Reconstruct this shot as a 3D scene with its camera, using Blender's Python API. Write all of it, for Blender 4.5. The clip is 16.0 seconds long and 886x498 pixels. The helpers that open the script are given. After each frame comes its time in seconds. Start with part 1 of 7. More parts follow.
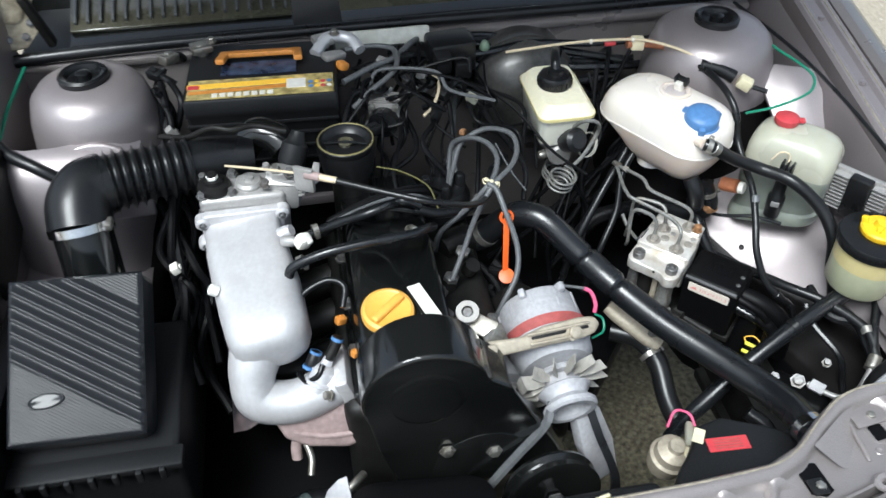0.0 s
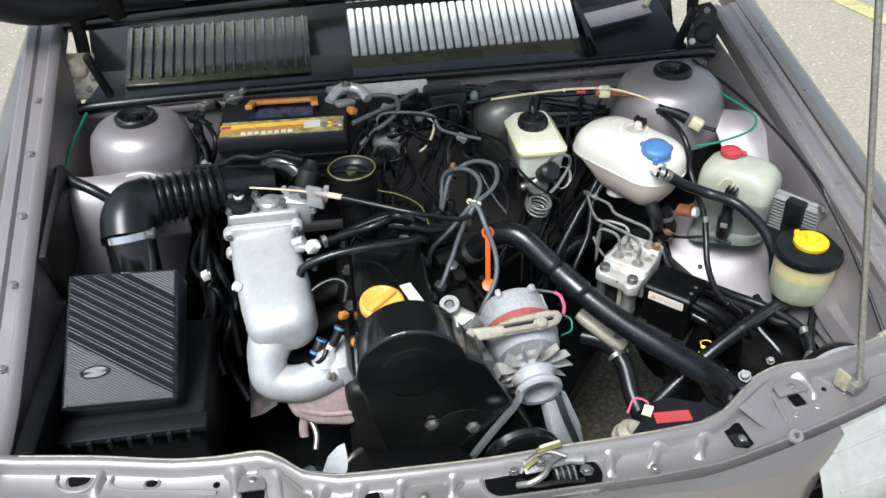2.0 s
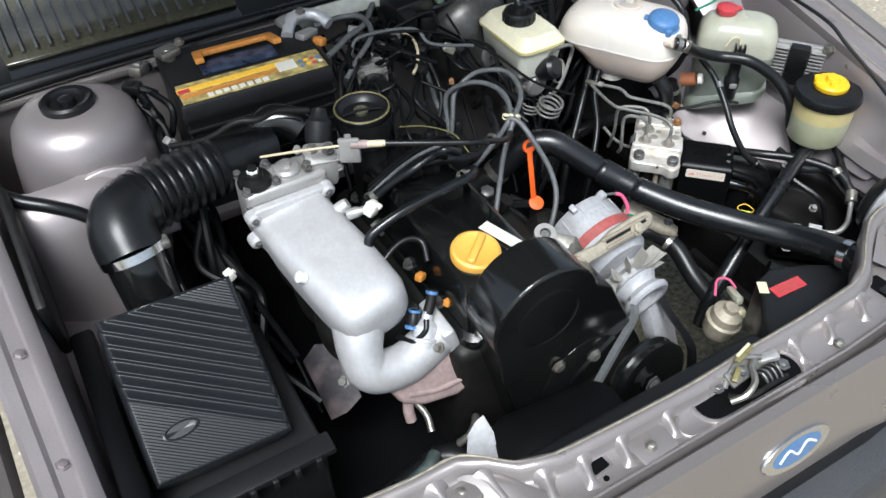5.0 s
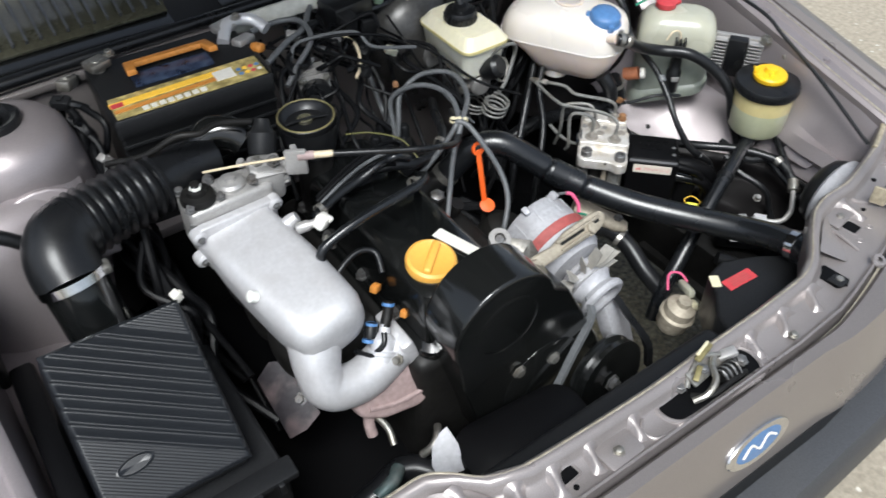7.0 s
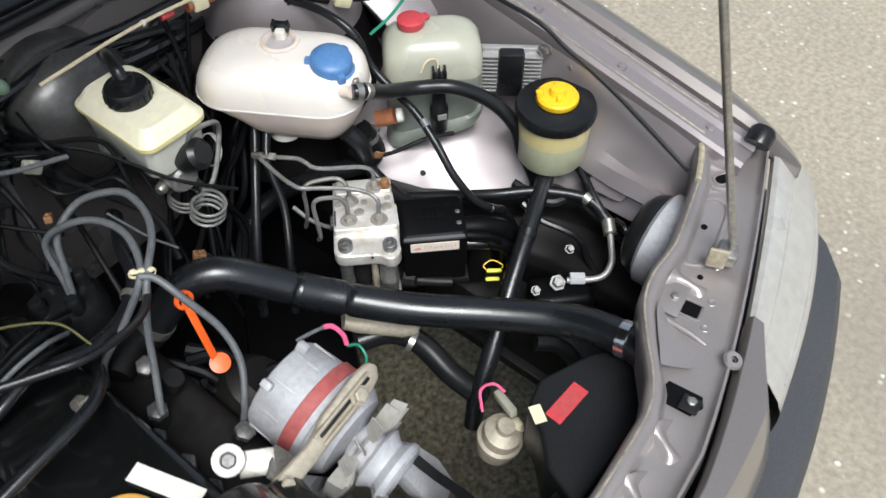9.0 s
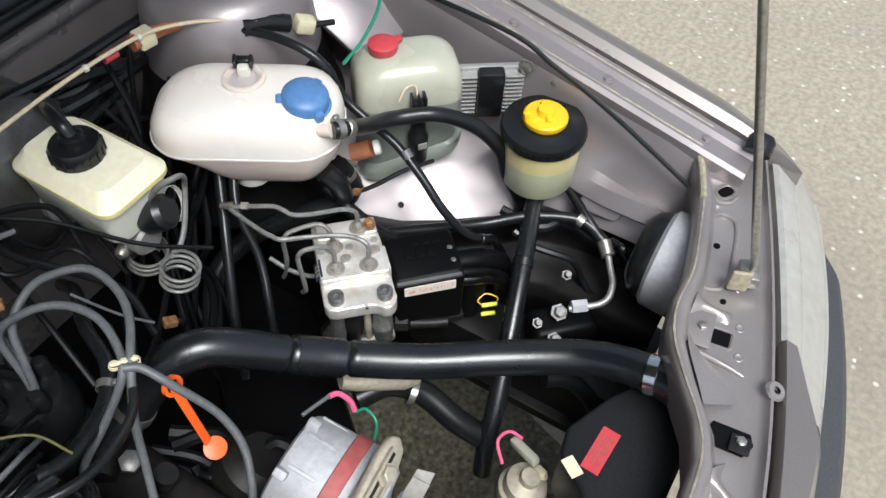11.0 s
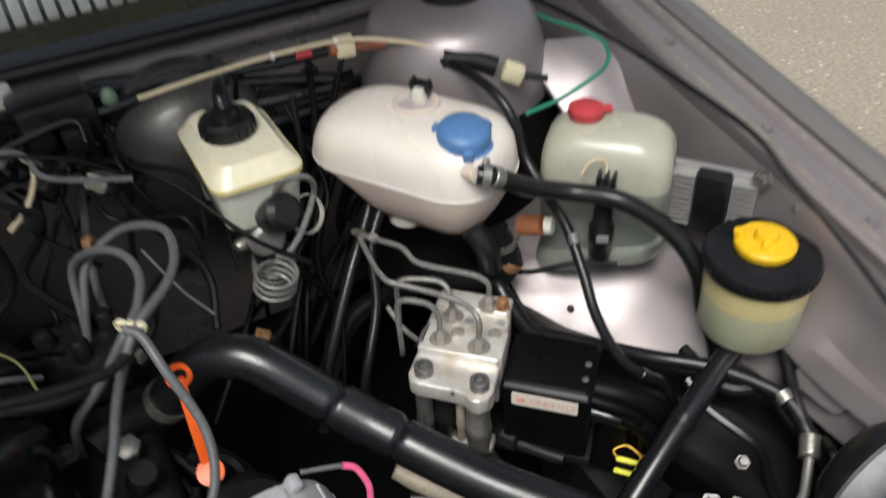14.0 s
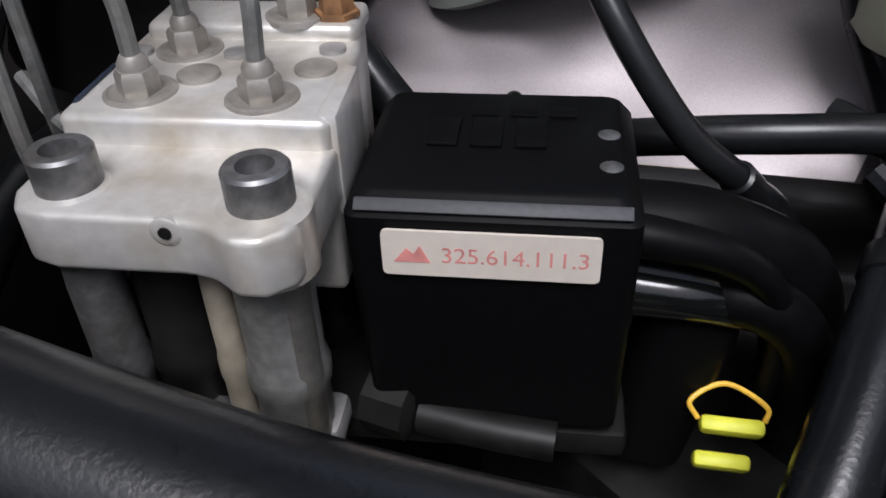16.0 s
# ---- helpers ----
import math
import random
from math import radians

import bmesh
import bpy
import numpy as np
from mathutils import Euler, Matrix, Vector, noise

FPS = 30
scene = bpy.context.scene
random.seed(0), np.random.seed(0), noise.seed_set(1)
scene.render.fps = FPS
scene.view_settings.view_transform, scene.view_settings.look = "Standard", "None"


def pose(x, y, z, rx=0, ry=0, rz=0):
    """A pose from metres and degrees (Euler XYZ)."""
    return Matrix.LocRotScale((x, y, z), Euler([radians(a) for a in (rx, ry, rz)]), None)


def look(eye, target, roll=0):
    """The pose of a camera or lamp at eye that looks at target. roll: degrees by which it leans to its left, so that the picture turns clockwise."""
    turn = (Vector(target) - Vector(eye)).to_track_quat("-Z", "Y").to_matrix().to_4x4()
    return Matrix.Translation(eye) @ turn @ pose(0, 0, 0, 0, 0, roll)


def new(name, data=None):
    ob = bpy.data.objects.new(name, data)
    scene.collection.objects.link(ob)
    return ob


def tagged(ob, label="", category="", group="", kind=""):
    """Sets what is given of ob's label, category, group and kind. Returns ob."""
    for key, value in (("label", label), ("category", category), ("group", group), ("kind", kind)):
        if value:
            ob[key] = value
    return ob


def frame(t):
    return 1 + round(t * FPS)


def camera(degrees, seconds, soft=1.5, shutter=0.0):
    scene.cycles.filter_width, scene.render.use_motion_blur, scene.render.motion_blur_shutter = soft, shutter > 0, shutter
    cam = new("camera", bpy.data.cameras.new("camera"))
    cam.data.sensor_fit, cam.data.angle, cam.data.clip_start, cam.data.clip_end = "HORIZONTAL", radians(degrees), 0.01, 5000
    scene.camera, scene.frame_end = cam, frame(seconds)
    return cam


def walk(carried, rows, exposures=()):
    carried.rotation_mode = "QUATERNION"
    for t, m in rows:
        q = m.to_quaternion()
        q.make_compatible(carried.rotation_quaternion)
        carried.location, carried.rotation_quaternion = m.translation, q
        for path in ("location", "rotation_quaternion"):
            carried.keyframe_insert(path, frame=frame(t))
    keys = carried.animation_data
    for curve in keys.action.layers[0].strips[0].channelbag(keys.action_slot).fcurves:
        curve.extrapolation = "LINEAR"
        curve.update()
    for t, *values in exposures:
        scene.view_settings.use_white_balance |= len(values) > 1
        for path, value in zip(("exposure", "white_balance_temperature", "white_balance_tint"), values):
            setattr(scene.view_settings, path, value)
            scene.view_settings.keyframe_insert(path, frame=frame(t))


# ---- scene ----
cam = camera(56.9, 16.0, 1.5, 0.4)
PATH = [
    (0, (-0.163, -0.416, 1.481), (0.092, 1.028, 0.121), -0.2),
    (0.5, (-0.098, -0.567, 1.489), (0.032, 0.982, 0.23), -0.4),
    (1, (-0.142, -0.618, 1.514), (0.015, 0.958, 0.292), -1.0),
    (1.5, (-0.149, -0.646, 1.518), (0.042, 0.942, 0.318), -1.4),
    (2, (-0.139, -0.657, 1.516), (0.072, 0.933, 0.322), -1.6),
    (2.5, (-0.147, -0.657, 1.511), (0.081, 0.935, 0.322), -1.4),
    (3, (-0.127, -0.648, 1.492), (0.107, 0.947, 0.308), -1.6),
    (3.5, (-0.202, -0.575, 1.469), (0.107, 0.967, 0.233), -3.8),
    (4, (-0.456, -0.411, 1.464), (0.085, 0.986, 0.139), -3.4),
    (4.2, (-0.502, -0.381, 1.463), (0.096, 0.962, 0.107), -3.1),
    (6.3, (-0.538, -0.345, 1.463), (0.191, 0.892, 0.071), -1.5),
    (6.5, (-0.534, -0.338, 1.465), (0.197, 0.895, 0.07), -1.4),
    (7, (-0.528, -0.319, 1.469), (0.283, 0.848, 0.062), -0.4),
    (7.5, (-0.505, -0.296, 1.477), (0.459, 0.763, 0.08), 1.3),
    (8, (-0.407, -0.243, 1.444), (0.654, 0.701, 0.035), 2.0),
    (8.5, (-0.217, -0.152, 1.429), (0.792, 0.727, -0.057), 0.4),
    (9, (-0.137, -0.07, 1.403), (0.852, 0.734, -0.139), -0.4),
    (9.5, (-0.126, 0.016, 1.388), (0.936, 0.707, -0.159), 1.1),
    (12, (-0.113, 0.08, 1.376), (0.98, 0.677, -0.189), 2.8),
    (12.5, (-0.113, 0.086, 1.374), (0.954, 0.68, -0.21), 2.9),
    (13, (-0.112, 0.075, 1.383), (0.836, 0.808, -0.218), 1.4),
    (13.5, (-0.018, -0.069, 1.394), (0.716, 1.026, -0.109), -4.1),
    (14, (0.082, -0.044, 1.191), (0.777, 1.341, -0.074), -3.5),
    (14.2, (0.103, 0.099, 1.069), (0.985, 1.354, -0.214), 1.5),
    (14.4, (0.189, 0.156, 0.877), (1.122, 1.496, -0.279), 1.3),
    (14.5, (0.218, 0.17, 0.817), (1.133, 1.576, -0.272), -0.7),
    (14.6, (0.248, 0.195, 0.787), (1.091, 1.587, -0.376), -1.7),
    (14.8, (0.26, 0.224, 0.737), (1.179, 1.599, -0.388), -0.8),
    (15, (0.269, 0.236, 0.726), (1.203, 1.579, -0.424), -0.9),
    (15.5, (0.261, 0.233, 0.72), (1.241, 1.547, -0.425), -1.6),
    (16, (0.263, 0.225, 0.722), (1.226, 1.521, -0.458), -2.3),
]
EXPOSURE = [(0, 0.62, 5900, 4), (3.5, 0.58, 5900, 4), (6.5, 0.46, 6100, 7), (13, 0.36, 6150, 7), (14, 0.0, 6500, 8), (14.6, -0.14, 6400, 10), (15.2, -0.12, 5900, 13), (16, -0.1, 6000, 14)]
walk(cam, [(t, look(e, g, r)) for t, e, g, r in PATH], EXPOSURE)

# ---- light ----
SUN_EL, SUN_AZ = 62.0, 222.0
world = bpy.data.worlds.new("sky")
scene.world = world
world.use_nodes = True
wn = world.node_tree.nodes
sky = wn.new("ShaderNodeTexSky")
sky.sky_type, sky.sun_disc = "NISHITA", False
sky.sun_elevation, sky.sun_rotation = radians(SUN_EL), radians(SUN_AZ)
sky.air_density, sky.dust_density, sky.ozone_density = 1.0, 4.0, 1.0
haze = wn.new("ShaderNodeHueSaturation")
haze.inputs["Saturation"].default_value = 0.5
world.node_tree.links.new(sky.outputs[0], haze.inputs["Color"])
world.node_tree.links.new(haze.outputs[0], wn["Background"].inputs[0])
wn["Background"].inputs[1].default_value = 0.115
sun_data = bpy.data.lights.new("sun", "SUN")
sun_data.energy, sun_data.angle, sun_data.color = 2.9, radians(26), (1.0, 0.98, 0.95)
sun = new("sun", sun_data)
sa, se = radians(SUN_AZ), radians(SUN_EL)
sun.matrix_world = look((math.sin(sa) * math.cos(se) * 8, math.cos(sa) * math.cos(se) * 8, math.sin(se) * 8), (0, 0.3, 0.6))


# ---- materials ----
def mat(name, color, rough=0.5, metal=0.0, scale=60.0, vary=0.25, bump=0.15, dirt=0.0, dirt_color=(0.12, 0.10, 0.08), coat=0.0, trans=0.0, big=6.0, spec=0.5):
    m = bpy.data.materials.new(name)
    m.use_nodes = True
    nt = m.node_tree
    n, l = nt.nodes, nt.links
    b = n["Principled BSDF"]
    tc = n.new("ShaderNodeTexCoord")
    fine = n.new("ShaderNodeTexNoise")
    fine.inputs["Scale"].default_value, fine.inputs["Detail"].default_value = scale, 6
    large = n.new("ShaderNodeTexNoise")
    large.inputs["Scale"].default_value, large.inputs["Detail"].default_value = big, 4
    geo = n.new("ShaderNodeNewGeometry")
    l.new(geo.outputs["Position"], fine.inputs["Vector"])
    l.new(geo.outputs["Position"], large.inputs["Vector"])
    ramp = n.new("ShaderNodeMapRange")
    ramp.inputs["From Min"].default_value, ramp.inputs["From Max"].default_value = 0.3, 0.7
    ramp.inputs["To Min"].default_value, ramp.inputs["To Max"].default_value = 1 - vary, 1 + vary
    l.new(fine.outputs["Fac"], ramp.inputs["Value"])
    mul = n.new("ShaderNodeVectorMath")
    mul.operation = "SCALE"
    mul.inputs[0].default_value = color
    l.new(ramp.outputs[0], mul.inputs["Scale"])
    last = mul.outputs[0]
    if dirt > 0:
        dr = n.new("ShaderNodeMapRange")
        dr.inputs["From Min"].default_value, dr.inputs["From Max"].default_value = 0.45, 0.75
        dr.inputs["To Max"].default_value = dirt
        l.new(large.outputs["Fac"], dr.inputs["Value"])
        mix = n.new("ShaderNodeMixRGB")
        mix.inputs[2].default_value = (*dirt_color, 1)
        l.new(dr.outputs[0], mix.inputs[0])
        l.new(last, mix.inputs[1])
        last = mix.outputs[0]
    l.new(last, b.inputs["Base Color"])
    rr = n.new("ShaderNodeMapRange")
    rr.inputs["To Min"].default_value, rr.inputs["To Max"].default_value = max(0.03, rough - 0.12), min(1.0, rough + 0.12)
    l.new(large.outputs["Fac"], rr.inputs["Value"])
    l.new(rr.outputs[0], b.inputs["Roughness"])
    b.inputs["Metallic"].default_value = metal
    b.inputs["Specular IOR Level"].default_value = spec
    b.inputs["Coat Weight"].default_value = coat
    b.inputs["Coat Roughness"].default_value = 0.12
    if trans > 0:
        b.inputs["Subsurface Weight"].default_value = trans
        b.inputs["Subsurface Radius"].default_value = (0.02, 0.018, 0.012)
        b.inputs["Subsurface Scale"].default_value = 0.5
    if bump > 0:
        bp = n.new("ShaderNodeBump")
        bp.inputs["Strength"].default_value, bp.inputs["Distance"].default_value = bump, 0.001
        l.new(fine.outputs["Fac"], bp.inputs["Height"])
        l.new(bp.outputs[0], b.inputs["Normal"])
    return m


def wavy(m, scale, depth):
    """Slow dents and waves of pressed sheet metal on top of a material's fine relief."""
    n, l = m.node_tree.nodes, m.node_tree.links
    b = n["Principled BSDF"]
    geo, slow, bp = n.new("ShaderNodeNewGeometry"), n.new("ShaderNodeTexNoise"), n.new("ShaderNodeBump")
    slow.inputs["Scale"].default_value, slow.inputs["Detail"].default_value = scale, 1.5
    bp.inputs["Strength"].default_value, bp.inputs["Distance"].default_value = 0.6, depth
    l.new(geo.outputs["Position"], slow.inputs["Vector"])
    l.new(slow.outputs["Fac"], bp.inputs["Height"])
    for link in list(b.inputs["Normal"].links):
        l.new(link.from_socket, bp.inputs["Normal"])
    l.new(bp.outputs[0], b.inputs["Normal"])
    return m


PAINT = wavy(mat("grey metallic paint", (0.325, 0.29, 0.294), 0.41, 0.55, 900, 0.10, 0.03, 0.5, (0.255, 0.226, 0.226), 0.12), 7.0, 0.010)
# Same body paint as PAINT, coloured darker for the dark bonnet it reflects.
PAINT_OUT = mat("polished grey paint darkened for reflection", (0.235, 0.21, 0.198), 0.30, 0.5, 900, 0.08, 0.02, 0.2, (0.18, 0.16, 0.15), 0.8)
EDGE = mat("pale worn paint", (0.40, 0.35, 0.25), 0.45, 0.2, 120, 0.3, 0.1, 0.5, (0.2, 0.17, 0.14))
LIPLINE = mat("worn lip and edge highlight paint", (0.36, 0.32, 0.25), 0.42, 0.3, 90, 0.3, 0.1, 0.9, (0.22, 0.197, 0.19), 0, 0, 24)
BLACK = mat("black plastic", (0.011, 0.0115, 0.0125), 0.42, 0, 300, 0.3, 0.10, 0.2, (0.02, 0.02, 0.02), 0, 0, 6, 0.28)
BOXBLACK = mat("matt black plastic lid", (0.012, 0.0135, 0.016), 0.36, 0, 500, 0.2, 0.08, 0.25, (0.018, 0.0195, 0.021), 0, 0, 6, 0.4)
PUMPBLACK = mat("dead black plastic and deep shade", (0.003, 0.003, 0.0034), 0.45, 0, 300, 0.2, 0.08, 0, (0, 0, 0), 0, 0, 6, 0.12)
RUBBER = mat("black rubber", (0.008, 0.0085, 0.0095), 0.30, 0, 250, 0.3, 0.08, 0.4, (0.018, 0.018, 0.018), 0, 0, 14, 0.42)
LEAD = mat("dull black lead sheath", (0.005, 0.0052, 0.006), 0.40, 0, 250, 0.3, 0.08, 0.4, (0.010, 0.010, 0.010), 0, 0, 14, 0.16)
GLOSS = mat("gloss black enamel", (0.005, 0.0055, 0.0055), 0.16, 0, 200, 0.2, 0.03, 0.25, (0.03, 0.03, 0.028), 0.4)
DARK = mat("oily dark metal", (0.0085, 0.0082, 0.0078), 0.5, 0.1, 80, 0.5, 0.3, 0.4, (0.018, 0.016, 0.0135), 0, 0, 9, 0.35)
ALU = mat("cast aluminium", (0.68, 0.68, 0.70), 0.40, 0.4, 400, 0.03, 0.06, 0.35, (0.55, 0.54, 0.53))
ALU2 = mat("dull aluminium", (0.42, 0.41, 0.40), 0.45, 0.5, 300, 0.08, 0.12, 0.5, (0.25, 0.23, 0.2))
ABSALU = mat("machined aluminium", (0.70, 0.675, 0.635), 0.34, 0.45, 200, 0.08, 0.15, 0.8, (0.47, 0.40, 0.30), 0, 0, 42)
STEEL = mat("zinc plated steel", (0.36, 0.35, 0.32), 0.38, 0.8, 200, 0.2, 0.1, 0.6, (0.2, 0.16, 0.11), 0, 0, 30)
PIPE = mat("dull brake pipe", (0.20, 0.20, 0.19), 0.48, 0.35, 200, 0.25, 0.1, 0.6, (0.15, 0.13, 0.10), 0, 0, 60)
BOLT = mat("dark steel bolt", (0.20, 0.20, 0.20), 0.45, 0.7, 250, 0.3, 0.2, 0.5, (0.12, 0.09, 0.06), 0, 0, 60)
PORT = mat("stained plated fitting", (0.36, 0.335, 0.30), 0.42, 0.45, 200, 0.15, 0.1, 0.7, (0.25, 0.215, 0.17), 0, 0, 60)
DATA = mat("dark blue plate", (0.02, 0.028, 0.045), 0.35, 0, 200, 0.1, 0.03)
RUST = mat("rusty steel", (0.28, 0.14, 0.06), 0.7, 0.2, 200, 0.4, 0.4, 0.5, (0.12, 0.07, 0.04), 0, 0, 60)
GREYW = mat("grey cable sheath", (0.105, 0.11, 0.115), 0.45, 0, 200, 0.2, 0.05, 0.4, (0.07, 0.07, 0.07))
TANK = mat("milky plastic", (0.80, 0.745, 0.68), 0.28, 0, 30, 0.02, 0.02, 0.25, (0.62, 0.52, 0.42), 0.1, 0.25)
TANKLOW = mat("stained and shaded milky plastic", (0.74, 0.63, 0.55), 0.33, 0, 30, 0.03, 0.02, 0.4, (0.62, 0.49, 0.40), 0.1, 0.6)
CREAM = mat("yellowed plastic", (0.84, 0.79, 0.60), 0.3, 0, 90, 0.06, 0.05, 0.3, (0.66, 0.60, 0.28), 0.1, 0.25)
CREAMLOW = mat("clear yellowed plastic", (0.70, 0.69, 0.60), 0.3, 0, 90, 0.06, 0.05, 0.2, (0.5, 0.52, 0.44), 0.1, 0.25)
WASHER = mat("greenish bottle plastic", (0.43, 0.425, 0.345), 0.27, 0, 40, 0.04, 0.03, 0.4, (0.37, 0.37, 0.29), 0.1, 0.25)
FLUID = mat("fluid in bottle", (0.24, 0.26, 0.225), 0.3, 0, 80, 0.08, 0.05, 0.3, (0.20, 0.215, 0.18), 0.2, 0.2)
PSFLUID = mat("pale green bottle", (0.45, 0.46, 0.31), 0.32, 0, 80, 0.06, 0.05, 0.3, (0.38, 0.4, 0.27), 0.15, 0.25)
PSUP = mat("yellowed bottle", (0.62, 0.53, 0.26), 0.32, 0, 80, 0.06, 0.05, 0.3, (0.5, 0.43, 0.2), 0.15, 0.25)
YELLOW = mat("yellow plastic", (0.80, 0.42, 0.075), 0.4, 0, 150, 0.06, 0.05, 0.2, (0.6, 0.32, 0.06))
LEMON = mat("bright yellow plastic", (0.85, 0.52, 0.015), 0.35, 0, 150, 0.05, 0.04)
BLUE = mat("blue plastic", (0.085, 0.20, 0.42), 0.42, 0, 150, 0.1, 0.06, 0.3, (0.1, 0.18, 0.34))
REDP = mat("red plastic", (0.50, 0.05, 0.06), 0.4, 0, 150, 0.1, 0.04)
ORANGE = mat("orange plastic", (0.85, 0.13, 0.02), 0.4, 0, 150, 0.08, 0.04)
TERRA = mat("terracotta connector", (0.36, 0.13, 0.06), 0.5, 0, 150, 0.15, 0.06, 0.3, (0.2, 0.09, 0.05))
BATOR = mat("orange battery handle", (0.55, 0.22, 0.04), 0.5, 0, 150, 0.12, 0.06)
BATYEL = mat("amber print", (0.92, 0.55, 0.06), 0.4, 0, 150, 0.08, 0)
WHITE = mat("white plastic", (0.72, 0.70, 0.64), 0.45, 0, 120, 0.08, 0.05, 0.35, (0.5, 0.45, 0.35))
IVORY = mat("ivory plastic", (0.70, 0.64, 0.44), 0.45, 0, 120, 0.08, 0.05, 0.35, (0.5, 0.42, 0.26))
STICKER = mat("cream label paper", (0.68, 0.61, 0.53), 0.5, 0, 200, 0.04, 0, 0.3, (0.6, 0.52, 0.44), 0, 0, 40)
INK = mat("red ink", (0.66, 0.26, 0.23), 0.6, 0, 200, 0.2, 0)
BADGE = mat("blue badge enamel", (0.07, 0.17, 0.36), 0.2, 0.1, 150, 0.08, 0, 0.1, (0.1, 0.2, 0.36), 0.6)
CHROME = mat("chrome", (0.7, 0.7, 0.7), 0.15, 1.0, 150, 0.06, 0)
GREENW = mat("green wire", (0.02, 0.22, 0.13), 0.45, 0, 150, 0.1, 0)
PINKW = mat("pink wire", (0.75, 0.12, 0.25), 0.45, 0, 150, 0.1, 0)
WHITEW = mat("beige wire loom", (0.62, 0.52, 0.36), 0.5, 0, 150, 0.12, 0.05)
LIME = mat("lime tape", (0.75, 0.75, 0.05), 0.5, 0, 150, 0.1, 0)
REDBAND = mat("faded red band", (0.36, 0.075, 0.07), 0.55, 0, 120, 0.2, 0.06, 0.3, (0.25, 0.1, 0.09))
FLAKE = mat("flaking dark heat paint", (0.022, 0.019, 0.023), 0.6, 0.1, 120, 0.3, 0.3, 0.75, (0.17, 0.125, 0.125), 0, 0, 24)
PINKCAST = mat("pinkish primer casting", (0.36, 0.27, 0.26), 0.6, 0.1, 120, 0.2, 0.2, 0.5, (0.2, 0.15, 0.14))
LENS = mat("clear lamp lens", (0.37, 0.36, 0.335), 0.3, 0, 60, 0.10, 0.05, 0.25, (0.22, 0.20, 0.15), 0.6)
BUMPER = mat("dark grey bumper plastic", (0.045, 0.047, 0.052), 0.55, 0, 400, 0.2, 0.08, 0.25, (0.07, 0.066, 0.06))
GROUNDYEL = mat("worn yellow road paint", (0.50, 0.42, 0.16), 0.8, 0, 60, 0.35, 0.3, 0.7, (0.3, 0.28, 0.22), 0, 0, 14)

# Near black body paint: holds the shade low in the bay.
SHADEPAINT = mat("lower panel paint darkened for shade", (0.010, 0.009, 0.0092), 0.40, 0.1, 400, 0.2, 0.06, 0.7, (0.005, 0.0046, 0.0046), 0, 0, 14, 0.12)
SLAM = wavy(mat("satin grey panel paint", (0.30, 0.272, 0.265), 0.31, 0.45, 700, 0.10, 0.03, 0.6, (0.225, 0.202, 0.193), 0.2, 0, 11), 18.0, 0.002)
HOSE = mat("shiny black hose rubber", (0.0075, 0.0085, 0.010), 0.27, 0, 600, 0.25, 0.12, 0.4, (0.015, 0.016, 0.017), 0, 0, 14, 0.65)
MANIFOLD = mat("satin cast aluminium", (0.55, 0.545, 0.555), 0.46, 0.35, 160, 0.06, 0.22, 0.7, (0.44, 0.425, 0.425), 0, 0, 24)
DUSTY = mat("dusty lavender casting", (0.41, 0.41, 0.43), 0.60, 0.15, 160, 0.12, 0.18, 0.7, (0.27, 0.26, 0.26), 0, 0, 22)
CASTTAN = mat("stained tan casting", (0.40, 0.355, 0.28), 0.55, 0.25, 160, 0.15, 0.25, 0.7, (0.29, 0.25, 0.19), 0, 0, 35)
# The olive tone paints the reflected sheen of the black vent panels.
OLIVE = mat("black plastic with painted olive sheen", (0.072, 0.068, 0.045), 0.28, 0, 200, 0.2, 0.08, 0.6, (0.105, 0.097, 0.06), 1.0, 0, 12)
# Near white: sky glare on the vent's slats, also small bright metal parts.
SILVER_GLARE = mat("near white glare and bright metal", (0.97, 0.97, 0.91), 0.25, 0.25, 200, 0.04, 0.03, 0.3, (0.88, 0.86, 0.77))
STRIPE = mat("yellow green wire", (0.10, 0.095, 0.03), 0.45, 0, 150, 0.1, 0)

BRASS = mat("dull brass", (0.30, 0.26, 0.12), 0.45, 0.5, 150, 0.2, 0.05, 0.5, (0.08, 0.07, 0.05))
GREENCAP = mat("green plastic", (0.16, 0.24, 0.17), 0.4, 0, 120, 0.15, 0.05, 0.4, (0.12, 0.12, 0.1))
TEAL = mat("stained teal casting", (0.05, 0.085, 0.085), 0.5, 0.3, 90, 0.4, 0.3, 0.6, (0.2, 0.2, 0.19), 0, 0, 40)


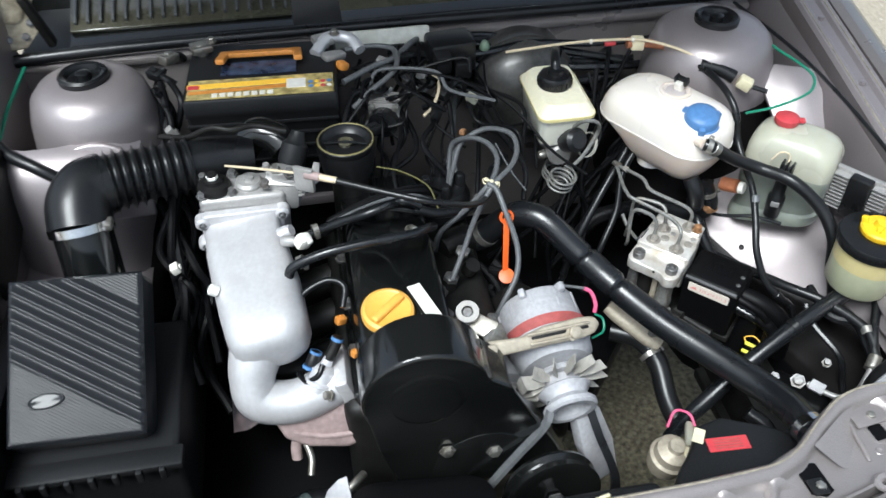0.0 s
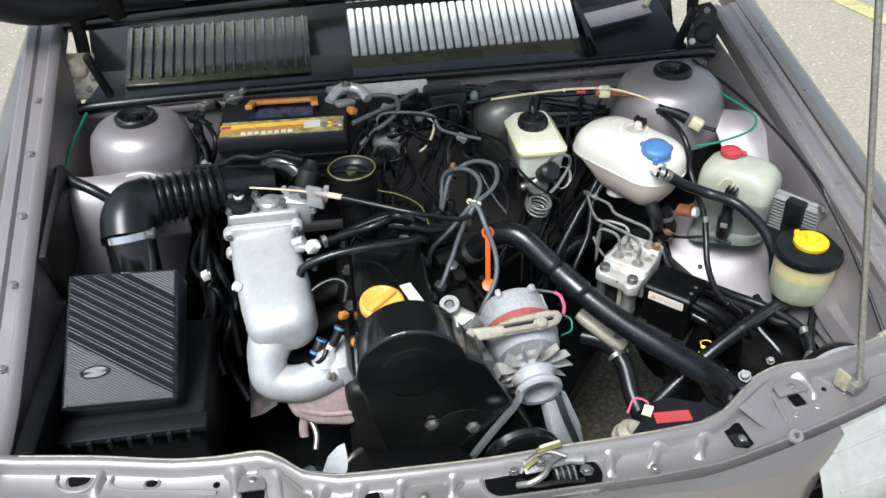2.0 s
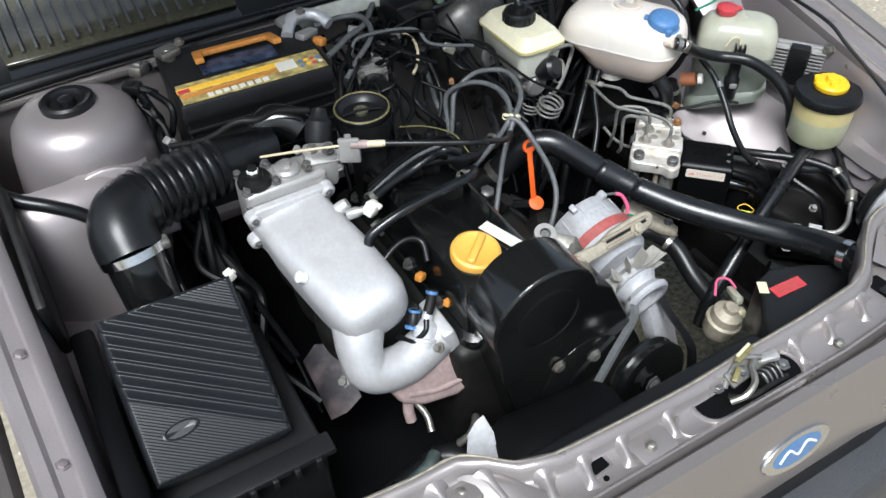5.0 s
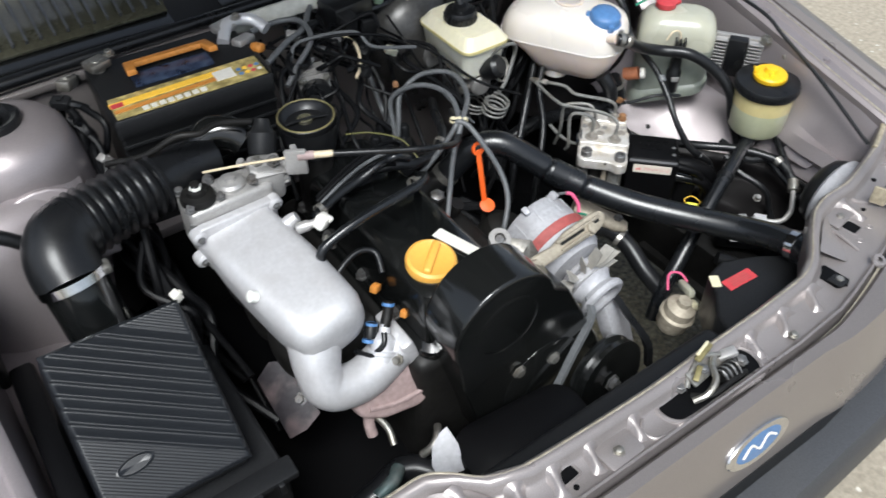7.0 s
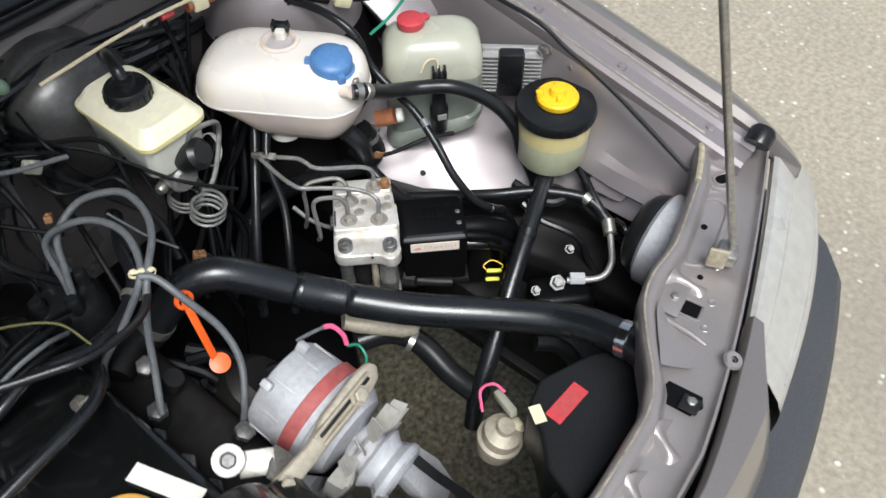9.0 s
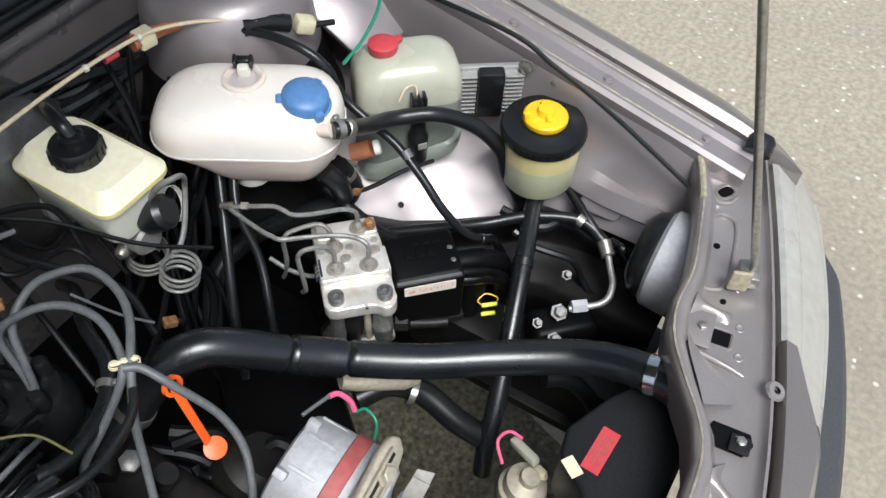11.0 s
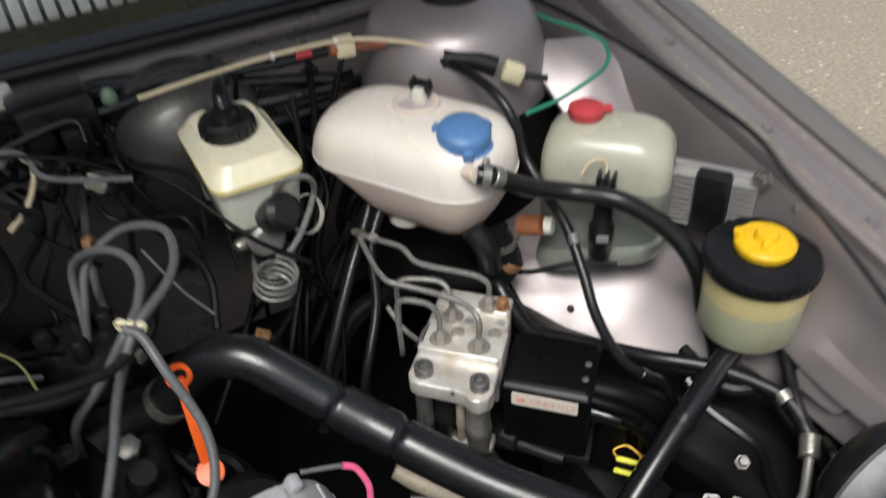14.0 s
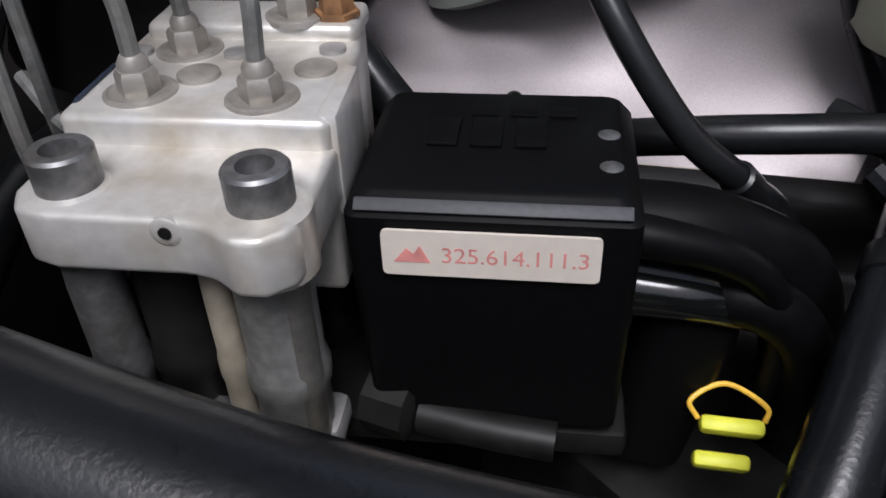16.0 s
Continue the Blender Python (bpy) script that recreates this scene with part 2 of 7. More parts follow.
def asphalt(m, grain=60, rare=0.90, chip=(0.66, 0.63, 0.56, 1)):
    n, l = m.node_tree.nodes, m.node_tree.links
    b = n["Principled BSDF"]
    src = b.inputs["Base Color"].links[0].from_socket
    v = n.new("ShaderNodeTexVoronoi")
    v.inputs["Scale"].default_value = grain
    geo = n.new("ShaderNodeNewGeometry")
    l.new(geo.outputs["Position"], v.inputs["Vector"])
    sep = n.new("ShaderNodeSeparateColor")
    l.new(v.outputs["Color"], sep.inputs[0])
    pick = n.new("ShaderNodeMapRange")
    pick.inputs["From Min"].default_value, pick.inputs["From Max"].default_value = rare, 1.0
    pick.inputs["To Max"].default_value = 0.95
    l.new(sep.outputs[0], pick.inputs["Value"])
    near = n.new("ShaderNodeMapRange")
    near.inputs["From Min"].default_value, near.inputs["From Max"].default_value = 0.45, 0.2
    l.new(v.outputs["Distance"], near.inputs["Value"])
    mul = n.new("ShaderNodeMath")
    mul.operation = "MULTIPLY"
    l.new(pick.outputs[0], mul.inputs[0])
    l.new(near.outputs[0], mul.inputs[1])
    mix = n.new("ShaderNodeMixRGB")
    mix.inputs[2].default_value = chip
    l.new(mul.outputs[0], mix.inputs[0])
    l.new(src, mix.inputs[1])
    l.new(mix.outputs[0], b.inputs["Base Color"])
    bump = n.new("ShaderNodeBump")
    bump.inputs["Strength"].default_value, bump.inputs["Distance"].default_value = 0.6, 0.004
    l.new(v.outputs["Distance"], bump.inputs["Height"])
    l.new(bump.outputs[0], b.inputs["Normal"])
    return m


ASPHALT = asphalt(mat("worn asphalt", (0.325, 0.285, 0.222), 0.85, 0, 70, 0.22, 0.5, 0.5, (0.21, 0.188, 0.15), 0, 0, 1.3))
# Brown gravel, its base also lowered for the shade under the car.
DIRT = asphalt(mat("brown gravelly dirt", (0.125, 0.108, 0.068), 0.7, 0, 90, 0.7, 0.8, 0.6, (0.07, 0.06, 0.036), 0, 0, 16), 75, 0.62, (0.22, 0.20, 0.15, 1))


# ---- mesh helpers ----
def part(name, bm, material, parent=None, label="", sharp=38):
    me = bpy.data.meshes.new(name)
    bmesh.ops.recalc_face_normals(bm, faces=bm.faces)
    for f in bm.faces:
        f.smooth = True
    bm.to_mesh(me)
    bm.free()
    me.set_sharp_from_angle(angle=radians(sharp))
    me.materials.append(material)
    ob = new(name, me)
    if parent is not None:
        ob.parent = parent
    if label:
        ob["label"] = label
    return ob


def thing(name, label, category, group="", kind=""):
    return tagged(new(name), label, category, group, kind)


def box(size, m=None, bevel=0.004, seg=2, bm=None, taper=None):
    tmp = bmesh.new()
    bmesh.ops.create_cube(tmp, size=1)
    for v in tmp.verts:
        k = taper if taper and v.co.z > 0 else (1, 1)
        v.co = Vector((v.co.x * size[0] * k[0], v.co.y * size[1] * k[1], v.co.z * size[2]))
    if bevel > 0:
        bmesh.ops.bevel(tmp, geom=tmp.edges[:] + tmp.verts[:], offset=bevel, segments=seg, profile=0.5, affect="EDGES")
    return merge(tmp, m, bm)


def merge(tmp, m, bm):
    if m is not None:
        tmp.transform(m)
    if bm is None:
        return tmp
    me = bpy.data.meshes.new("tmp")
    tmp.to_mesh(me)
    tmp.free()
    bm.from_mesh(me)
    bpy.data.meshes.remove(me)
    return bm


def lathe(profile, seg=32, m=None, bm=None, closed=True):
    """Turns (radius, height) pairs round z."""
    tmp = bmesh.new()
    rings = []
    for r, z in profile:
        rings.append([tmp.verts.new((r * math.cos(2 * math.pi * i / seg), r * math.sin(2 * math.pi * i / seg), z)) for i in range(seg)])
    for a, b in zip(rings, rings[1:]):
        for i in range(seg):
            tmp.faces.new((a[i], a[(i + 1) % seg], b[(i + 1) % seg], b[i]))
    if closed:
        for ring in (rings[0], rings[-1]):
            tmp.faces.new(ring)
    return merge(tmp, m, bm)


def smooth(points, steps=8):
    """A rounded line through the points."""
    p = [Vector(q) for q in points]
    if len(p) < 3:
        return [p[0].lerp(p[1], i / steps) for i in range(steps + 1)]
    p = [p[0] * 2 - p[1]] + p + [p[-1] * 2 - p[-2]]
    out = []
    for a, b, c, d in zip(p, p[1:], p[2:], p[3:]):
        for i in range(steps):
            t = i / steps
            out.append(0.5 * ((2 * b) + (c - a) * t + (2 * a - 5 * b + 4 * c - d) * t * t + (3 * b - a - 3 * c + d) * t ** 3))
    return out + [p[-2]]


def tube(points, radius, seg=12, steps=8, bm=None, shape=None, rounded=True):
    """A hose along the points; shape(s) scales the radius along it, s from 0 to 1."""
    tmp = bmesh.new()
    line = smooth(points, steps) if rounded else [Vector(q) for q in points]
    n = len(line)
    t0 = (line[1] - line[0]).normalized()
    up = t0.orthogonal().normalized()
    rings = []
    for i, p in enumerate(line):
        t = (line[min(i + 1, n - 1)] - line[max(i - 1, 0)]).normalized()
        up = (up - t * up.dot(t)).normalized()
        side = t.cross(up)
        r = radius * (shape(i / (n - 1)) if shape else 1)
        rings.append([tmp.verts.new(p + r * (up * math.cos(2 * math.pi * k / seg) + side * math.sin(2 * math.pi * k / seg))) for k in range(seg)])
    for a, b in zip(rings, rings[1:]):
        for k in range(seg):
            tmp.faces.new((a[k], a[(k + 1) % seg], b[(k + 1) % seg], b[k]))
    tmp.faces.new(rings[0])
    tmp.faces.new(rings[-1])
    return merge(tmp, None, bm)


def prism(outline, z0, z1, bevel=0.003, m=None, bm=None, seg=2):
    """An outline in x and y, raised from z0 to z1, with its edges rounded."""
    tmp = bmesh.new()
    low = [tmp.verts.new((x, y, z0)) for x, y in outline]
    f = tmp.faces.new(low)
    up = bmesh.ops.extrude_face_region(tmp, geom=[f])
    top = [v for v in up["geom"] if isinstance(v, bmesh.types.BMVert)]
    for v in top:
        v.co.z = z1
    if bevel > 0:
        bmesh.ops.bevel(tmp, geom=tmp.edges[:], offset=bevel, segments=seg, profile=0.5, affect="EDGES", clamp_overlap=True)
    return merge(tmp, m, bm)


def loft(sections, m=None, bm=None, cap=True, ring=True):
    tmp = bmesh.new()
    rows = [[tmp.verts.new(p) for p in s] for s in sections]
    k = len(rows[0])
    for a, b in zip(rows, rows[1:]):
        for i in range(k if ring else k - 1):
            tmp.faces.new((a[i], a[(i + 1) % k], b[(i + 1) % k], b[i]))
    if cap and ring:
        tmp.faces.new(rows[0])
        tmp.faces.new(rows[-1])
    return merge(tmp, m, bm)


def rounded(w, d, r, seg=5):
    """Points of a rectangle with rounded corners, in x and y."""
    out = []
    for cx, cy, a0 in ((w / 2 - r, d / 2 - r, 0), (-w / 2 + r, d / 2 - r, 90), (-w / 2 + r, -d / 2 + r, 180), (w / 2 - r, -d / 2 + r, 270)):
        for i in range(seg + 1):
            a = radians(a0 + 90 * i / seg)
            out.append((cx + r * math.cos(a), cy + r * math.sin(a)))
    return out


def blob(sections, seg=5, m=None, bm=None):
    """A moulded body: (z, width, depth, corner radius, dx, dy) slices."""
    return loft([[(x + dx, y + dy, z) for x, y in rounded(w, d, r, seg)] for z, w, d, r, dx, dy in sections], m, bm)


def bolt(parent, place, r=0.008, h=0.006, direction=(0, 0, 1), material=None, name="bolt"):
    q = Vector(direction).to_track_quat("Z", "Y").to_matrix().to_4x4()
    m = Matrix.Translation(place) @ q
    bm = lathe([(r * 1.45, 0), (r * 1.45, h * 0.25), (r, h * 0.25), (r, h * 0.9), (r * 0.85, h)], 6, m)
    return part(name, bm, material or BOLT, parent)


def frame_at(origin, z_axis, x_hint=(1, 0, 0)):
    z = Vector(z_axis).normalized()
    x = Vector(x_hint)
    x = (x - z * x.dot(z)).normalized()
    y = z.cross(x)
    return Matrix(((x.x, y.x, z.x, origin[0]), (x.y, y.y, z.y, origin[1]), (x.z, y.z, z.z, origin[2]), (0, 0, 0, 1)))


def hose(name, label, points, radius, material=None, category="hose", seg=12, group="", shape=None):
    ob = part(name, tube(points, radius, seg, 8, None, shape), material or RUBBER)
    return tagged(ob, label, category, group)


def collar(ob, a, b, radius, material, name="collar", label=""):
    """A short band round a hose, centred at a and facing b."""
    m = frame_at(a, Vector(b) - Vector(a))
    part(name, lathe([(radius, -0.006), (radius + 0.0014, -0.005), (radius + 0.0014, 0.005), (radius, 0.006)], 18, m, None, False), material, ob, label)


# ---- ground ----
bm = bmesh.new()
bmesh.ops.create_grid(bm, x_segments=40, y_segments=40, size=40)
for v in bm.verts:
    v.co.z = 0.01 * noise.noise(v.co * 0.3) - 0.002
ground = tagged(part("ground", bm, ASPHALT), "rough pale grey worn asphalt of the yard", "ground", kind="structure")
bm = prism([(0.28 + (0.45 + 0.07 * math.sin(3 * q) + 0.05 * math.cos(7 * q)) * math.cos(q), 0.45 + (0.55 + 0.07 * math.sin(5 * q)) * math.sin(q)) for q in [2 * math.pi * i / 48 for i in range(48)]], 0.002, 0.010, 0)
tagged(part("dirt_patch", bm, DIRT), "brown gravelly dirt on the asphalt under the car", "ground", kind="structure")
bm = box((0.11, 5.0, 0.004), pose(2.42, 3.2, 0.004, 0, 0, 12), 0.001)
tagged(part("road_marking", bm, GROUNDYEL), "worn yellow painted line on the asphalt", "road marking", kind="structure")

# ---- body of the car ----
car = thing("car_body", "grey metallic car front with the bonnet raised", "car")


def rail_z(y):
    return 0.675 + 0.2 * (y - 0.1)


def rail_left(y):
    return max(0.645, 0.678 + 0.36 * (y - 0.2745))


def side(sign):
    """One wing with its rail, inner apron and strut tower."""
    ys = [0.1 + 0.06 * i for i in range(16)]
    rail = []
    for y in ys:
        z = rail_z(y) if sign > 0 else rail_left(y)
        x = (0.665 if sign > 0 else 0.630) + 0.03 * (y - 0.1)
        prof = [(x, z - 0.03), (x, z), (x + 0.005, z + 0.005), (x + 0.016, z + 0.005), (x + 0.020, z + 0.001), (x + 0.036, z + 0.001), (x + 0.041, z + 0.007), (x + 0.054, z + 0.007), (x + 0.060, z + 0.001), (x + 0.066, z - 0.05)]
        rise = 0.0 if sign > 0 else 0.24
        rail.append([(sign * px, y, pz + rise * (px - x)) for px, pz in prof])
    ob = part("fender_rail", loft(rail, cap=False, ring=False), PAINT, car, "grey flange of the wing with bolt heads")
    for y in ((0.16, 0.3, 0.44, 0.6, 0.76) if sign > 0 else (0.2745, 0.41, 0.535, 0.66, 0.78)):
        bolt(ob, (sign * ((0.692 if sign > 0 else 0.657) + 0.03 * (y - 0.1)), y, (rail_z(y) if sign > 0 else rail_left(y) + 0.0065) + 0.001), 0.006, 0.004, (0, 0, 1) if sign > 0 else (0.30, 0, 0.95), PAINT)
    if sign > 0:
        # Thin pale tubes draw the bright highlights along the right flange's edges.
        for dx in (0.010, 0.047):
            part("rail_edge", tube([(0.665 + dx + 0.03 * (y - 0.1), y, rail_z(y) + (0.005 if dx < 0.02 else 0.007)) for y in ys[1:-2]], 0.0016, 6, 2), LIPLINE, ob, "yellowish highlight line along the flange edge")
    wing = []
    for y in [0.042, 0.047, 0.056, 0.07, 0.085, 0.105, 0.135] + [0.17 + 0.05 * i for i in range(21)]:
        z = 0.655 + 0.2 * (max(y, 0.02) - 0.1) + 0.01
        x = (0.735 if sign > 0 else 0.708) + 0.02 * (y - 0.1) - 0.45 * max(0, 0.12 - y) ** 1.3
        f = max(0.005, min(1.0, (y - 0.041) / 0.13)) ** 0.42
        prof = [(-0.004, -0.03), (0, 0.012), (0.012, 0.019), (0.035, 0.014), (0.052, 0.002), (0.066, -0.02), (0.085, -0.12), (0.09, -0.3), (0.085, -0.42)]
        depth = max(0.05, min(1.0, (y - 0.06) / 0.30))
        g = max(0.005, min(1.0, (y - 0.03) / 0.34)) ** 0.5
        wing.append([(sign * (x + px * (f if pz > -0.1 else min(f, g))), y, z + pz * (1.0 if pz > -0.025 else depth)) for px, pz in prof])
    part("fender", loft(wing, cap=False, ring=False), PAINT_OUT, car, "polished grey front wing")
    apron, shelf, leg = [], [], []
    for y in [0.12 + 0.04 * i for i in range(21)]:
        z = rail_z(y)
        xe = min(0.620, 0.448 + (0.80 if sign > 0 else 0.60) * max(0.0, 0.52 - y))
        xi = max(0.425, xe - 0.078)
        prof = [(0.668, z - 0.01), (0.657, z - 0.05), (0.652, z - 0.09), (0.648, 0.612), (0.642, 0.596), (0.5 * (0.645 + xe) + 0.012, 0.580), (0.5 * (0.60 + xe) + 0.01, 0.566), (xe + 0.014, 0.550)]
        if sign > 0:
            prof[5:] = [(0.5 * (0.645 + xe) + 0.014, 0.580), (0.5 * (0.60 + xe) + 0.012, 0.558), (xe + 0.014, 0.538)]
            dz = 0.52 * (min(0.60, max(0.47, y)) - 0.49)
            w = min(1.0, max(0.0, (0.40 - y) / 0.14))
            prof = [(px - w * k, pz) for (px, pz), k in zip(prof, (0, 0.004, 0.013, 0.025, 0.030, 0.018, 0.008, 0))]
            prof = prof[:4] + [(px, pz + k * dz) for (px, pz), k in zip(prof[4:], (0.4, 0.8, 1.0, 1.0))]
        if sign < 0:
            xr, zr = 0.632 + 0.03 * (y - 0.1), rail_left(y)
            prof = [(xr, zr - 0.008), (xr - 0.006, zr - 0.04)] + [(min(px, xr - 0.008), min(pz, zr - 0.05)) for px, pz in prof[2:]]
        apron.append([(sign * px, y, pz) for px, pz in prof])
        drop = prof[-1][1] - 0.550 if sign > 0 else 0.0
        shelf.append([(sign * px, y, pz + drop * max(0.0, (pz - 0.49) / 0.06)) for px, pz in ((xe + 0.0135, 0.5495), (xe + 0.003, 0.543), (xe - 0.003, 0.534), (xe - 0.006, 0.518), (xe - 0.010, 0.494), (xe - 0.016, 0.488), (xi + 0.008, 0.474), (xi, 0.466), (xi - 0.004, 0.45))])
        leg.append([(sign * px, y, pz) for px, pz in ((xi - 0.003, 0.451), (xi - 0.006, 0.44), (xi - 0.006, 0.32))])
    # Shelf and leg carry the shade of the lower bay in their colour.
    part("chassis_shelf", loft(shelf, cap=False, ring=False), SHADEPAINT, car, "lower shelf of the inner wing, darkened for the shade")
    part("chassis_leg", loft(leg, cap=False, ring=False), PUMPBLACK, car, "chassis leg coloured black for the shade")
    part("inner_apron", loft(apron, cap=False, ring=False), PAINT, car, "satin grey inner wing panel")
    slim = 1.0 if sign > 0 else 0.88
    base = lathe([(0.170, -0.30), (0.150, -0.24), (0.128, -0.17), (0.1155, -0.112)], 40, pose(sign * 0.51, 0.75, 0.83) @ Matrix.Diagonal((slim, slim, 1, 1)))
    tower = lathe([(0.115, -0.113), (0.106, -0.055), (0.097, -0.026), (0.082, -0.011), (0.06, -0.004), (0.036, -0.002)], 40, pose(sign * 0.51, 0.75, 0.83) @ Matrix.Diagonal((slim, slim, 1, 1)))
    tw = part("strut_tower", tower, PAINT, car, "domed grey strut tower", 60)
    # The tower's foot is painted dark for the shade below the tank.
    part("tower_base", base, SHADEPAINT, car, "foot of the strut tower, darkened for the shade")
    cup = lathe([(0.037, -0.002), (0.037, 0.006), (0.033, 0.009), (0.027, 0.007), (0.024, 0.0), (0.012, -0.002), (0.011, 0.008), (0.007, 0.01)], 28, pose(sign * 0.51, 0.75, 0.83))
    part("strut_mount", cup, RUBBER, tw, "black rubber top mount")


side(1)
side(-1)

# slam panel with its stepped inner edge
inner = [(-0.70, 0.135), (-0.60, 0.112), (-0.50, 0.095), (-0.40, 0.073), (-0.34, 0.068), (-0.29, 0.068), (-0.262, 0.052), (-0.235, 0.028), (-0.19, 0.014), (-0.10, 0.010), (0.0, 0.008), (0.1, 0.012), (0.2, 0.014), (0.29, 0.02), (0.33, 0.036), (0.37, 0.066), (0.41, 0.092), (0.45, 0.103), (0.50, 0.104), (0.56, 0.118), (0.62, 0.135), (0.685, 0.168), (0.738, 0.19)]


def front_y(x):
    return -0.05 + 0.36 * max(0.0, abs(x) - 0.25) ** 1.3


PAN = 0.660
slam = []
for x, y in inner:
    yf = front_y(x)
    z = 0.675
    prof = [(y + 0.003, z - 0.060), (y + 0.006, z - 0.014), (y + 0.005, z - 0.004), (y + 0.001, z + 0.002), (y - 0.005, z + 0.004), (y - 0.011, z + 0.002), (y - 0.015, z - 0.004), (y - 0.018, PAN + 0.004), (y - 0.022, PAN), (yf + 0.012, PAN), (yf + 0.006, PAN + 0.003), (yf + 0.003, PAN + 0.010), (yf, PAN + 0.010), (yf - 0.003, z - 0.03)]
    slam.append([(x, py, pz) for py, pz in prof])
slam_ob = part("slam_panel", loft(slam, cap=False, ring=False), SLAM, car, "pressed grey lock carrier panel", 60)
part("worn_lip", tube([(x, y - 0.001, 0.6776) for x, y in inner[1:-1]], 0.0016, 6, 4), LIPLINE, slam_ob, "yellowed worn edge of the panel")


def rib(a, b, w=0.0065, tall=0.013):
    """A pressed rib that leaves the raised lip with a flare and dies out on the pan."""
    a, b = Vector((*a, PAN)), Vector((*b, PAN))
    m = frame_at(a, (0, 0, 1), b - a)
    n = (b - a).length
    rows = []
    for s_, k, h in ((-0.10, 3.0, 1.15), (0.0, 2.4, 1.1), (0.08, 1.7, 1.0), (0.2, 1.15, 0.92), (0.45, 0.95, 0.8), (0.75, 1.0, 0.62), (0.92, 1.2, 0.4), (1.05, 1.5, 0.0)):
        rows.append([(s_ * n, px * w * k, pz * tall * h - 0.0012) for px, pz in ((-1.5, 0), (-0.95, 0.35), (-0.55, 0.85), (0, 1), (0.55, 0.85), (0.95, 0.35), (1.5, 0))])
    part("rib", loft(rows, m, None, False, False), SLAM, slam_ob, "", 70)


for a, b in (((-0.49, 0.088), (-0.502, 0.045)), ((-0.322, 0.050), (-0.320, 0.005)), ((-0.268, 0.036), (-0.262, -0.02)), ((-0.212, 0.004), (-0.222, -0.034)), ((-0.166, -0.002), (-0.174, -0.036)), ((-0.114, -0.004), (-0.122, -0.036)), ((-0.048, -0.006), (-0.054, -0.034)), ((0.158, -0.002), (0.150, -0.034)), ((0.222, 0.0), (0.204, -0.030)), ((0.286, 0.006), (0.270, -0.026)), ((0.469, 0.084), (0.472, 0.046))):
    rib(a, b)
flare = [(0.424, 0.0800, 0.4130, 0.0640), (0.408, 0.0740, 0.4035, 0.0510), (0.390, 0.0630, 0.3925, 0.0370), (0.370, 0.0495, 0.3815, 0.0240), (0.350, 0.0370, 0.3705, 0.0120)]
part("gusset", loft([[(xa, ya, 0.6745), (0.55 * xa + 0.45 * xb, 0.55 * ya + 0.45 * yb, 0.6700), (xb, yb, 0.6648), (xb + 0.005, yb - 0.002, 0.6620), (xb + 0.012, yb - 0.003, PAN - 0.0005)] for xa, ya, xb, yb in flare], cap=False, ring=False), SLAM, slam_ob, "soft pressed gusset", 80)
part("gusset_edge", tube([(0.413, 0.064, 0.6635), (0.4125, 0.046, 0.6630), (0.412, 0.028, 0.6615), (0.411, 0.013, 0.6595)], 0.0032, 8, 6), SLAM, slam_ob, "", 80)
part("fold", loft([[(-0.300, 0.052, PAN), (-0.252, 0.030, PAN), (-0.205, -0.032, PAN), (-0.262, -0.030, PAN)], [(-0.288, 0.046, 0.669), (-0.254, 0.028, 0.669), (-0.218, -0.020, 0.664), (-0.258, -0.020, 0.664)]]), SLAM, slam_ob, "slanting fold of the panel", 70)


def hollow(x, y, w, d, turn=0, r=0.004, material=None):
    """A dark opening with a pressed rim."""
    m = pose(x, y, 0, 0, 0, turn)
    ob = part("slot", prism(rounded(w, d, r, 3), PAN - 0.002, PAN + 0.0012, 0, m), material or PUMPBLACK, slam_ob, "dark opening in the panel")
    rim = [m @ Vector((px, py, PAN)) for px, py in rounded(w + 0.005, d + 0.005, r + 0.002, 3)]
    part("slot_rim", tube(rim + rim[:2], 0.0018, 6, 1, None, None, False), SLAM, slam_ob)
    return ob


for x, y, w, d, turn, r in ((-0.153, -0.016, 0.022, 0.014, 6, 0.002), (-0.428, 0.052, 0.014, 0.009, 0, 0.004), (-0.522, 0.074, 0.028, 0.020, 10, 0.0095), (-0.300, 0.012, 0.030, 0.012, 0, 0.002), (0.650, 0.112, 0.020, 0.013, -30, 0.006), (0.443, 0.048, 0.018, 0.020, 8, 0.002)):
    hollow(x, y, w, d, turn, r)
part("slot", prism([(0.347, 0.022), (0.351, -0.014), (0.340, -0.020), (0.324, -0.014), (0.321, 0.018), (0.330, 0.026)], PAN - 0.002, PAN + 0.0014, 0), PUMPBLACK, slam_ob, "dark opening in the panel")
part("slot_tongue", box((0.020, 0.020, 0.004), pose(0.334, -0.008, PAN + 0.004, 0, 8, 5), 0.0015), BLACK, slam_ob, "black tongue in the opening")
part("bracket_plate", box((0.034, 0.030, 0.003), pose(-0.300, 0.030, PAN + 0.005, -10, 0, 0), 0.001), SLAM, slam_ob, "small welded bracket")
part("bracket_plate", box((0.046, 0.030, 0.003), pose(0.441, 0.072, PAN + 0.004, 0, 0, 8), 0.001), SLAM, slam_ob, "small welded bracket")
part("press_plate", prism(rounded(0.052, 0.036, 0.006, 3), PAN - 0.002, PAN + 0.003, 0.002, pose(-0.085, -0.026, 0, 0, 0, 4)), SLAM, slam_ob)
for x, y, r in ((-0.155, -0.033, 0.0035), (-0.346, 0.036, 0.0045), (0.490, 0.061, 0.0035), (0.562, 0.093, 0.004)):
    part("round_hole", lathe([(r, 0), (r, 0.0012)], 14, pose(x, y, PAN)), PUMPBLACK, slam_ob)
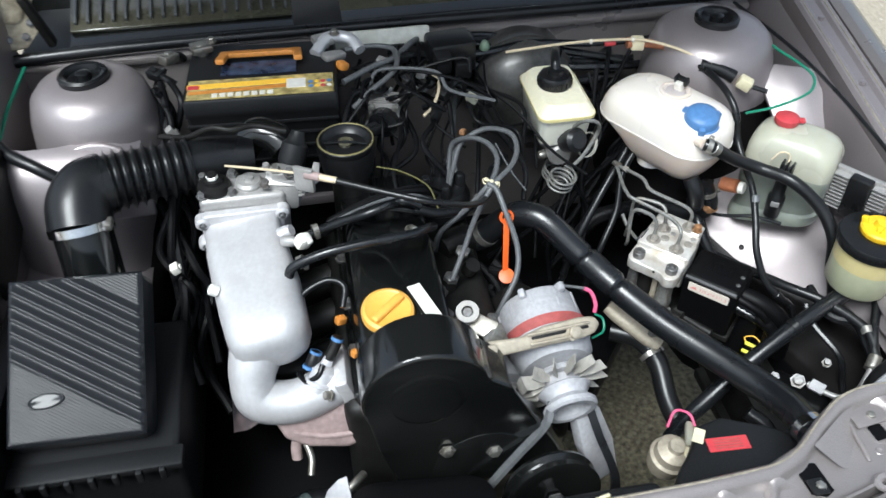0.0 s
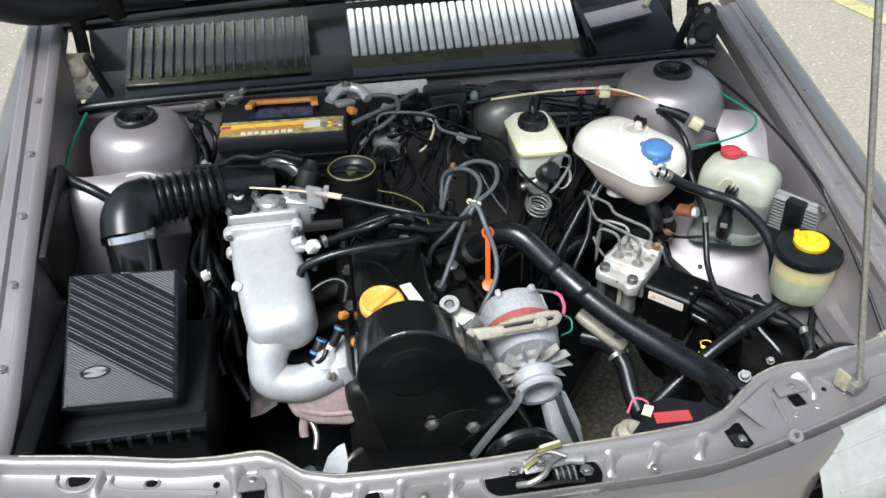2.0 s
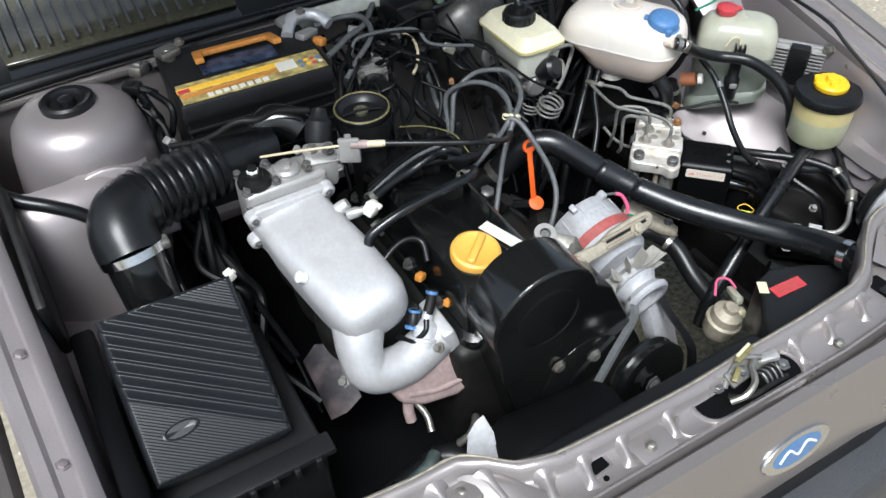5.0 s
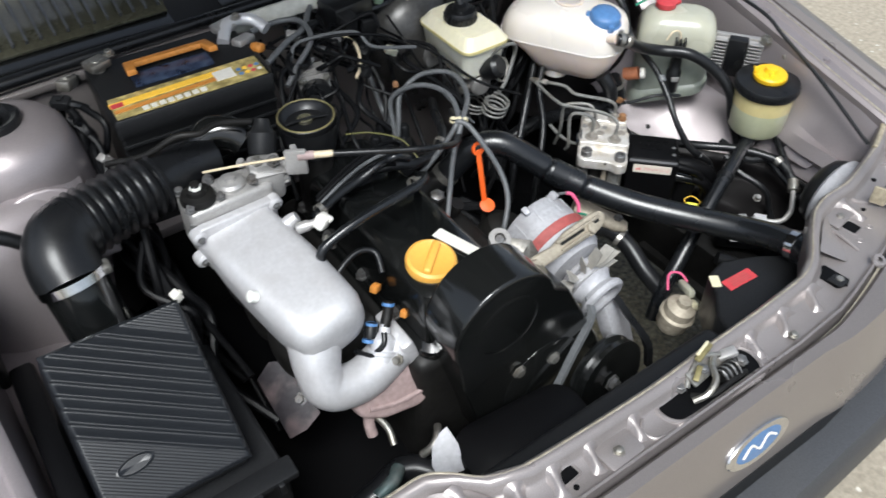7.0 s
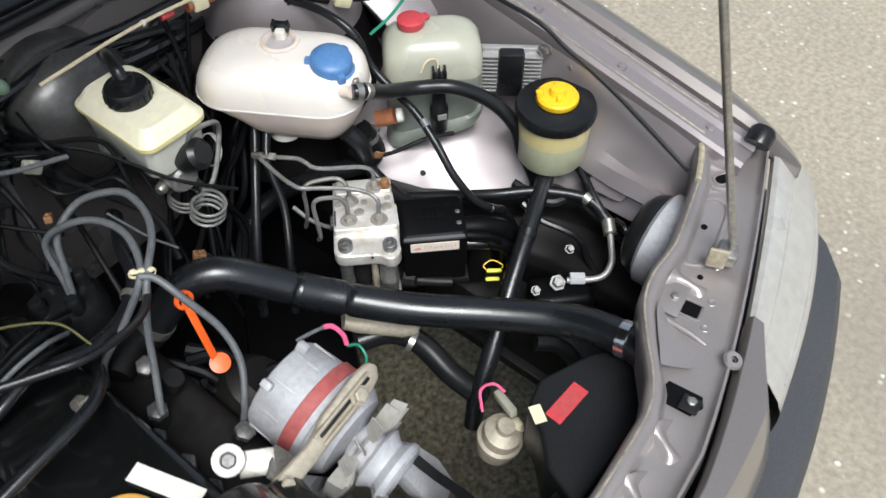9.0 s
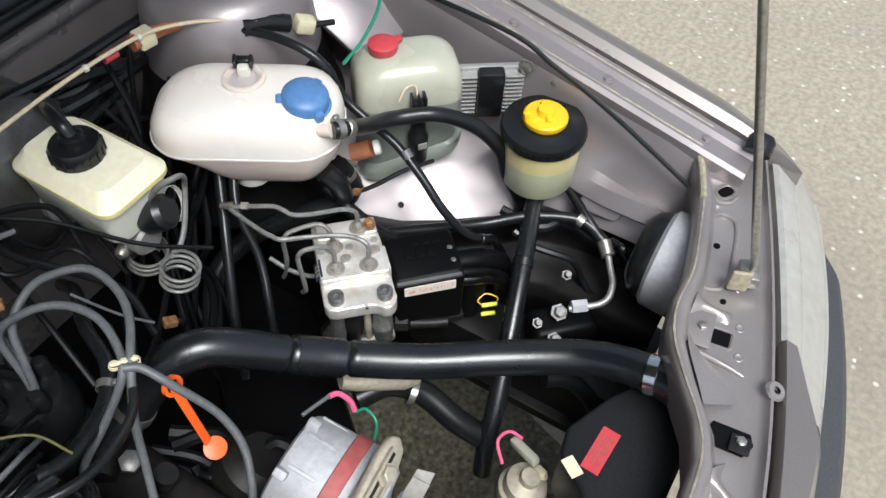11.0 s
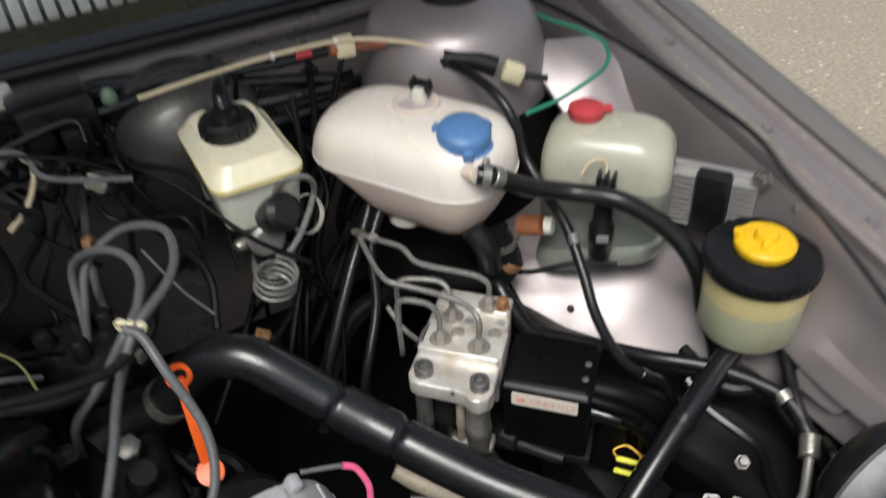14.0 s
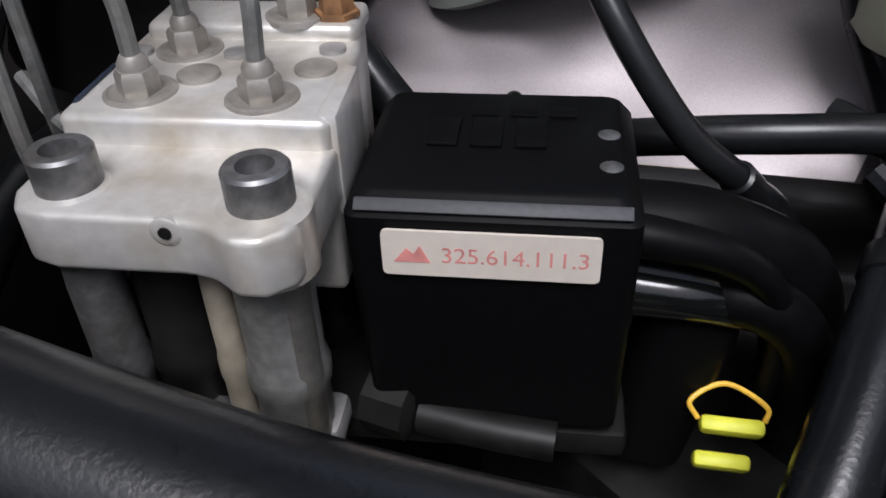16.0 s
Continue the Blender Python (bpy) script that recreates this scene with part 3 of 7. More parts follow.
for x, y in ((-0.300, 0.032), (0.444, 0.069), (-0.088, -0.028), (0.208, -0.034), (0.336, -0.008)):
    bolt(slam_ob, (x, y, PAN + 0.004), 0.0052, 0.005, (0, 0, 1), STEEL)
part("ring_eye", lathe([(0.004, 0), (0.010, 0), (0.011, 0.003), (0.009, 0.006), (0.004, 0.006)], 20, pose(0.404, -0.018, PAN + 0.008, 20), None, False), SLAM, slam_ob, "pressed ring eye")


def press_line(points, r=0.003):
    part("pressed_ridge", tube([(x, y, PAN + 0.0005) for x, y in points], r, 8, 6), SLAM, slam_ob)


press_line([(-0.351, 0.058), (-0.40, 0.068), (-0.455, 0.078), (-0.475, 0.074), (-0.480, 0.060), (-0.466, 0.048), (-0.42, 0.038), (-0.37, 0.030), (-0.345, 0.024)])
press_line([(-0.535, 0.096), (-0.548, 0.088), (-0.55, 0.072), (-0.538, 0.058), (-0.518, 0.054), (-0.502, 0.060)])
press_line([(0.600, 0.114), (0.612, 0.104), (0.610, 0.088), (0.592, 0.079), (0.556, 0.071), (0.524, 0.065), (0.506, 0.068), (0.498, 0.078), (0.497, 0.086)])
press_line([(0.634, 0.122), (0.629, 0.112), (0.634, 0.102), (0.648, 0.097)], 0.0035)
for x, y in ((0.516, 0.053), (0.466, 0.034), (0.430, 0.024), (0.546, 0.055)):
    part("spot_weld", lathe([(0.0055, -0.0002), (0.0042, 0.0009), (0.0026, 0.0002), (0.001, -0.0001)], 16, pose(x, y, PAN)), SLAM, slam_ob)
press_line([(-0.035, -0.012), (-0.046, -0.024), (-0.040, -0.040), (-0.01, -0.044)], 0.0025)
for x in (-0.66,):
    bm = lathe([(0.024, 0), (0.024, 0.016), (0.018, 0.024), (0.012, 0.024), (0.009, 0.012)], 20, pose(x, 0.08, 0.675))
    part("bump_stop", bm, RUBBER, car, "black rubber bonnet buffer")
bm = lathe([(0.017, 0), (0.017, 0.018), (0.013, 0.024)], 18, pose(0.70, 0.10, 0.69, 0, 55, 0))
part("bump_stop", bm, RUBBER, car, "black rubber bonnet buffer")

part("corner_edge", tube([(0.61, 0.131, 0.677), (0.655, 0.150, 0.679), (0.70, 0.174, 0.682), (0.738, 0.187, 0.684)], 0.0045, 8, 5), EDGE, slam_ob, "yellowed sealed corner")

# nose panel with the oval badge, lamps and bumper
nose = []
for i in range(41):
    x = -0.47 + 0.0235 * i
    yf = front_y(x)
    fwd = 0.022 * min(1.0, max(0.0, abs(x) - 0.22) / 0.17)
    f = min(1.0, max(0.0, abs(x) - 0.375) / 0.095) ** 0.8
    prof = [(yf - 0.007, 0.640), (yf - 0.007, 0.664), (yf - 0.012, 0.671)]
    for py, pz in ((0.026, 0.670), (0.036, 0.645), (0.052, 0.59), (0.056, 0.555), (0.04, 0.545)):
        prof.append((yf - 0.024 - (py + fwd - 0.024) * (1 - f), 0.668 - (0.668 - pz) * (1 - f)))
    nose.append([(x, py, pz) for py, pz in prof])
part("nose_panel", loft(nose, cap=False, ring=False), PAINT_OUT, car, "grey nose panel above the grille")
badge = thing("badge", "blue oval maker's badge with a bright rim", "badge")
mb = frame_at((0.083, -0.096, 0.612), (0, -0.955, 0.30))
part("rim", lathe([(0.056, 0), (0.056, 0.002), (0.054, 0.004), (0.0505, 0.004)], 40, mb @ Matrix.Diagonal((1.0, 0.44, 1, 1))), CHROME, badge)
part("face", lathe([(0.0505, 0.001), (0.0505, 0.0035), (0.03, 0.0045), (0.001, 0.0048)], 40, mb @ Matrix.Diagonal((1.0, 0.44, 1, 1))), BADGE, badge)
part("emblem_stroke", tube([mb @ Vector(p) for p in ((-0.03, -0.004, 0.0047), (-0.014, 0.007, 0.0047), (0.0, -0.005, 0.0047), (0.015, 0.007, 0.0047), (0.03, -0.002, 0.0047))], 0.0018, 6, 5), WHITE, badge)

gr = []
for i in range(27):
    x = -0.52 + 0.04 * i
    yf = front_y(x) - 0.05
    gr.append([(x, yf + 0.03, 0.55), (x, yf - 0.005, 0.545), (x, yf - 0.012, 0.50), (x, yf - 0.02, 0.46)])
part("grille", loft(gr, cap=False, ring=False), BLACK, car, "black front grille")
bp = []
for i in range(41):
    x = -0.82 + 0.041 * i
    d = abs(x) - 0.4
    yf = -0.15 + (0.12 * d + 0.35 * d * d if d > 0 else 0.05 * d) + 3.0 * max(0.0, abs(x) - 0.745) ** 1.5
    bp.append([(x, yf + 0.14, 0.515), (x, yf + 0.035, 0.52), (x, yf + 0.012, 0.515), (x, yf + 0.002, 0.50), (x, yf, 0.42), (x, yf + 0.02, 0.36), (x, yf + 0.12, 0.35)])
part("bumper", loft(bp, cap=False, ring=False), BUMPER, car, "dark grey plastic front bumper")


def lens_front(x):
    d = x - 0.375
    return -0.094 + 0.15 * d + 0.85 * d ** 3


LENS_CUT = ((0.0, 0.650), (0.02, 0.664), (0.10, 0.666), (0.34, 0.655), (0.37, 0.651), (0.60, 0.637), (0.86, 0.617), (0.97, 0.602), (1.0, 0.585), (1.0, 0.55), (0.96, 0.515))
for s in (1, -1):
    lamp = []
    for i in range(19):
        x = 0.425 + 0.0195 * i
        yb, yl = front_y(x) - 0.007, lens_front(x)
        e = max(0.0, x - 0.72) / 0.06
        lamp.append([(s * x, yb + (yl - yb) * u, z - 0.012 * e * e * (1 - 0.5 * u)) for u, z in LENS_CUT])
    hl = part("headlight", loft(lamp, cap=False, ring=False), LENS, car, "clear pale headlamp lens")
    for u, z in ((0.36, 0.6525), (0.86, 0.617)):
        part("lens_ridge", tube([(s * x, (front_y(x) - 0.007) * (1 - u) + lens_front(x) * u, z - 0.001) for x in (0.45, 0.52, 0.60, 0.68, 0.735)], 0.003, 6, 6), LENS, hl)
for s in (1,):
    mhl = frame_at((0.580, 0.088, 0.582), (0.0, 1, 0.0))
    part("headlight_bowl", lathe([(0.068, 0.0), (0.069, 0.004), (0.069, 0.010), (0.066, 0.012), (0.064, 0.062), (0.058, 0.067)], 40, mhl), DUSTY, car, "pale grey back of the headlamp")
    part("headlight_cover", lathe([(0.053, 0.065), (0.0575, 0.067), (0.0575, 0.073), (0.052, 0.084), (0.040, 0.092), (0.02, 0.094)], 40, mhl), RUBBER, car, "black rubber cover of the headlamp")

part("wing_brace", prism([(-0.055, 0.03), (-0.03, 0.065), (0.03, 0.045), (0.05, -0.06), (-0.04, -0.075)], -0.008, 0.004, 0.003, frame_at((0.628, 0.635, 0.735), (-0.30, -0.62, 0.72))), PAINT, car, "pale grey brace beside the strut tower")
part("apron_hole", lathe([(0.0036, -0.001), (0.0044, 0.0012), (0.0030, 0.0016), (0.0026, 0.0004), (0.0005, 0.0004)], 16, frame_at((0.5065, 0.4905, 0.5470), (-0.25, -0.56, 0.79))), DARK, car, "small dark drain hole in the inner wing")
part("pressed_boss", prism(rounded(0.034, 0.058, 0.012), -0.004, 0.012, 0.006, frame_at((0.632, 0.25, 0.578), (-0.85, -0.1, 0.5), (0.5, 0, 0.85)), None, 4), PAINT, car, "pressed boss in the inner wing")
# Two unseen panels, added to stop light reaching the ground under the bay.
part("floor_pan", box((1.40, 0.5, 0.03), pose(0, 1.15, 0.26), 0.01), DARK, car, "unseen dark panel that keeps light out from behind")
part("valance", box((1.34, 0.02, 0.20), pose(0, -0.02, 0.24, -8), 0.006), DARK, car, "unseen dark panel that keeps light out below the bumper")

arch = []
for x, back in ((-0.645, 0.03), (-0.63, 0.012), (-0.60, 0.0), (-0.556, 0.0), (-0.515, 0.008), (-0.475, 0.03), (-0.44, 0.07)):
    arch.append([(x, y + back, z) for y, z in ((0.655, 0.772), (0.634, 0.767), (0.614, 0.752), (0.600, 0.722), (0.590, 0.68), (0.582, 0.63), (0.575, 0.57), (0.57, 0.50))])
part("wheel_arch", loft(arch, cap=False, ring=False), PAINT, car, "satin grey wheel arch in front of the strut tower", 60)
part("tower_panel", prism([(0.070 * math.cos(radians(a)), 0.062 * math.sin(radians(a))) for a in range(0, 181, 15)] + [(-0.074, -0.06), (0.074, -0.06)], -0.006, 0.006, 0.005, frame_at((-0.503, 0.634, 0.716), (0, -0.93, 0.36), (1, 0, 0)), None, 4), PAINT, car, "pressed arched panel on the strut tower")
part("wall_pad", box((0.014, 0.20, 0.12), pose(-0.628, 0.56, 0.72, 14, 0, 0), 0.006), DARK, car, "black foam pad on the inner wing")

# Black box added in place of the shaded gap along the left wing.
part("splash_liner", box((0.03, 0.36, 0.25), pose(-0.606, 0.31, 0.535), 0.006), PUMPBLACK, car, "black filler for the dark gap beside the filter box")

# firewall, cowl and seal
part("firewall", box((1.32, 0.02, 0.50), pose(0, 0.91, 0.52), 0.004), SLAM, car, "dusty grey painted bulkhead")
part("cowl_tray", box((1.34, 0.30, 0.02), pose(0, 1.07, 0.745), 0.004), BLACK, car, "dark scuttle tray")
part("cowl_lip", box((1.30, 0.035, 0.014), pose(0, 0.905, 0.775, 8), 0.004), SLAM, car)
part("scuttle_end", box((0.20, 0.20, 0.010), pose(0.525, 1.05, 0.800, 14, -6, 0), 0.004), BLACK, car, "dark end of the scuttle")
part("scuttle_strip", box((0.15, 0.045, 0.006), pose(0.50, 1.06, 0.832, 24, -6, 8), 0.002), PAINT, car, "grey strip below the windscreen")
part("wiper_stub", tube([(0.545, 1.02, 0.86), (0.56, 1.035, 0.875), (0.585, 1.05, 0.888)], 0.008, 10, 4), IVORY, car, "yellowed plastic stub")
part("scuttle_wall", box((0.012, 0.17, 0.07), pose(0.410, 1.02, 0.80, 20), 0.003), GLOSS, car, "black end wall of the vent")
part("bulkhead_seal", tube([(-0.665, 0.885, 0.787), (-0.62, 0.893, 0.792), (-0.4, 0.90, 0.795), (0, 0.902, 0.795), (0.4, 0.90, 0.795), (0.62, 0.893, 0.80), (0.66, 0.885, 0.80)], 0.011, 10, 6), RUBBER, car, "black rubber bonnet seal")
part("windscreen_panel", box((1.36, 0.02, 0.5), pose(0, 1.30, 0.95, -35), 0.004), GLOSS, car, "dark lower windscreen")


def cowl_vent(x0, x1, tilt, n, slats, width, label, panel, length, back):
    g = thing("cowl_vent", label, "vent")
    w = x1 - x0
    m = pose((x0 + x1) / 2, 1.035, 0.83, tilt)
    part("panel", box((w, 0.16, 0.008), m, 0.003), panel, g)
    for i in range(n):
        x = -w / 2 + w * (i + 0.5) / n
        bm = box((w / n * width, length, 0.010), m @ pose(x, back, 0.007), 0.003)
        part("slat", bm, slats, g)
    part("skirt", box((w, 0.052, 0.006), pose((x0 + x1) / 2, 0.942, 0.785, 19), 0.002), GLOSS, g, "glossy black skirt")
    part("ledge", box((w, 0.004, 0.004), pose((x0 + x1) / 2, 0.921, 0.774), 0.001), EDGE, g, "thin pale edge")
    return g


cowl_vent(-0.57, -0.19, 24, 18, GREYW, 0.09, "gloss black ribbed scuttle vent under the windscreen", OLIVE, 0.142, 0.004)
# Black plastic vent whose slats are coloured white as reflected sky.
cowl_vent(-0.105, 0.395, 30, 27, SILVER_GLARE, 0.74, "black scuttle vent under the windscreen, sky glare painted white on its slats", OLIVE, 0.122, 0.015)
for s in (1, -1):
    mhg = frame_at((s * 0.638, 0.925, 0.845), (-s * 0.35, -0.80, 0.48), (s, 0, 0))
    hinge = part("bonnet_hinge", prism([(-0.030, -0.045), (0.022, -0.045), (0.032, -0.02), (0.034, 0.03), (0.022, 0.048), (-0.012, 0.044), (-0.032, 0.02)], -0.005, 0.004, 0.003, mhg), EDGE if s < 0 else DARK, car, "stained pressed bonnet hinge bracket")
    part("cup", lathe([(0.021, 0.004), (0.021, 0.008), (0.017, 0.011), (0.001, 0.012)], 24, mhg @ pose(0.006, -0.016, 0)), EDGE if s < 0 else DARK, hinge)
    part("arm", tube([(s * 0.635, 0.95, 0.82), (s * 0.63, 0.965, 0.88), (s * 0.625, 0.96, 0.95)], 0.013, 8, 5), DARK, hinge)
    part("link", box((0.014, 0.02, 0.10), pose(s * 0.605, 0.93, 0.84, 10, s * 12, 0), 0.004), DARK, hinge)
    for u, v in ((-0.012, 0.026), (0.014, 0.030), (-0.020, -0.03), (-0.022, 0.004)):
        bolt(hinge, mhg @ Vector((u, v, 0.004)), 0.005, 0.006, (-s * 0.35, -0.80, 0.48), BOLT if v > 0 else STEEL)

# raised bonnet
hood = thing("bonnet", "raised grey bonnet with a dark underside", "bonnet")
mh = frame_at((0, 0.99, 0.935), (0, -0.87, -0.45), (1, 0, 0))
sh = []
for i in range(9):
    s_ = i / 8
    w = 0.66 - 0.05 * s_
    base = Vector((0, 1.0 - 0.74 * s_, 0.95 + 0.78 * s_))
    sh.append([(base.x + w * k / 6, base.y + 0.02 * (1 - (k / 6) ** 2), base.z) for k in range(-6, 7)])
tmpb = loft(sh, None, None, False, False)
bmesh.ops.solidify(tmpb, geom=tmpb.faces[:], thickness=0.02)
part("skin", tmpb, DARK, hood, "dark insulated underside")
for x in (-0.55, -0.2, 0.2, 0.55):
    part("stiffener", tube([(x, 0.975, 0.95), (x * 0.95, 0.62, 1.32), (x * 0.92, 0.27, 1.69)], 0.02, 8, 5), DARK, hood)
part("corner_flange", tube([(-0.80, 0.84, 1.10), (-0.73, 0.885, 1.025), (-0.66, 0.925, 0.985), (-0.56, 0.965, 0.975), (-0.42, 0.985, 0.965)], 0.045, 14, 6, None, lambda q: 1.1 - 0.75 * q), BLACK, hood, "black rounded corner flange")
part("rear_edge", tube([(-0.66, 0.985, 0.93), (0, 1.0, 0.945), (0.66, 0.985, 0.93)], 0.018, 10, 6), GLOSS, hood, "glossy rear edge")

rod = thing("bonnet_stay", "thin grey steel bonnet stay rod", "stay rod")
part("rod", tube([(0.528, 0.045, 0.675), (0.526, 0.05, 0.70), (0.482, 0.189, 1.2), (0.4595, 0.26, 1.455), (0.448, 0.296, 1.585)], 0.0045, 10, 8, None, None, False), STEEL, rod)
part("grip", tube([(0.4705, 0.226, 1.335), (0.459, 0.262, 1.465)], 0.009, 12, 4), RUBBER, rod, "black rubber grip")
part("pivot", box((0.03, 0.022, 0.018), pose(0.526, 0.05, 0.678, 0, 0, 20), 0.004), STEEL, rod)
part("bracket_ear", box((0.006, 0.022, 0.03), pose(0.508, 0.055, 0.682, 0, 0, 20), 0.003), EDGE, rod)

# lock in the slam panel
lock = thing("bonnet_lock", "zinc plated bonnet lock with a dark spring", "lock")
mlk = pose(0.066, -0.021, 0, 0, 0, -4)
part("opening", prism(rounded(0.150, 0.046, 0.021), PAN - 0.002, PAN + 0.0016, 0, mlk), PUMPBLACK, lock, "dark opening")
rim_k = [mlk @ Vector((px, py, PAN)) for px, py in rounded(0.158, 0.054, 0.025)]
part("opening_rim", tube(rim_k + rim_k[:2], 0.0035, 8, 1, None, None, False), SLAM, lock, "rolled rim of the opening")
part("plate", box((0.078, 0.020, 0.005), pose(0.080, -0.006, PAN + 0.010, 24, 5, 8), 0.002), STEEL, lock)
part("lever", tube([(0.030, -0.030, PAN + 0.004), (0.045, -0.036, PAN + 0.013), (0.064, -0.030, PAN + 0.019), (0.075, -0.014, PAN + 0.020), (0.090, -0.004, PAN + 0.017)], 0.0042, 8, 5), STEEL, lock)
part("lever", tube([(0.038, -0.012, PAN + 0.004), (0.050, -0.004, PAN + 0.016), (0.075, 0.002, PAN + 0.022), (0.098, -0.006, PAN + 0.018)], 0.0035, 8, 5), STEEL, lock)
part("hook", box((0.036, 0.008, 0.004), pose(0.078, 0.004, PAN + 0.026, 0, 6, 16), 0.0012), BRASS, lock, "brass coloured catch")
part("hook", box((0.022, 0.007, 0.004), pose(0.052, -0.012, PAN + 0.021, 0, -8, 30), 0.0012), BRASS, lock, "brass coloured catch")
part("hook_edge", box((0.030, 0.004, 0.003), pose(0.080, 0.008, PAN + 0.028, 0, 6, 16), 0.001), IVORY, lock, "pale worn edge of the catch")
part("catch", box((0.026, 0.014, 0.009), pose(0.110, -0.008, PAN + 0.012, 0, -12, -20), 0.003), ALU2, lock)
part("arm", tube([(0.035, -0.022, PAN + 0.002), (0.05, -0.038, PAN + 0.010), (0.085, -0.038, PAN + 0.010), (0.115, -0.036, PAN + 0.004)], 0.0035, 8, 5), DARK, lock)
part("drum", lathe([(0.009, 0), (0.010, 0.002), (0.010, 0.026), (0.009, 0.028)], 18, frame_at((0.078, -0.026, PAN + 0.008), (1, 0.1, 0))), DARK, lock, "dark spring drum")
part("spring", tube([(0.078 + 0.0019 * i, -0.026 + 0.0115 * math.cos(i * 1.57), PAN + 0.008 + 0.0115 * math.sin(i * 1.57)) for i in range(17)], 0.0014, 6, 3), BOLT, lock)
bolt(lock, (0.122, -0.022, PAN + 0.004), 0.0065, 0.006)
bolt(lock, (0.030, -0.008, PAN + 0.004), 0.0055, 0.006)
bolt(lock, (0.064, -0.010, PAN + 0.018), 0.005, 0.005)

# ---- dark underparts ----
# Sheets added and blackened to stand for the deep shade under the engine.
under = thing("engine_bay_floor", "oily undertray and crossmembers, blackened for the shade below the engine", "undertray")
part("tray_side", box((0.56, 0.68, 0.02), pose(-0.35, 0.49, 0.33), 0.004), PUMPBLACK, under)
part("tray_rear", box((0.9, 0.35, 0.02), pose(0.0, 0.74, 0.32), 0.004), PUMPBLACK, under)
part("side_member", box((0.07, 0.85, 0.10), pose(0.47, 0.5, 0.40), 0.01), DARK, under)
part("side_member", box((0.07, 0.85, 0.10), pose(-0.47, 0.5, 0.40), 0.01), DARK, under)
part("front_member", box((1.2, 0.05, 0.09), pose(0, 0.05, 0.22), 0.01), DARK, under)
part("engine_mount", box((0.13, 0.2, 0.06), pose(0.10, 0.40, 0.36, 0, 0, 8), 0.02, 3), PUMPBLACK, under)
part("cross_member", box((0.16, 0.34, 0.05), pose(0.235, 0.50, 0.35, 0, 0, -38), 0.012), PUMPBLACK, under)
part("tray_corner", box((0.22, 0.28, 0.02), pose(0.53, 0.25, 0.36), 0.004), DARK, under)

# ---- engine ----
engine = thing("engine", "longitudinal engine with a gloss black valve cover and belt cover", "engine")
part("engine_block", box((0.24, 0.42, 0.40), pose(-0.06, 0.45, 0.39), 0.02, 3), DARK, engine, "oily dark cylinder block")
part("gearbox", lathe([(0.12, 0), (0.12, 0.05), (0.09, 0.2)], 20, frame_at((-0.03, 0.66, 0.40), (0, 1, 0))), DARK, engine)
vc = part("valve_cover", blob([(0.585, 0.15, 0.37, 0.02, 0, 0), (0.592, 0.154, 0.374, 0.022, 0, 0), (0.60, 0.15, 0.37, 0.022, 0, 0), (0.606, 0.135, 0.355, 0.022, 0, 0), (0.665, 0.128, 0.345, 0.024, 0, 0), (0.682, 0.118, 0.335, 0.024, 0, 0), (0.688, 0.10, 0.315, 0.02, 0, 0)], 5, pose(-0.088, 0.440, 0.0) @ Matrix.Diagonal((1, 1.06, 1, 1))), GLOSS, engine, "gloss black valve cover")
part("sticker", box((0.019, 0.075, 0.001), pose(-0.056, 0.324, 0.6905, 0, 2, 18), 0), WHITE, vc, "pale blue white paper sticker")
for y in (0.33, 0.42, 0.52, 0.60):
    for x in (-0.158, -0.018):
        bolt(vc, (x, y, 0.604), 0.007, 0.012, (0, 0, 1), BOLT)
outline = []
for i in range(25):
    a = radians(205 - 190 * i / 24)
    outline.append((-0.076 + 0.082 * math.cos(a), 0.662 + 0.084 * math.sin(a)))
outline += [(0.030, 0.665), (0.062, 0.60), (0.102, 0.52), (0.135, 0.44), (0.12, 0.39), (0.06, 0.35), (-0.06, 0.35), (-0.105, 0.42), (-0.122, 0.50), (-0.142, 0.57)]
mt = Matrix(((1, 0, 0, 0), (0, 0, -1, 0), (0, 1, 0, 0), (0, 0, 0, 1)))
tc = part("timing_cover", prism(outline, -0.258, -0.186, 0.018, mt, None, 5), GLOSS, engine, "gloss black belt cover")
part("boss", lathe([(0.05, 0), (0.048, 0.0012), (0.042, 0.0018), (0.03, 0.002), (0.001, 0.002)], 36, frame_at((-0.076, 0.187, 0.665), (0, -1, 0))), GLOSS, tc)
part("crank_boss", prism([(0.0 + 0.075 * math.cos(radians(a)), 0.49 + 0.085 * math.sin(radians(a))) for a in range(0, 360, 15)], -0.192, -0.1845, 0.004, mt), GLOSS, tc)
for x, z in ((-0.052, 0.552), (0.012, 0.535)):
    bolt(tc, (x, 0.184, z), 0.008, 0.007, (0, -1, 0), STEEL)
cap = thing("oil_filler_cap", "amber yellow plastic oil filler cap with a grip bar", "cap")
mc = frame_at((-0.108, 0.315, 0.686), (0.05, -0.15, 1), (0.75, 0.66, 0))
part("disc", lathe([(0.026, -0.008), (0.030, 0.0), (0.0345, 0.002), (0.0355, 0.009), (0.034, 0.014), (0.030, 0.0165), (0.027, 0.0145), (0.001, 0.0145)], 40, mc), YELLOW, cap)
part("grip", box((0.056, 0.012, 0.010), mc @ pose(0, 0, 0.0165), 0.004, 3), YELLOW, cap)
part("neck", lathe([(0.030, -0.03), (0.030, -0.004)], 28, mc), GLOSS, cap)

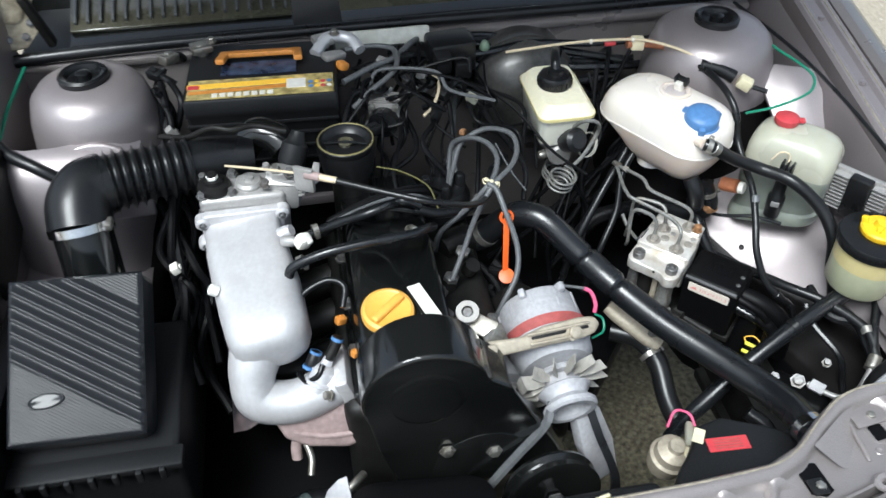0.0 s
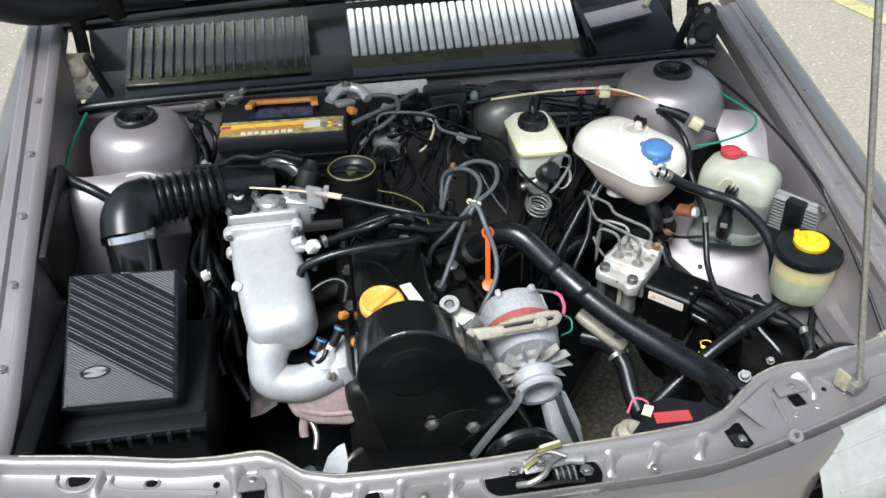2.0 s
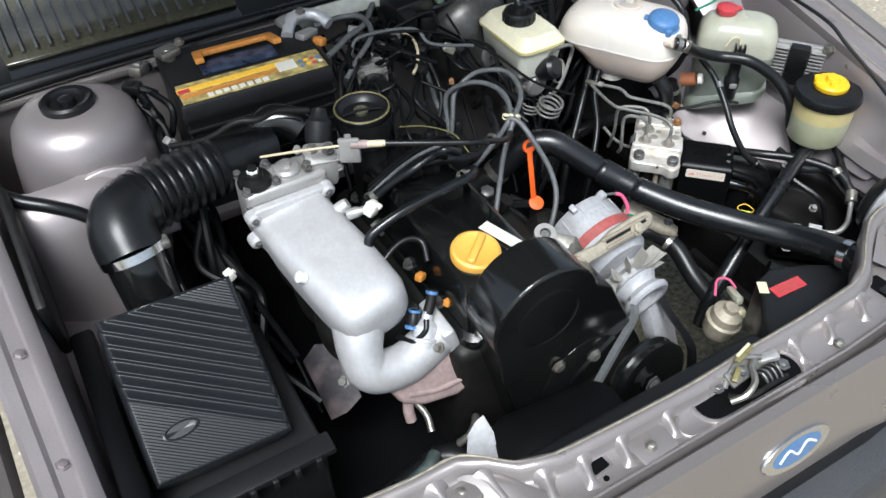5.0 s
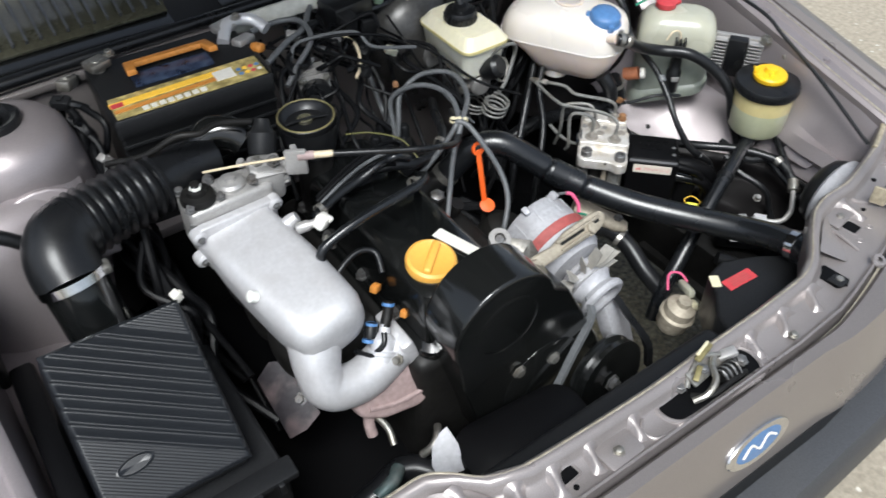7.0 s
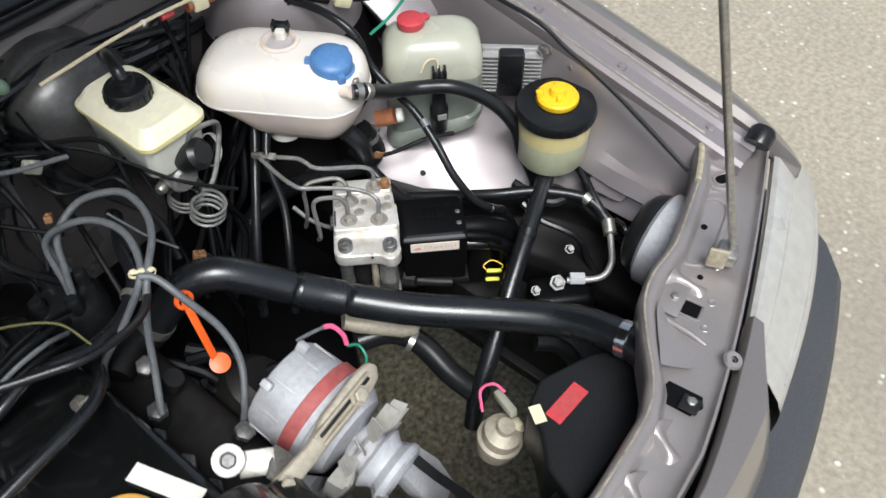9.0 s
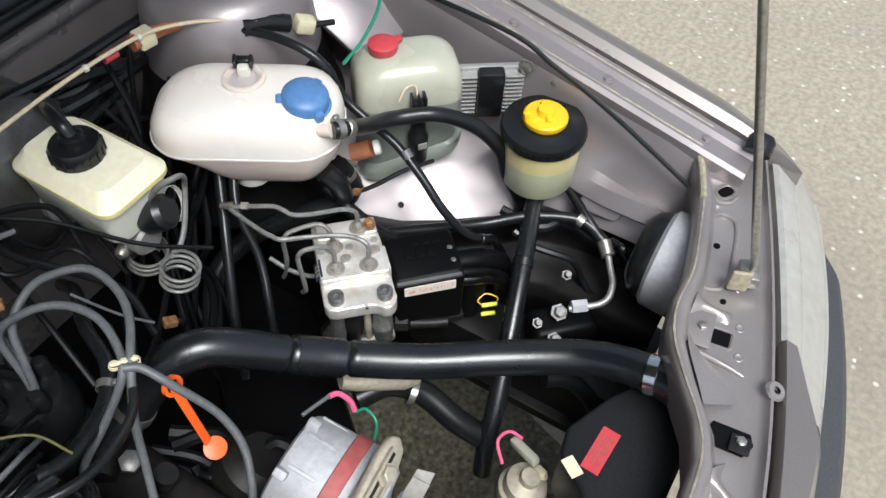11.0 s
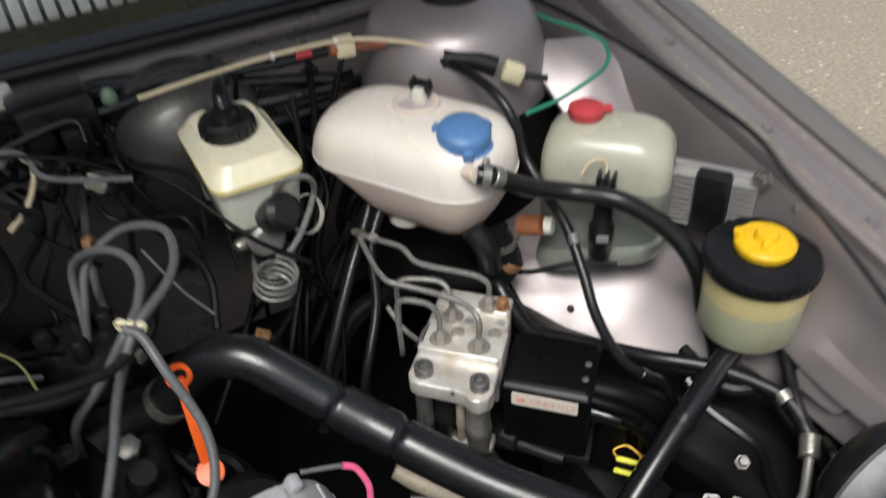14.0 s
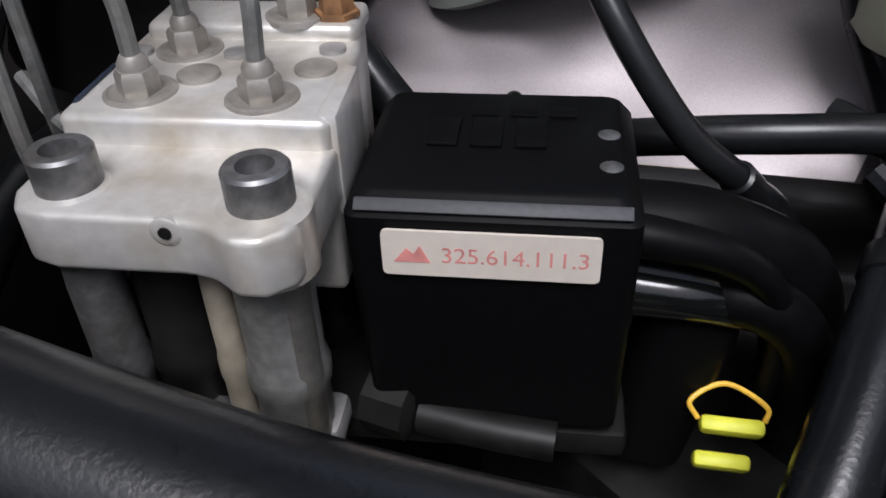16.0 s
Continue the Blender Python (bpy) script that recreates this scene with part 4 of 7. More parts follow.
# belts and pulleys in front
crank = thing("crank_pulley", "black ribbed crankshaft pulley", "pulley")
part("wheel", lathe([(0.02, -0.01), (0.05, -0.012), (0.066, -0.012), (0.068, -0.006), (0.062, 0.0), (0.068, 0.006), (0.068, 0.014), (0.055, 0.016), (0.04, 0.010), (0.02, 0.012), (0.001, 0.012)], 40, frame_at((0.085, 0.145, 0.475), (0.1, -1, 0.15))), GLOSS, crank)
bolt(crank, (0.086, 0.13, 0.477), 0.01, 0.01, (0.1, -1, 0.15))
belt = tagged(part("drive_belt", loft([[(p[0] + dx, p[1] + dy, p[2]) for dx, dy in ((-0.004, -0.005), (0.004, -0.005), (0.004, 0.005), (-0.004, 0.005))] for p in smooth([(0.092, 0.206, 0.590), (0.080, 0.186, 0.574), (0.040, 0.174, 0.528), (0.0, 0.163, 0.478), (-0.03, 0.158, 0.43), (-0.06, 0.15, 0.37)], 6)]), GREYW), "worn grey drive belt", "belt")
belt2 = tagged(part("drive_belt", loft([[(p[0] + dx, p[1] + dy, p[2]) for dx, dy in ((-0.006, -0.004), (0.006, -0.004), (0.006, 0.004), (-0.006, 0.004))] for p in smooth([(0.150, 0.218, 0.562), (0.160, 0.185, 0.53), (0.175, 0.15, 0.49), (0.18, 0.14, 0.44)], 6)]), RUBBER), "black rubber drive belt beside the alternator", "belt")

# alternator
alt = thing("alternator", "dusty grey alternator with a faded red band and a bare fan", "alternator")
ax = Vector((0.06, -0.97, -0.22)).normalized()
ma = frame_at((0.114, 0.310, 0.598), ax)
part("body", lathe([(0.02, -0.060), (0.046, -0.059), (0.053, -0.056), (0.056, -0.050), (0.058, -0.020), (0.058, -0.010), (0.060, -0.008), (0.060, 0.014), (0.058, 0.016), (0.056, 0.034), (0.048, 0.044), (0.03, 0.046), (0.02, 0.05), (0.018, 0.06)], 44, ma), DUSTY, alt, "dusty lavender grey housing")
for a in (62, 118, 200, 340):
    part("body_lug", box((0.016, 0.010, 0.014), ma @ Matrix.Rotation(radians(a), 4, "Z") @ pose(0.057, 0, -0.050), 0.003), DUSTY, alt)
for i in range(10):
    part("body_rib", box((0.003, 0.004, 0.030), ma @ Matrix.Rotation(2 * math.pi * i / 10, 4, "Z") @ pose(0.057, 0, -0.034), 0.001), DUSTY, alt)
part("band", lathe([(0.0595, -0.010), (0.0612, -0.009), (0.0612, 0.006), (0.0595, 0.007)], 44, ma, None, False), REDBAND, alt, "faded red stator band")
FANALU = mat("dusty bare fan alloy", (0.47, 0.45, 0.41), 0.5, 0.3, 160, 0.15, 0.2, 0.7, (0.30, 0.275, 0.23), 0, 0, 40)
fan = part("fan", lathe([(0.014, 0.054), (0.034, 0.054), (0.036, 0.057), (0.032, 0.061), (0.014, 0.063)], 28, ma), DUSTY, alt, "finned cooling fan")
for i in range(13):
    a = 2 * math.pi * i / 13
    part("blade", loft([[(0.020, -0.0007, 0.0), (0.020, 0.0007, 0.0), (0.022, 0.0015, 0.012), (0.022, 0.0001, 0.012)], [(0.042, -0.0030, -0.002), (0.042, -0.0016, -0.002), (0.044, 0.0030, 0.017), (0.044, 0.0016, 0.017)], [(0.060, -0.0060, -0.001), (0.060, -0.0046, -0.001), (0.066, 0.0015, 0.016), (0.066, 0.0001, 0.016)]], ma @ Matrix.Rotation(a, 4, "Z") @ pose(0, 0, 0.058)), FANALU, fan)
part("spacer", lathe([(0.022, 0.062), (0.026, 0.066), (0.026, 0.078), (0.02, 0.08)], 28, ma), DUSTY, alt)
part("pulley", lathe([(0.012, 0.078), (0.034, 0.078), (0.037, 0.081), (0.030, 0.090), (0.029, 0.095), (0.0375, 0.104), (0.0375, 0.110), (0.034, 0.113), (0.027, 0.1125), (0.0235, 0.109), (0.022, 0.090), (0.011, 0.089), (0.011, 0.098), (0.001, 0.098)], 40, ma), DUSTY, alt, "dusty hollow pulley")
br_ = frame_at((0.091, 0.262, 0.662), (0.10, -0.72, 0.68), (1, 0.02, 0.06))
bar = part("bracket", prism([(-0.088, -0.013), (0.0, -0.012), (0.055, -0.012), (0.072, -0.008), (0.080, 0.003), (0.074, 0.013), (0.055, 0.016), (0.0, 0.014), (-0.03, 0.006), (-0.088, 0.010)], -0.005, 0.006, 0.004, br_, None, 3), CASTTAN, alt, "stained cast bracket")
part("slot", box((0.082, 0.005, 0.004), br_ @ pose(0.022, 0.002, 0.0052, 0, 0, 0), 0.002), DARK, bar, "dark adjusting slot")
part("slot_rim", box((0.090, 0.004, 0.007), br_ @ pose(0.020, 0.0075, 0.007), 0.0018), CASTTAN, bar)
part("slot_rim", box((0.060, 0.004, 0.007), br_ @ pose(0.008, -0.0055, 0.007), 0.0018), CASTTAN, bar)
for u, v, r in ((-0.076, -0.001, 0.008), (0.040, -0.001, 0.0085)):
    bolt(alt, br_ @ Vector((u, v, 0.006)), r, 0.009, (0.15, -0.72, 0.68), CASTTAN)
part("strap", box((0.034, 0.026, 0.004), frame_at((0.014, 0.282, 0.676), (-0.25, -0.45, 0.86), (0.75, -0.62, -0.1)), 0.0015), STEEL, alt, "bright bent steel strap")
part("strap_side", box((0.030, 0.034, 0.004), frame_at((0.028, 0.268, 0.664), (0.45, -0.75, 0.45), (0.3, -0.3, -0.9)), 0.0015), STEEL, alt)
part("strap_eye", lathe([(0.008, 0), (0.015, 0), (0.0155, 0.003), (0.0155, 0.010), (0.008, 0.010)], 20, frame_at((-0.004, 0.300, 0.684), (-0.1, -0.35, 0.93)), None, False), ALU2, alt, "dull metal eye")
bolt(alt, (-0.004, 0.300, 0.684), 0.0075, 0.008, (-0.1, -0.35, 0.93), BOLT)
part("foot", prism([(-0.022, 0.0), (0.018, 0.0), (0.026, -0.07), (0.02, -0.13), (-0.02, -0.13), (-0.026, -0.06)], -0.012, 0.012, 0.004, frame_at((0.150, 0.225, 0.540), (0.3, -0.9, 0.3), (1, 0.3, 0.2))), DUSTY, alt, "dusty lower mounting foot")
part("lead", tube([(0.150, 0.375, 0.635), (0.168, 0.370, 0.634), (0.183, 0.366, 0.632)], 0.0022, 8, 6), GREYW, alt)
part("wire", tube([(0.183, 0.366, 0.632), (0.193, 0.362, 0.626), (0.198, 0.352, 0.612), (0.196, 0.346, 0.600)], 0.0030, 8, 6), PINKW, alt, "pink wire sleeve")
part("wire", tube([(0.196, 0.345, 0.598), (0.208, 0.34, 0.59), (0.205, 0.325, 0.58), (0.185, 0.315, 0.58)], 0.0018, 8, 6), GREENW, alt, "green wire")

# ---- intake ----
rng_mat = (BOLT, STEEL, ALU2)
man = thing("intake_manifold", "bare cast aluminium intake plenum with runners", "manifold")
mm = frame_at((-0.293, 0.515, 0.690), (0.125, -0.985, -0.12), (1, 0.127, 0.12))
part("plenum", blob([(-0.006, 0.112, 0.062, 0.016, 0, 0.0), (0.016, 0.108, 0.064, 0.018, 0, 0.0), (0.05, 0.112, 0.074, 0.022, 0, 0), (0.10, 0.115, 0.08, 0.026, 0.002, -0.003), (0.16, 0.112, 0.083, 0.028, 0.003, -0.004), (0.195, 0.108, 0.082, 0.030, 0.004, -0.004), (0.213, 0.096, 0.074, 0.030, 0.004, -0.004), (0.222, 0.078, 0.058, 0.026, 0.004, -0.005), (0.226, 0.05, 0.034, 0.016, 0.004, -0.005)], 6, mm), MANIFOLD, man, "sandblasted silver plenum")
mfl = frame_at((-0.291, 0.517, 0.6955), (0.03, -1, -0.06), (1, 0.03, -0.02))
part("flange", prism([(-0.052, 0.036), (0.052, 0.036), (0.058, 0.03), (0.058, -0.03), (0.05, -0.036), (-0.05, -0.036), (-0.058, -0.03), (-0.058, 0.03)], -0.004, 0.010, 0.003, mfl, None, 3), MANIFOLD, man, "square throttle flange")
for u, v in ((-0.056, 0.022), (0.056, 0.026), (-0.058, -0.02), (0.056, -0.022)):
    part("lug", lathe([(0.011, -0.004), (0.0115, 0.0), (0.0105, 0.010), (0.007, 0.013)], 18, mfl @ pose(u, v, 0)), MANIFOLD, man)
    bolt(man, mfl @ Vector((u, v, 0.012)), 0.004, 0.005, (0.03, -1, -0.06), BOLT)
part("runner", tube([(-0.272, 0.355, 0.668), (-0.284, 0.325, 0.645), (-0.295, 0.30, 0.615), (-0.288, 0.284, 0.588), (-0.240, 0.281, 0.578), (-0.175, 0.295, 0.592)], 0.0300, 22, 6, None, lambda s: 1.0 + 0.42 * max(0.0, 1 - s * 2.4)), MANIFOLD, man, "curved silver runner")
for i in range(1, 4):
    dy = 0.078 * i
    part("runner", tube([(-0.285, 0.315 + dy, 0.635), (-0.300, 0.30 + dy, 0.605), (-0.288, 0.284 + dy, 0.562), (-0.238, 0.283 + dy, 0.550), (-0.175, 0.295 + dy, 0.558)], 0.026, 16, 6), DARK, man, "darker rear runner")
part("head_flange", box((0.020, 0.075, 0.066), pose(-0.172, 0.30, 0.588, 0, -15, 0), 0.006), MANIFOLD, man)
bolt(man, (-0.195, 0.265, 0.60), 0.006, 0.010, (-0.8, -0.3, 0.5), STEEL)
part("sensor_boss", tube([mm @ Vector(p) for p in ((0.045, 0.02, 0.05), (0.060, 0.026, 0.05), (0.068, 0.03, 0.052))], 0.010, 16, 4, None, lambda s: 1.2 - 0.4 * s), MANIFOLD, man)
part("boss", lathe([(0.008, 0), (0.008, 0.01), (0.005, 0.012)], 14, frame_at((-0.327, 0.385, 0.700), (-0.8, 0, 0.6))), SILVER_GLARE, man)
part("dimple", lathe([(0.0025, 0), (0.0025, 0.0008)], 10, frame_at((-0.262, 0.415, 0.7155), (0, 0.12, 1))), DARK, man)
th = part("throttle_body", box((0.122, 0.056, 0.082), pose(-0.287, 0.549, 0.708, 4, 0, 0), 0.008, 3), ALU2, man, "grey throttle body")
part("dial", lathe([(0.024, 0), (0.0245, 0.004), (0.022, 0.010), (0.014, 0.012), (0.013, 0.018), (0.007, 0.019), (0.007, 0.027), (0.003, 0.028)], 26, pose(-0.325, 0.545, 0.749)), DARK, th, "dark spindle plate")
part("nut", lathe([(0.0085, 0), (0.0085, 0.006), (0.006, 0.008)], 6, pose(-0.325, 0.545, 0.766)), SILVER_GLARE, th)
part("dial", lathe([(0.020, 0), (0.020, 0.004), (0.0165, 0.008), (0.008, 0.009), (0.007, 0.013), (0.001, 0.013)], 26, pose(-0.276, 0.549, 0.748)), ALU2, th)
part("side_block", box((0.048, 0.045, 0.055), pose(-0.226, 0.548, 0.738, 0, 6, -10), 0.009), ALU2, th)
part("cable_arm", prism([(-0.03, -0.012), (0.035, -0.010), (0.045, 0.0), (0.045, 0.03), (0.036, 0.03), (0.032, 0.008), (-0.03, 0.012)], 0, 0.005, 0.0015, frame_at((-0.222, 0.535, 0.758), (0.1, -0.5, 0.86), (1, -0.2, 0))), ALU2, th, "grey cable bracket")
for x, y, z, r in ((-0.342, 0.53, 0.748, 0.006), (-0.30, 0.53, 0.750, 0.005), (-0.252, 0.53, 0.757, 0.006), (-0.236, 0.545, 0.770, 0.006), (-0.216, 0.535, 0.768, 0.007), (-0.342, 0.57, 0.75, 0.006), (-0.30, 0.57, 0.752, 0.006), (-0.25, 0.57, 0.757, 0.005), (-0.345, 0.525, 0.722, 0.005), (-0.205, 0.53, 0.735, 0.005)):
    bolt(th, (x, y, z), r, 0.009, (0, -0.2, 1), rng_mat[int(x * 1000) % 3])
part("idle_motor", lathe([(0.019, 0), (0.020, 0.004), (0.020, 0.03), (0.014, 0.036), (0.010, 0.05)], 18, frame_at((-0.215, 0.575, 0.755), (0.35, 0.5, 0.8))), BLACK, th, "black idle valve")
part("lever", tube([(-0.20, 0.53, 0.755), (-0.188, 0.52, 0.772), (-0.19, 0.51, 0.785)], 0.006, 10, 4), ALU2, th)
part("sensor", lathe([(0.008, -0.015), (0.008, 0), (0.006, 0.003), (0.006, 0.014)], 10, frame_at((-0.222, 0.434, 0.730), (0.75, -0.5, 0.35))), ALU2, th)
part("plug", box((0.020, 0.018, 0.021), pose(-0.207, 0.421, 0.739, 20, 20, 30), 0.005), WHITE, th, "white connector plug")
part("plug_key", box((0.008, 0.009, 0.008), pose(-0.198, 0.416, 0.742, 20, 20, 30), 0.003), WHITE, th)
inj = thing("pressure_regulator", "bright metal fuel regulator with blue clips", "regulator")
mi = frame_at((-0.205, 0.288, 0.610), (0.45, 0.45, 0.78))
part("body", lathe([(0.011, -0.022), (0.017, -0.018), (0.0175, -0.010), (0.020, -0.008), (0.020, -0.004), (0.0165, -0.002), (0.0165, 0.012), (0.012, 0.017), (0.008, 0.02), (0.007, 0.032)], 24, mi), ALU, inj)
part("stem", tube([mi @ Vector(p) for p in ((0, 0, 0.028), (0.002, 0, 0.045), (0.002, 0, 0.062))], 0.0075, 12, 5), DARK, inj)
part("coupling", lathe([(0.009, 0), (0.009, 0.016), (0.006, 0.02)], 12, mi @ pose(-0.018, 0.004, 0.012)), BLACK, inj)
for p, r in (((0.002, 0, 0.058), 0.0085), ((-0.018, 0.004, 0.030), 0.0085), ((-0.020, 0.004, 0.008), 0.0085)):
    part("clip", lathe([(r - 0.002, -0.0022), (r, -0.0022), (r, 0.0022), (r - 0.002, 0.0022)], 14, mi @ pose(*p), None, False), BLUE, inj, "blue clip")
hose("fuel_line", "thin black fuel line over the runner", [(-0.165, 0.345, 0.68), (-0.16, 0.37, 0.695), (-0.18, 0.38, 0.70), (-0.21, 0.375, 0.69), (-0.235, 0.36, 0.672)], 0.004, RUBBER)
hose("fuel_line", "thin black fuel line over the runner", [(-0.235, 0.31, 0.60), (-0.225, 0.285, 0.61), (-0.208, 0.28, 0.625), (-0.2, 0.29, 0.635)], 0.004, RUBBER)
wf = thing("water_flange", "pinkish weathered cast housing under the runner", "housing")
mwf = frame_at((-0.168, 0.275, 0.556), (0.0, -0.9, 0.42), (1, 0, 0.18)) @ Matrix.Scale(1.42, 4)
part("housing", prism([(-0.075, 0.012), (-0.06, 0.024), (0.055, 0.03), (0.062, 0.018), (0.056, -0.012), (0.03, -0.032), (-0.015, -0.038), (-0.05, -0.026), (-0.07, -0.010)], -0.03, 0.010, 0.006, mwf, None, 3), PINKCAST, wf)
part("rib", tube([mwf @ Vector(p) for p in ((-0.06, -0.004, 0.010), (-0.03, -0.018, 0.010), (0.01, -0.022, 0.010), (0.045, -0.008, 0.010))], 0.004, 8, 5), PINKCAST, wf)
part("stub", tube([mwf @ Vector(p) for p in ((-0.055, -0.01, -0.005), (-0.064, -0.026, -0.005), (-0.067, -0.040, -0.005))], 0.008, 10, 4), PINKCAST, wf)
part("boss", lathe([(0.008, 0), (0.008, 0.006), (0.004, 0.008)], 14, mwf @ pose(0.02, 0.012, 0.010)), TERRA, wf)
sh_ = thing("heat_shield", "flaking dark heat shield plate under the manifold", "heat shield")
part("plate", loft([[(-0.045, -0.085, 0.004), (-0.045, -0.08, 0), (-0.05, 0.06, 0), (-0.045, 0.065, 0.004)], [(0, -0.09, 0.012), (0, -0.085, 0.008), (0, 0.075, 0.01), (0, 0.08, 0.014)], [(0.04, -0.075, 0.004), (0.04, -0.07, 0), (0.045, 0.05, 0), (0.045, 0.055, 0.004)]], frame_at((-0.318, 0.372, 0.500), (-0.5, -0.35, 0.79)) @ Matrix.Scale(0.66, 4)), FLAKE, sh_)
bolt(sh_, (-0.309, 0.352, 0.502), 0.007, 0.008, (-0.5, -0.35, 0.79))

# ---- air filter ----
air = thing("air_filter_box", "matt black ribbed air filter box beside the wing", "filter box")
z_ax = Vector((0.03, -0.525, 0.85)).normalized()
ml = frame_at((-0.5005, 0.3120, 0.6900), z_ax, (1, 0, -0.05))
LW, LL = 0.163, 0.208
part("lid", blob([(-0.05, LW + 0.008, LL + 0.006, 0.012, 0, 0), (-0.012, LW + 0.004, LL + 0.002, 0.012, 0, 0), (-0.006, LW, LL, 0.006, 0, 0), (-0.0045, LW - 0.008, LL - 0.008, 0.010, 0, 0)], 4, ml), BOXBLACK, air, "ribbed black lid")
lid = air.children[0]


def lid_height(x, y):
    """Waves across the lid at a slant: broad in the middle, fine in two corners, falling off at the rim."""
    c = y + 0.62 * (x + LW / 2)
    if 0.004 < c < 0.158:
        u = ((c - 0.004) / 0.0171) % 1.0
        h = 0.0056 * (1 - u) ** 1.3 * min(1.0, u / 0.16)
    else:
        h = 0.0010 + 0.0009 * math.cos(2 * math.pi * c / 0.0042)
    e = min(LW / 2 - abs(x), LL / 2 - abs(y))
    if e < 0.005:
        h = h * e / 0.005 - 0.004 * (1 - e / 0.005) ** 2
    return h


part("ribbed_top", loft([[(-LW / 2 + LW * i / 110, -LL / 2 + LL * j / 230, lid_height(-LW / 2 + LW * i / 110, -LL / 2 + LL * j / 230)) for i in range(111)] for j in range(231)], ml, None, False, False), BOXBLACK, lid, "lid top with slanting moulded waves", 80)
part("embossed_oval", lathe([(0.022, 0.0), (0.022, 0.0025), (0.020, 0.003), (0.018, 0.0015), (0.001, 0.0015)], 28, ml @ pose(-0.035, -0.052, 0.001, 0, 0, 6) @ Matrix.Diagonal((1, 0.42, 1, 1))), BOXBLACK, lid, "raised oval on the lid")
part("lower_box", box((0.21, 0.24, 0.16), pose(-0.495, 0.325, 0.52), 0.010, 3), BLACK, air)
part("front_lip", box((0.215, 0.03, 0.012), pose(-0.49, 0.205, 0.600), 0.003), BLACK, air)
for i in range(7):
    part("clip", box((0.008, 0.008, 0.02), pose(-0.575 + 0.028 * i, 0.188, 0.595), 0.002), BLACK, air)
duct = thing("intake_duct", "black corrugated rubber intake duct with a steel clamp", "air duct")
part("lower_pipe", tube([(-0.500, 0.45, 0.62), (-0.504, 0.485, 0.68), (-0.509, 0.515, 0.74)], 0.040, 28, 6), GLOSS, duct, "smooth black pipe")
part("clamp", lathe([(0.0435, -0.006), (0.0445, -0.006), (0.0445, 0.006), (0.0435, 0.006)], 36, frame_at((-0.5085, 0.511, 0.735), (-0.08, 0.45, 0.89)), None, False), CHROME, duct, "bright steel hose clamp")
part("clamp_screw", box((0.012, 0.02, 0.012), pose(-0.468, 0.499, 0.744), 0.003), STEEL, duct)
part("elbow", tube([(-0.5085, 0.509, 0.729), (-0.509, 0.535, 0.751), (-0.498, 0.558, 0.761), (-0.474, 0.572, 0.760)], 0.0445, 28, 6), RUBBER, duct)
part("bellows", tube([(-0.480, 0.570, 0.760), (-0.445, 0.581, 0.758), (-0.405, 0.593, 0.755), (-0.362, 0.606, 0.752)], 0.0425, 32, 30, None, lambda s: 1.0 + 0.10 * (1 - 2 * abs(math.sin(s * math.pi * 9)) ** 0.6) - 0.06 * s), RUBBER, duct, "corrugated black bellows")
part("outlet", tube([(-0.366, 0.605, 0.752), (-0.34, 0.612, 0.752), (-0.31, 0.618, 0.750), (-0.27, 0.622, 0.746)], 0.034, 24, 6, None, lambda s: 1.15 - 0.3 * s), RUBBER, duct)
part("end_elbow", tube([(-0.285, 0.640, 0.745), (-0.262, 0.645, 0.768), (-0.235, 0.632, 0.766), (-0.222, 0.62, 0.755)], 0.025, 20, 6), GLOSS, duct)
hose("braided_hose", "braided black hose over the intake duct", [(-0.405, 0.66, 0.77), (-0.36, 0.62, 0.79), (-0.32, 0.60, 0.815), (-0.29, 0.59, 0.815), (-0.259, 0.60, 0.812), (-0.215, 0.595, 0.80)], 0.0045, DARK)

# ---- battery ----
FILM = mat("glossy gold label film", (0.62, 0.50, 0.20), 0.22, 0.3, 60, 0.6, 0.10, 0.6, (0.22, 0.18, 0.09), 0.5, 0, 45)
NAVY = mat("dark blue print", (0.02, 0.035, 0.075), 0.3, 0, 60, 0.5, 0, 0.6, (0.10, 0.13, 0.18), 0.2, 0, 60)
bat = thing("battery", "black car battery with an amber stripe and orange handle", "battery")
part("case", blob([(0.60, 0.232, 0.165, 0.006, 0, 0), (0.765, 0.235, 0.168, 0.006, 0, 0), (0.768, 0.239, 0.172, 0.006, 0, 0), (0.776, 0.239, 0.172, 0.006, 0, 0)], 3, pose(-0.247, 0.782, 0, 0, 0, -3)), BLACK, bat, "ribbed black case")
mbt = pose(-0.247, 0.782, 0, 0, 0, -3)
lidb = part("lid", blob([(0.774, 0.239, 0.172, 0.006, 0, 0), (0.794, 0.238, 0.171, 0.006, 0, 0), (0.797, 0.234, 0.167, 0.006, 0, 0)], 3, mbt), BLACK, bat)
for k in (0.655, 0.68, 0.705, 0.73, 0.752):
    part("case_rib", box((0.236, 0.005, 0.006), mbt @ pose(0, -0.0845, k), 0.0015), BLACK, bat)
part("label_film", box((0.226, 0.056, 0.0008), mbt @ pose(0, -0.052, 0.7974), 0), FILM, lidb, "glossy gold label film")
part("stripe", box((0.165, 0.013, 0.0008), mbt @ pose(-0.032, -0.042, 0.7982, 0, 0, 1.5), 0), BATYEL, lidb, "amber print")
part("stripe", box((0.175, 0.008, 0.0008), mbt @ pose(-0.024, -0.0575, 0.7982, 0, 0, 2.5), 0), BATOR, lidb, "orange print")
part("red_corner", box((0.018, 0.010, 0.0008), mbt @ pose(-0.104, -0.046, 0.7988), 0), REDP, lidb, "red print")
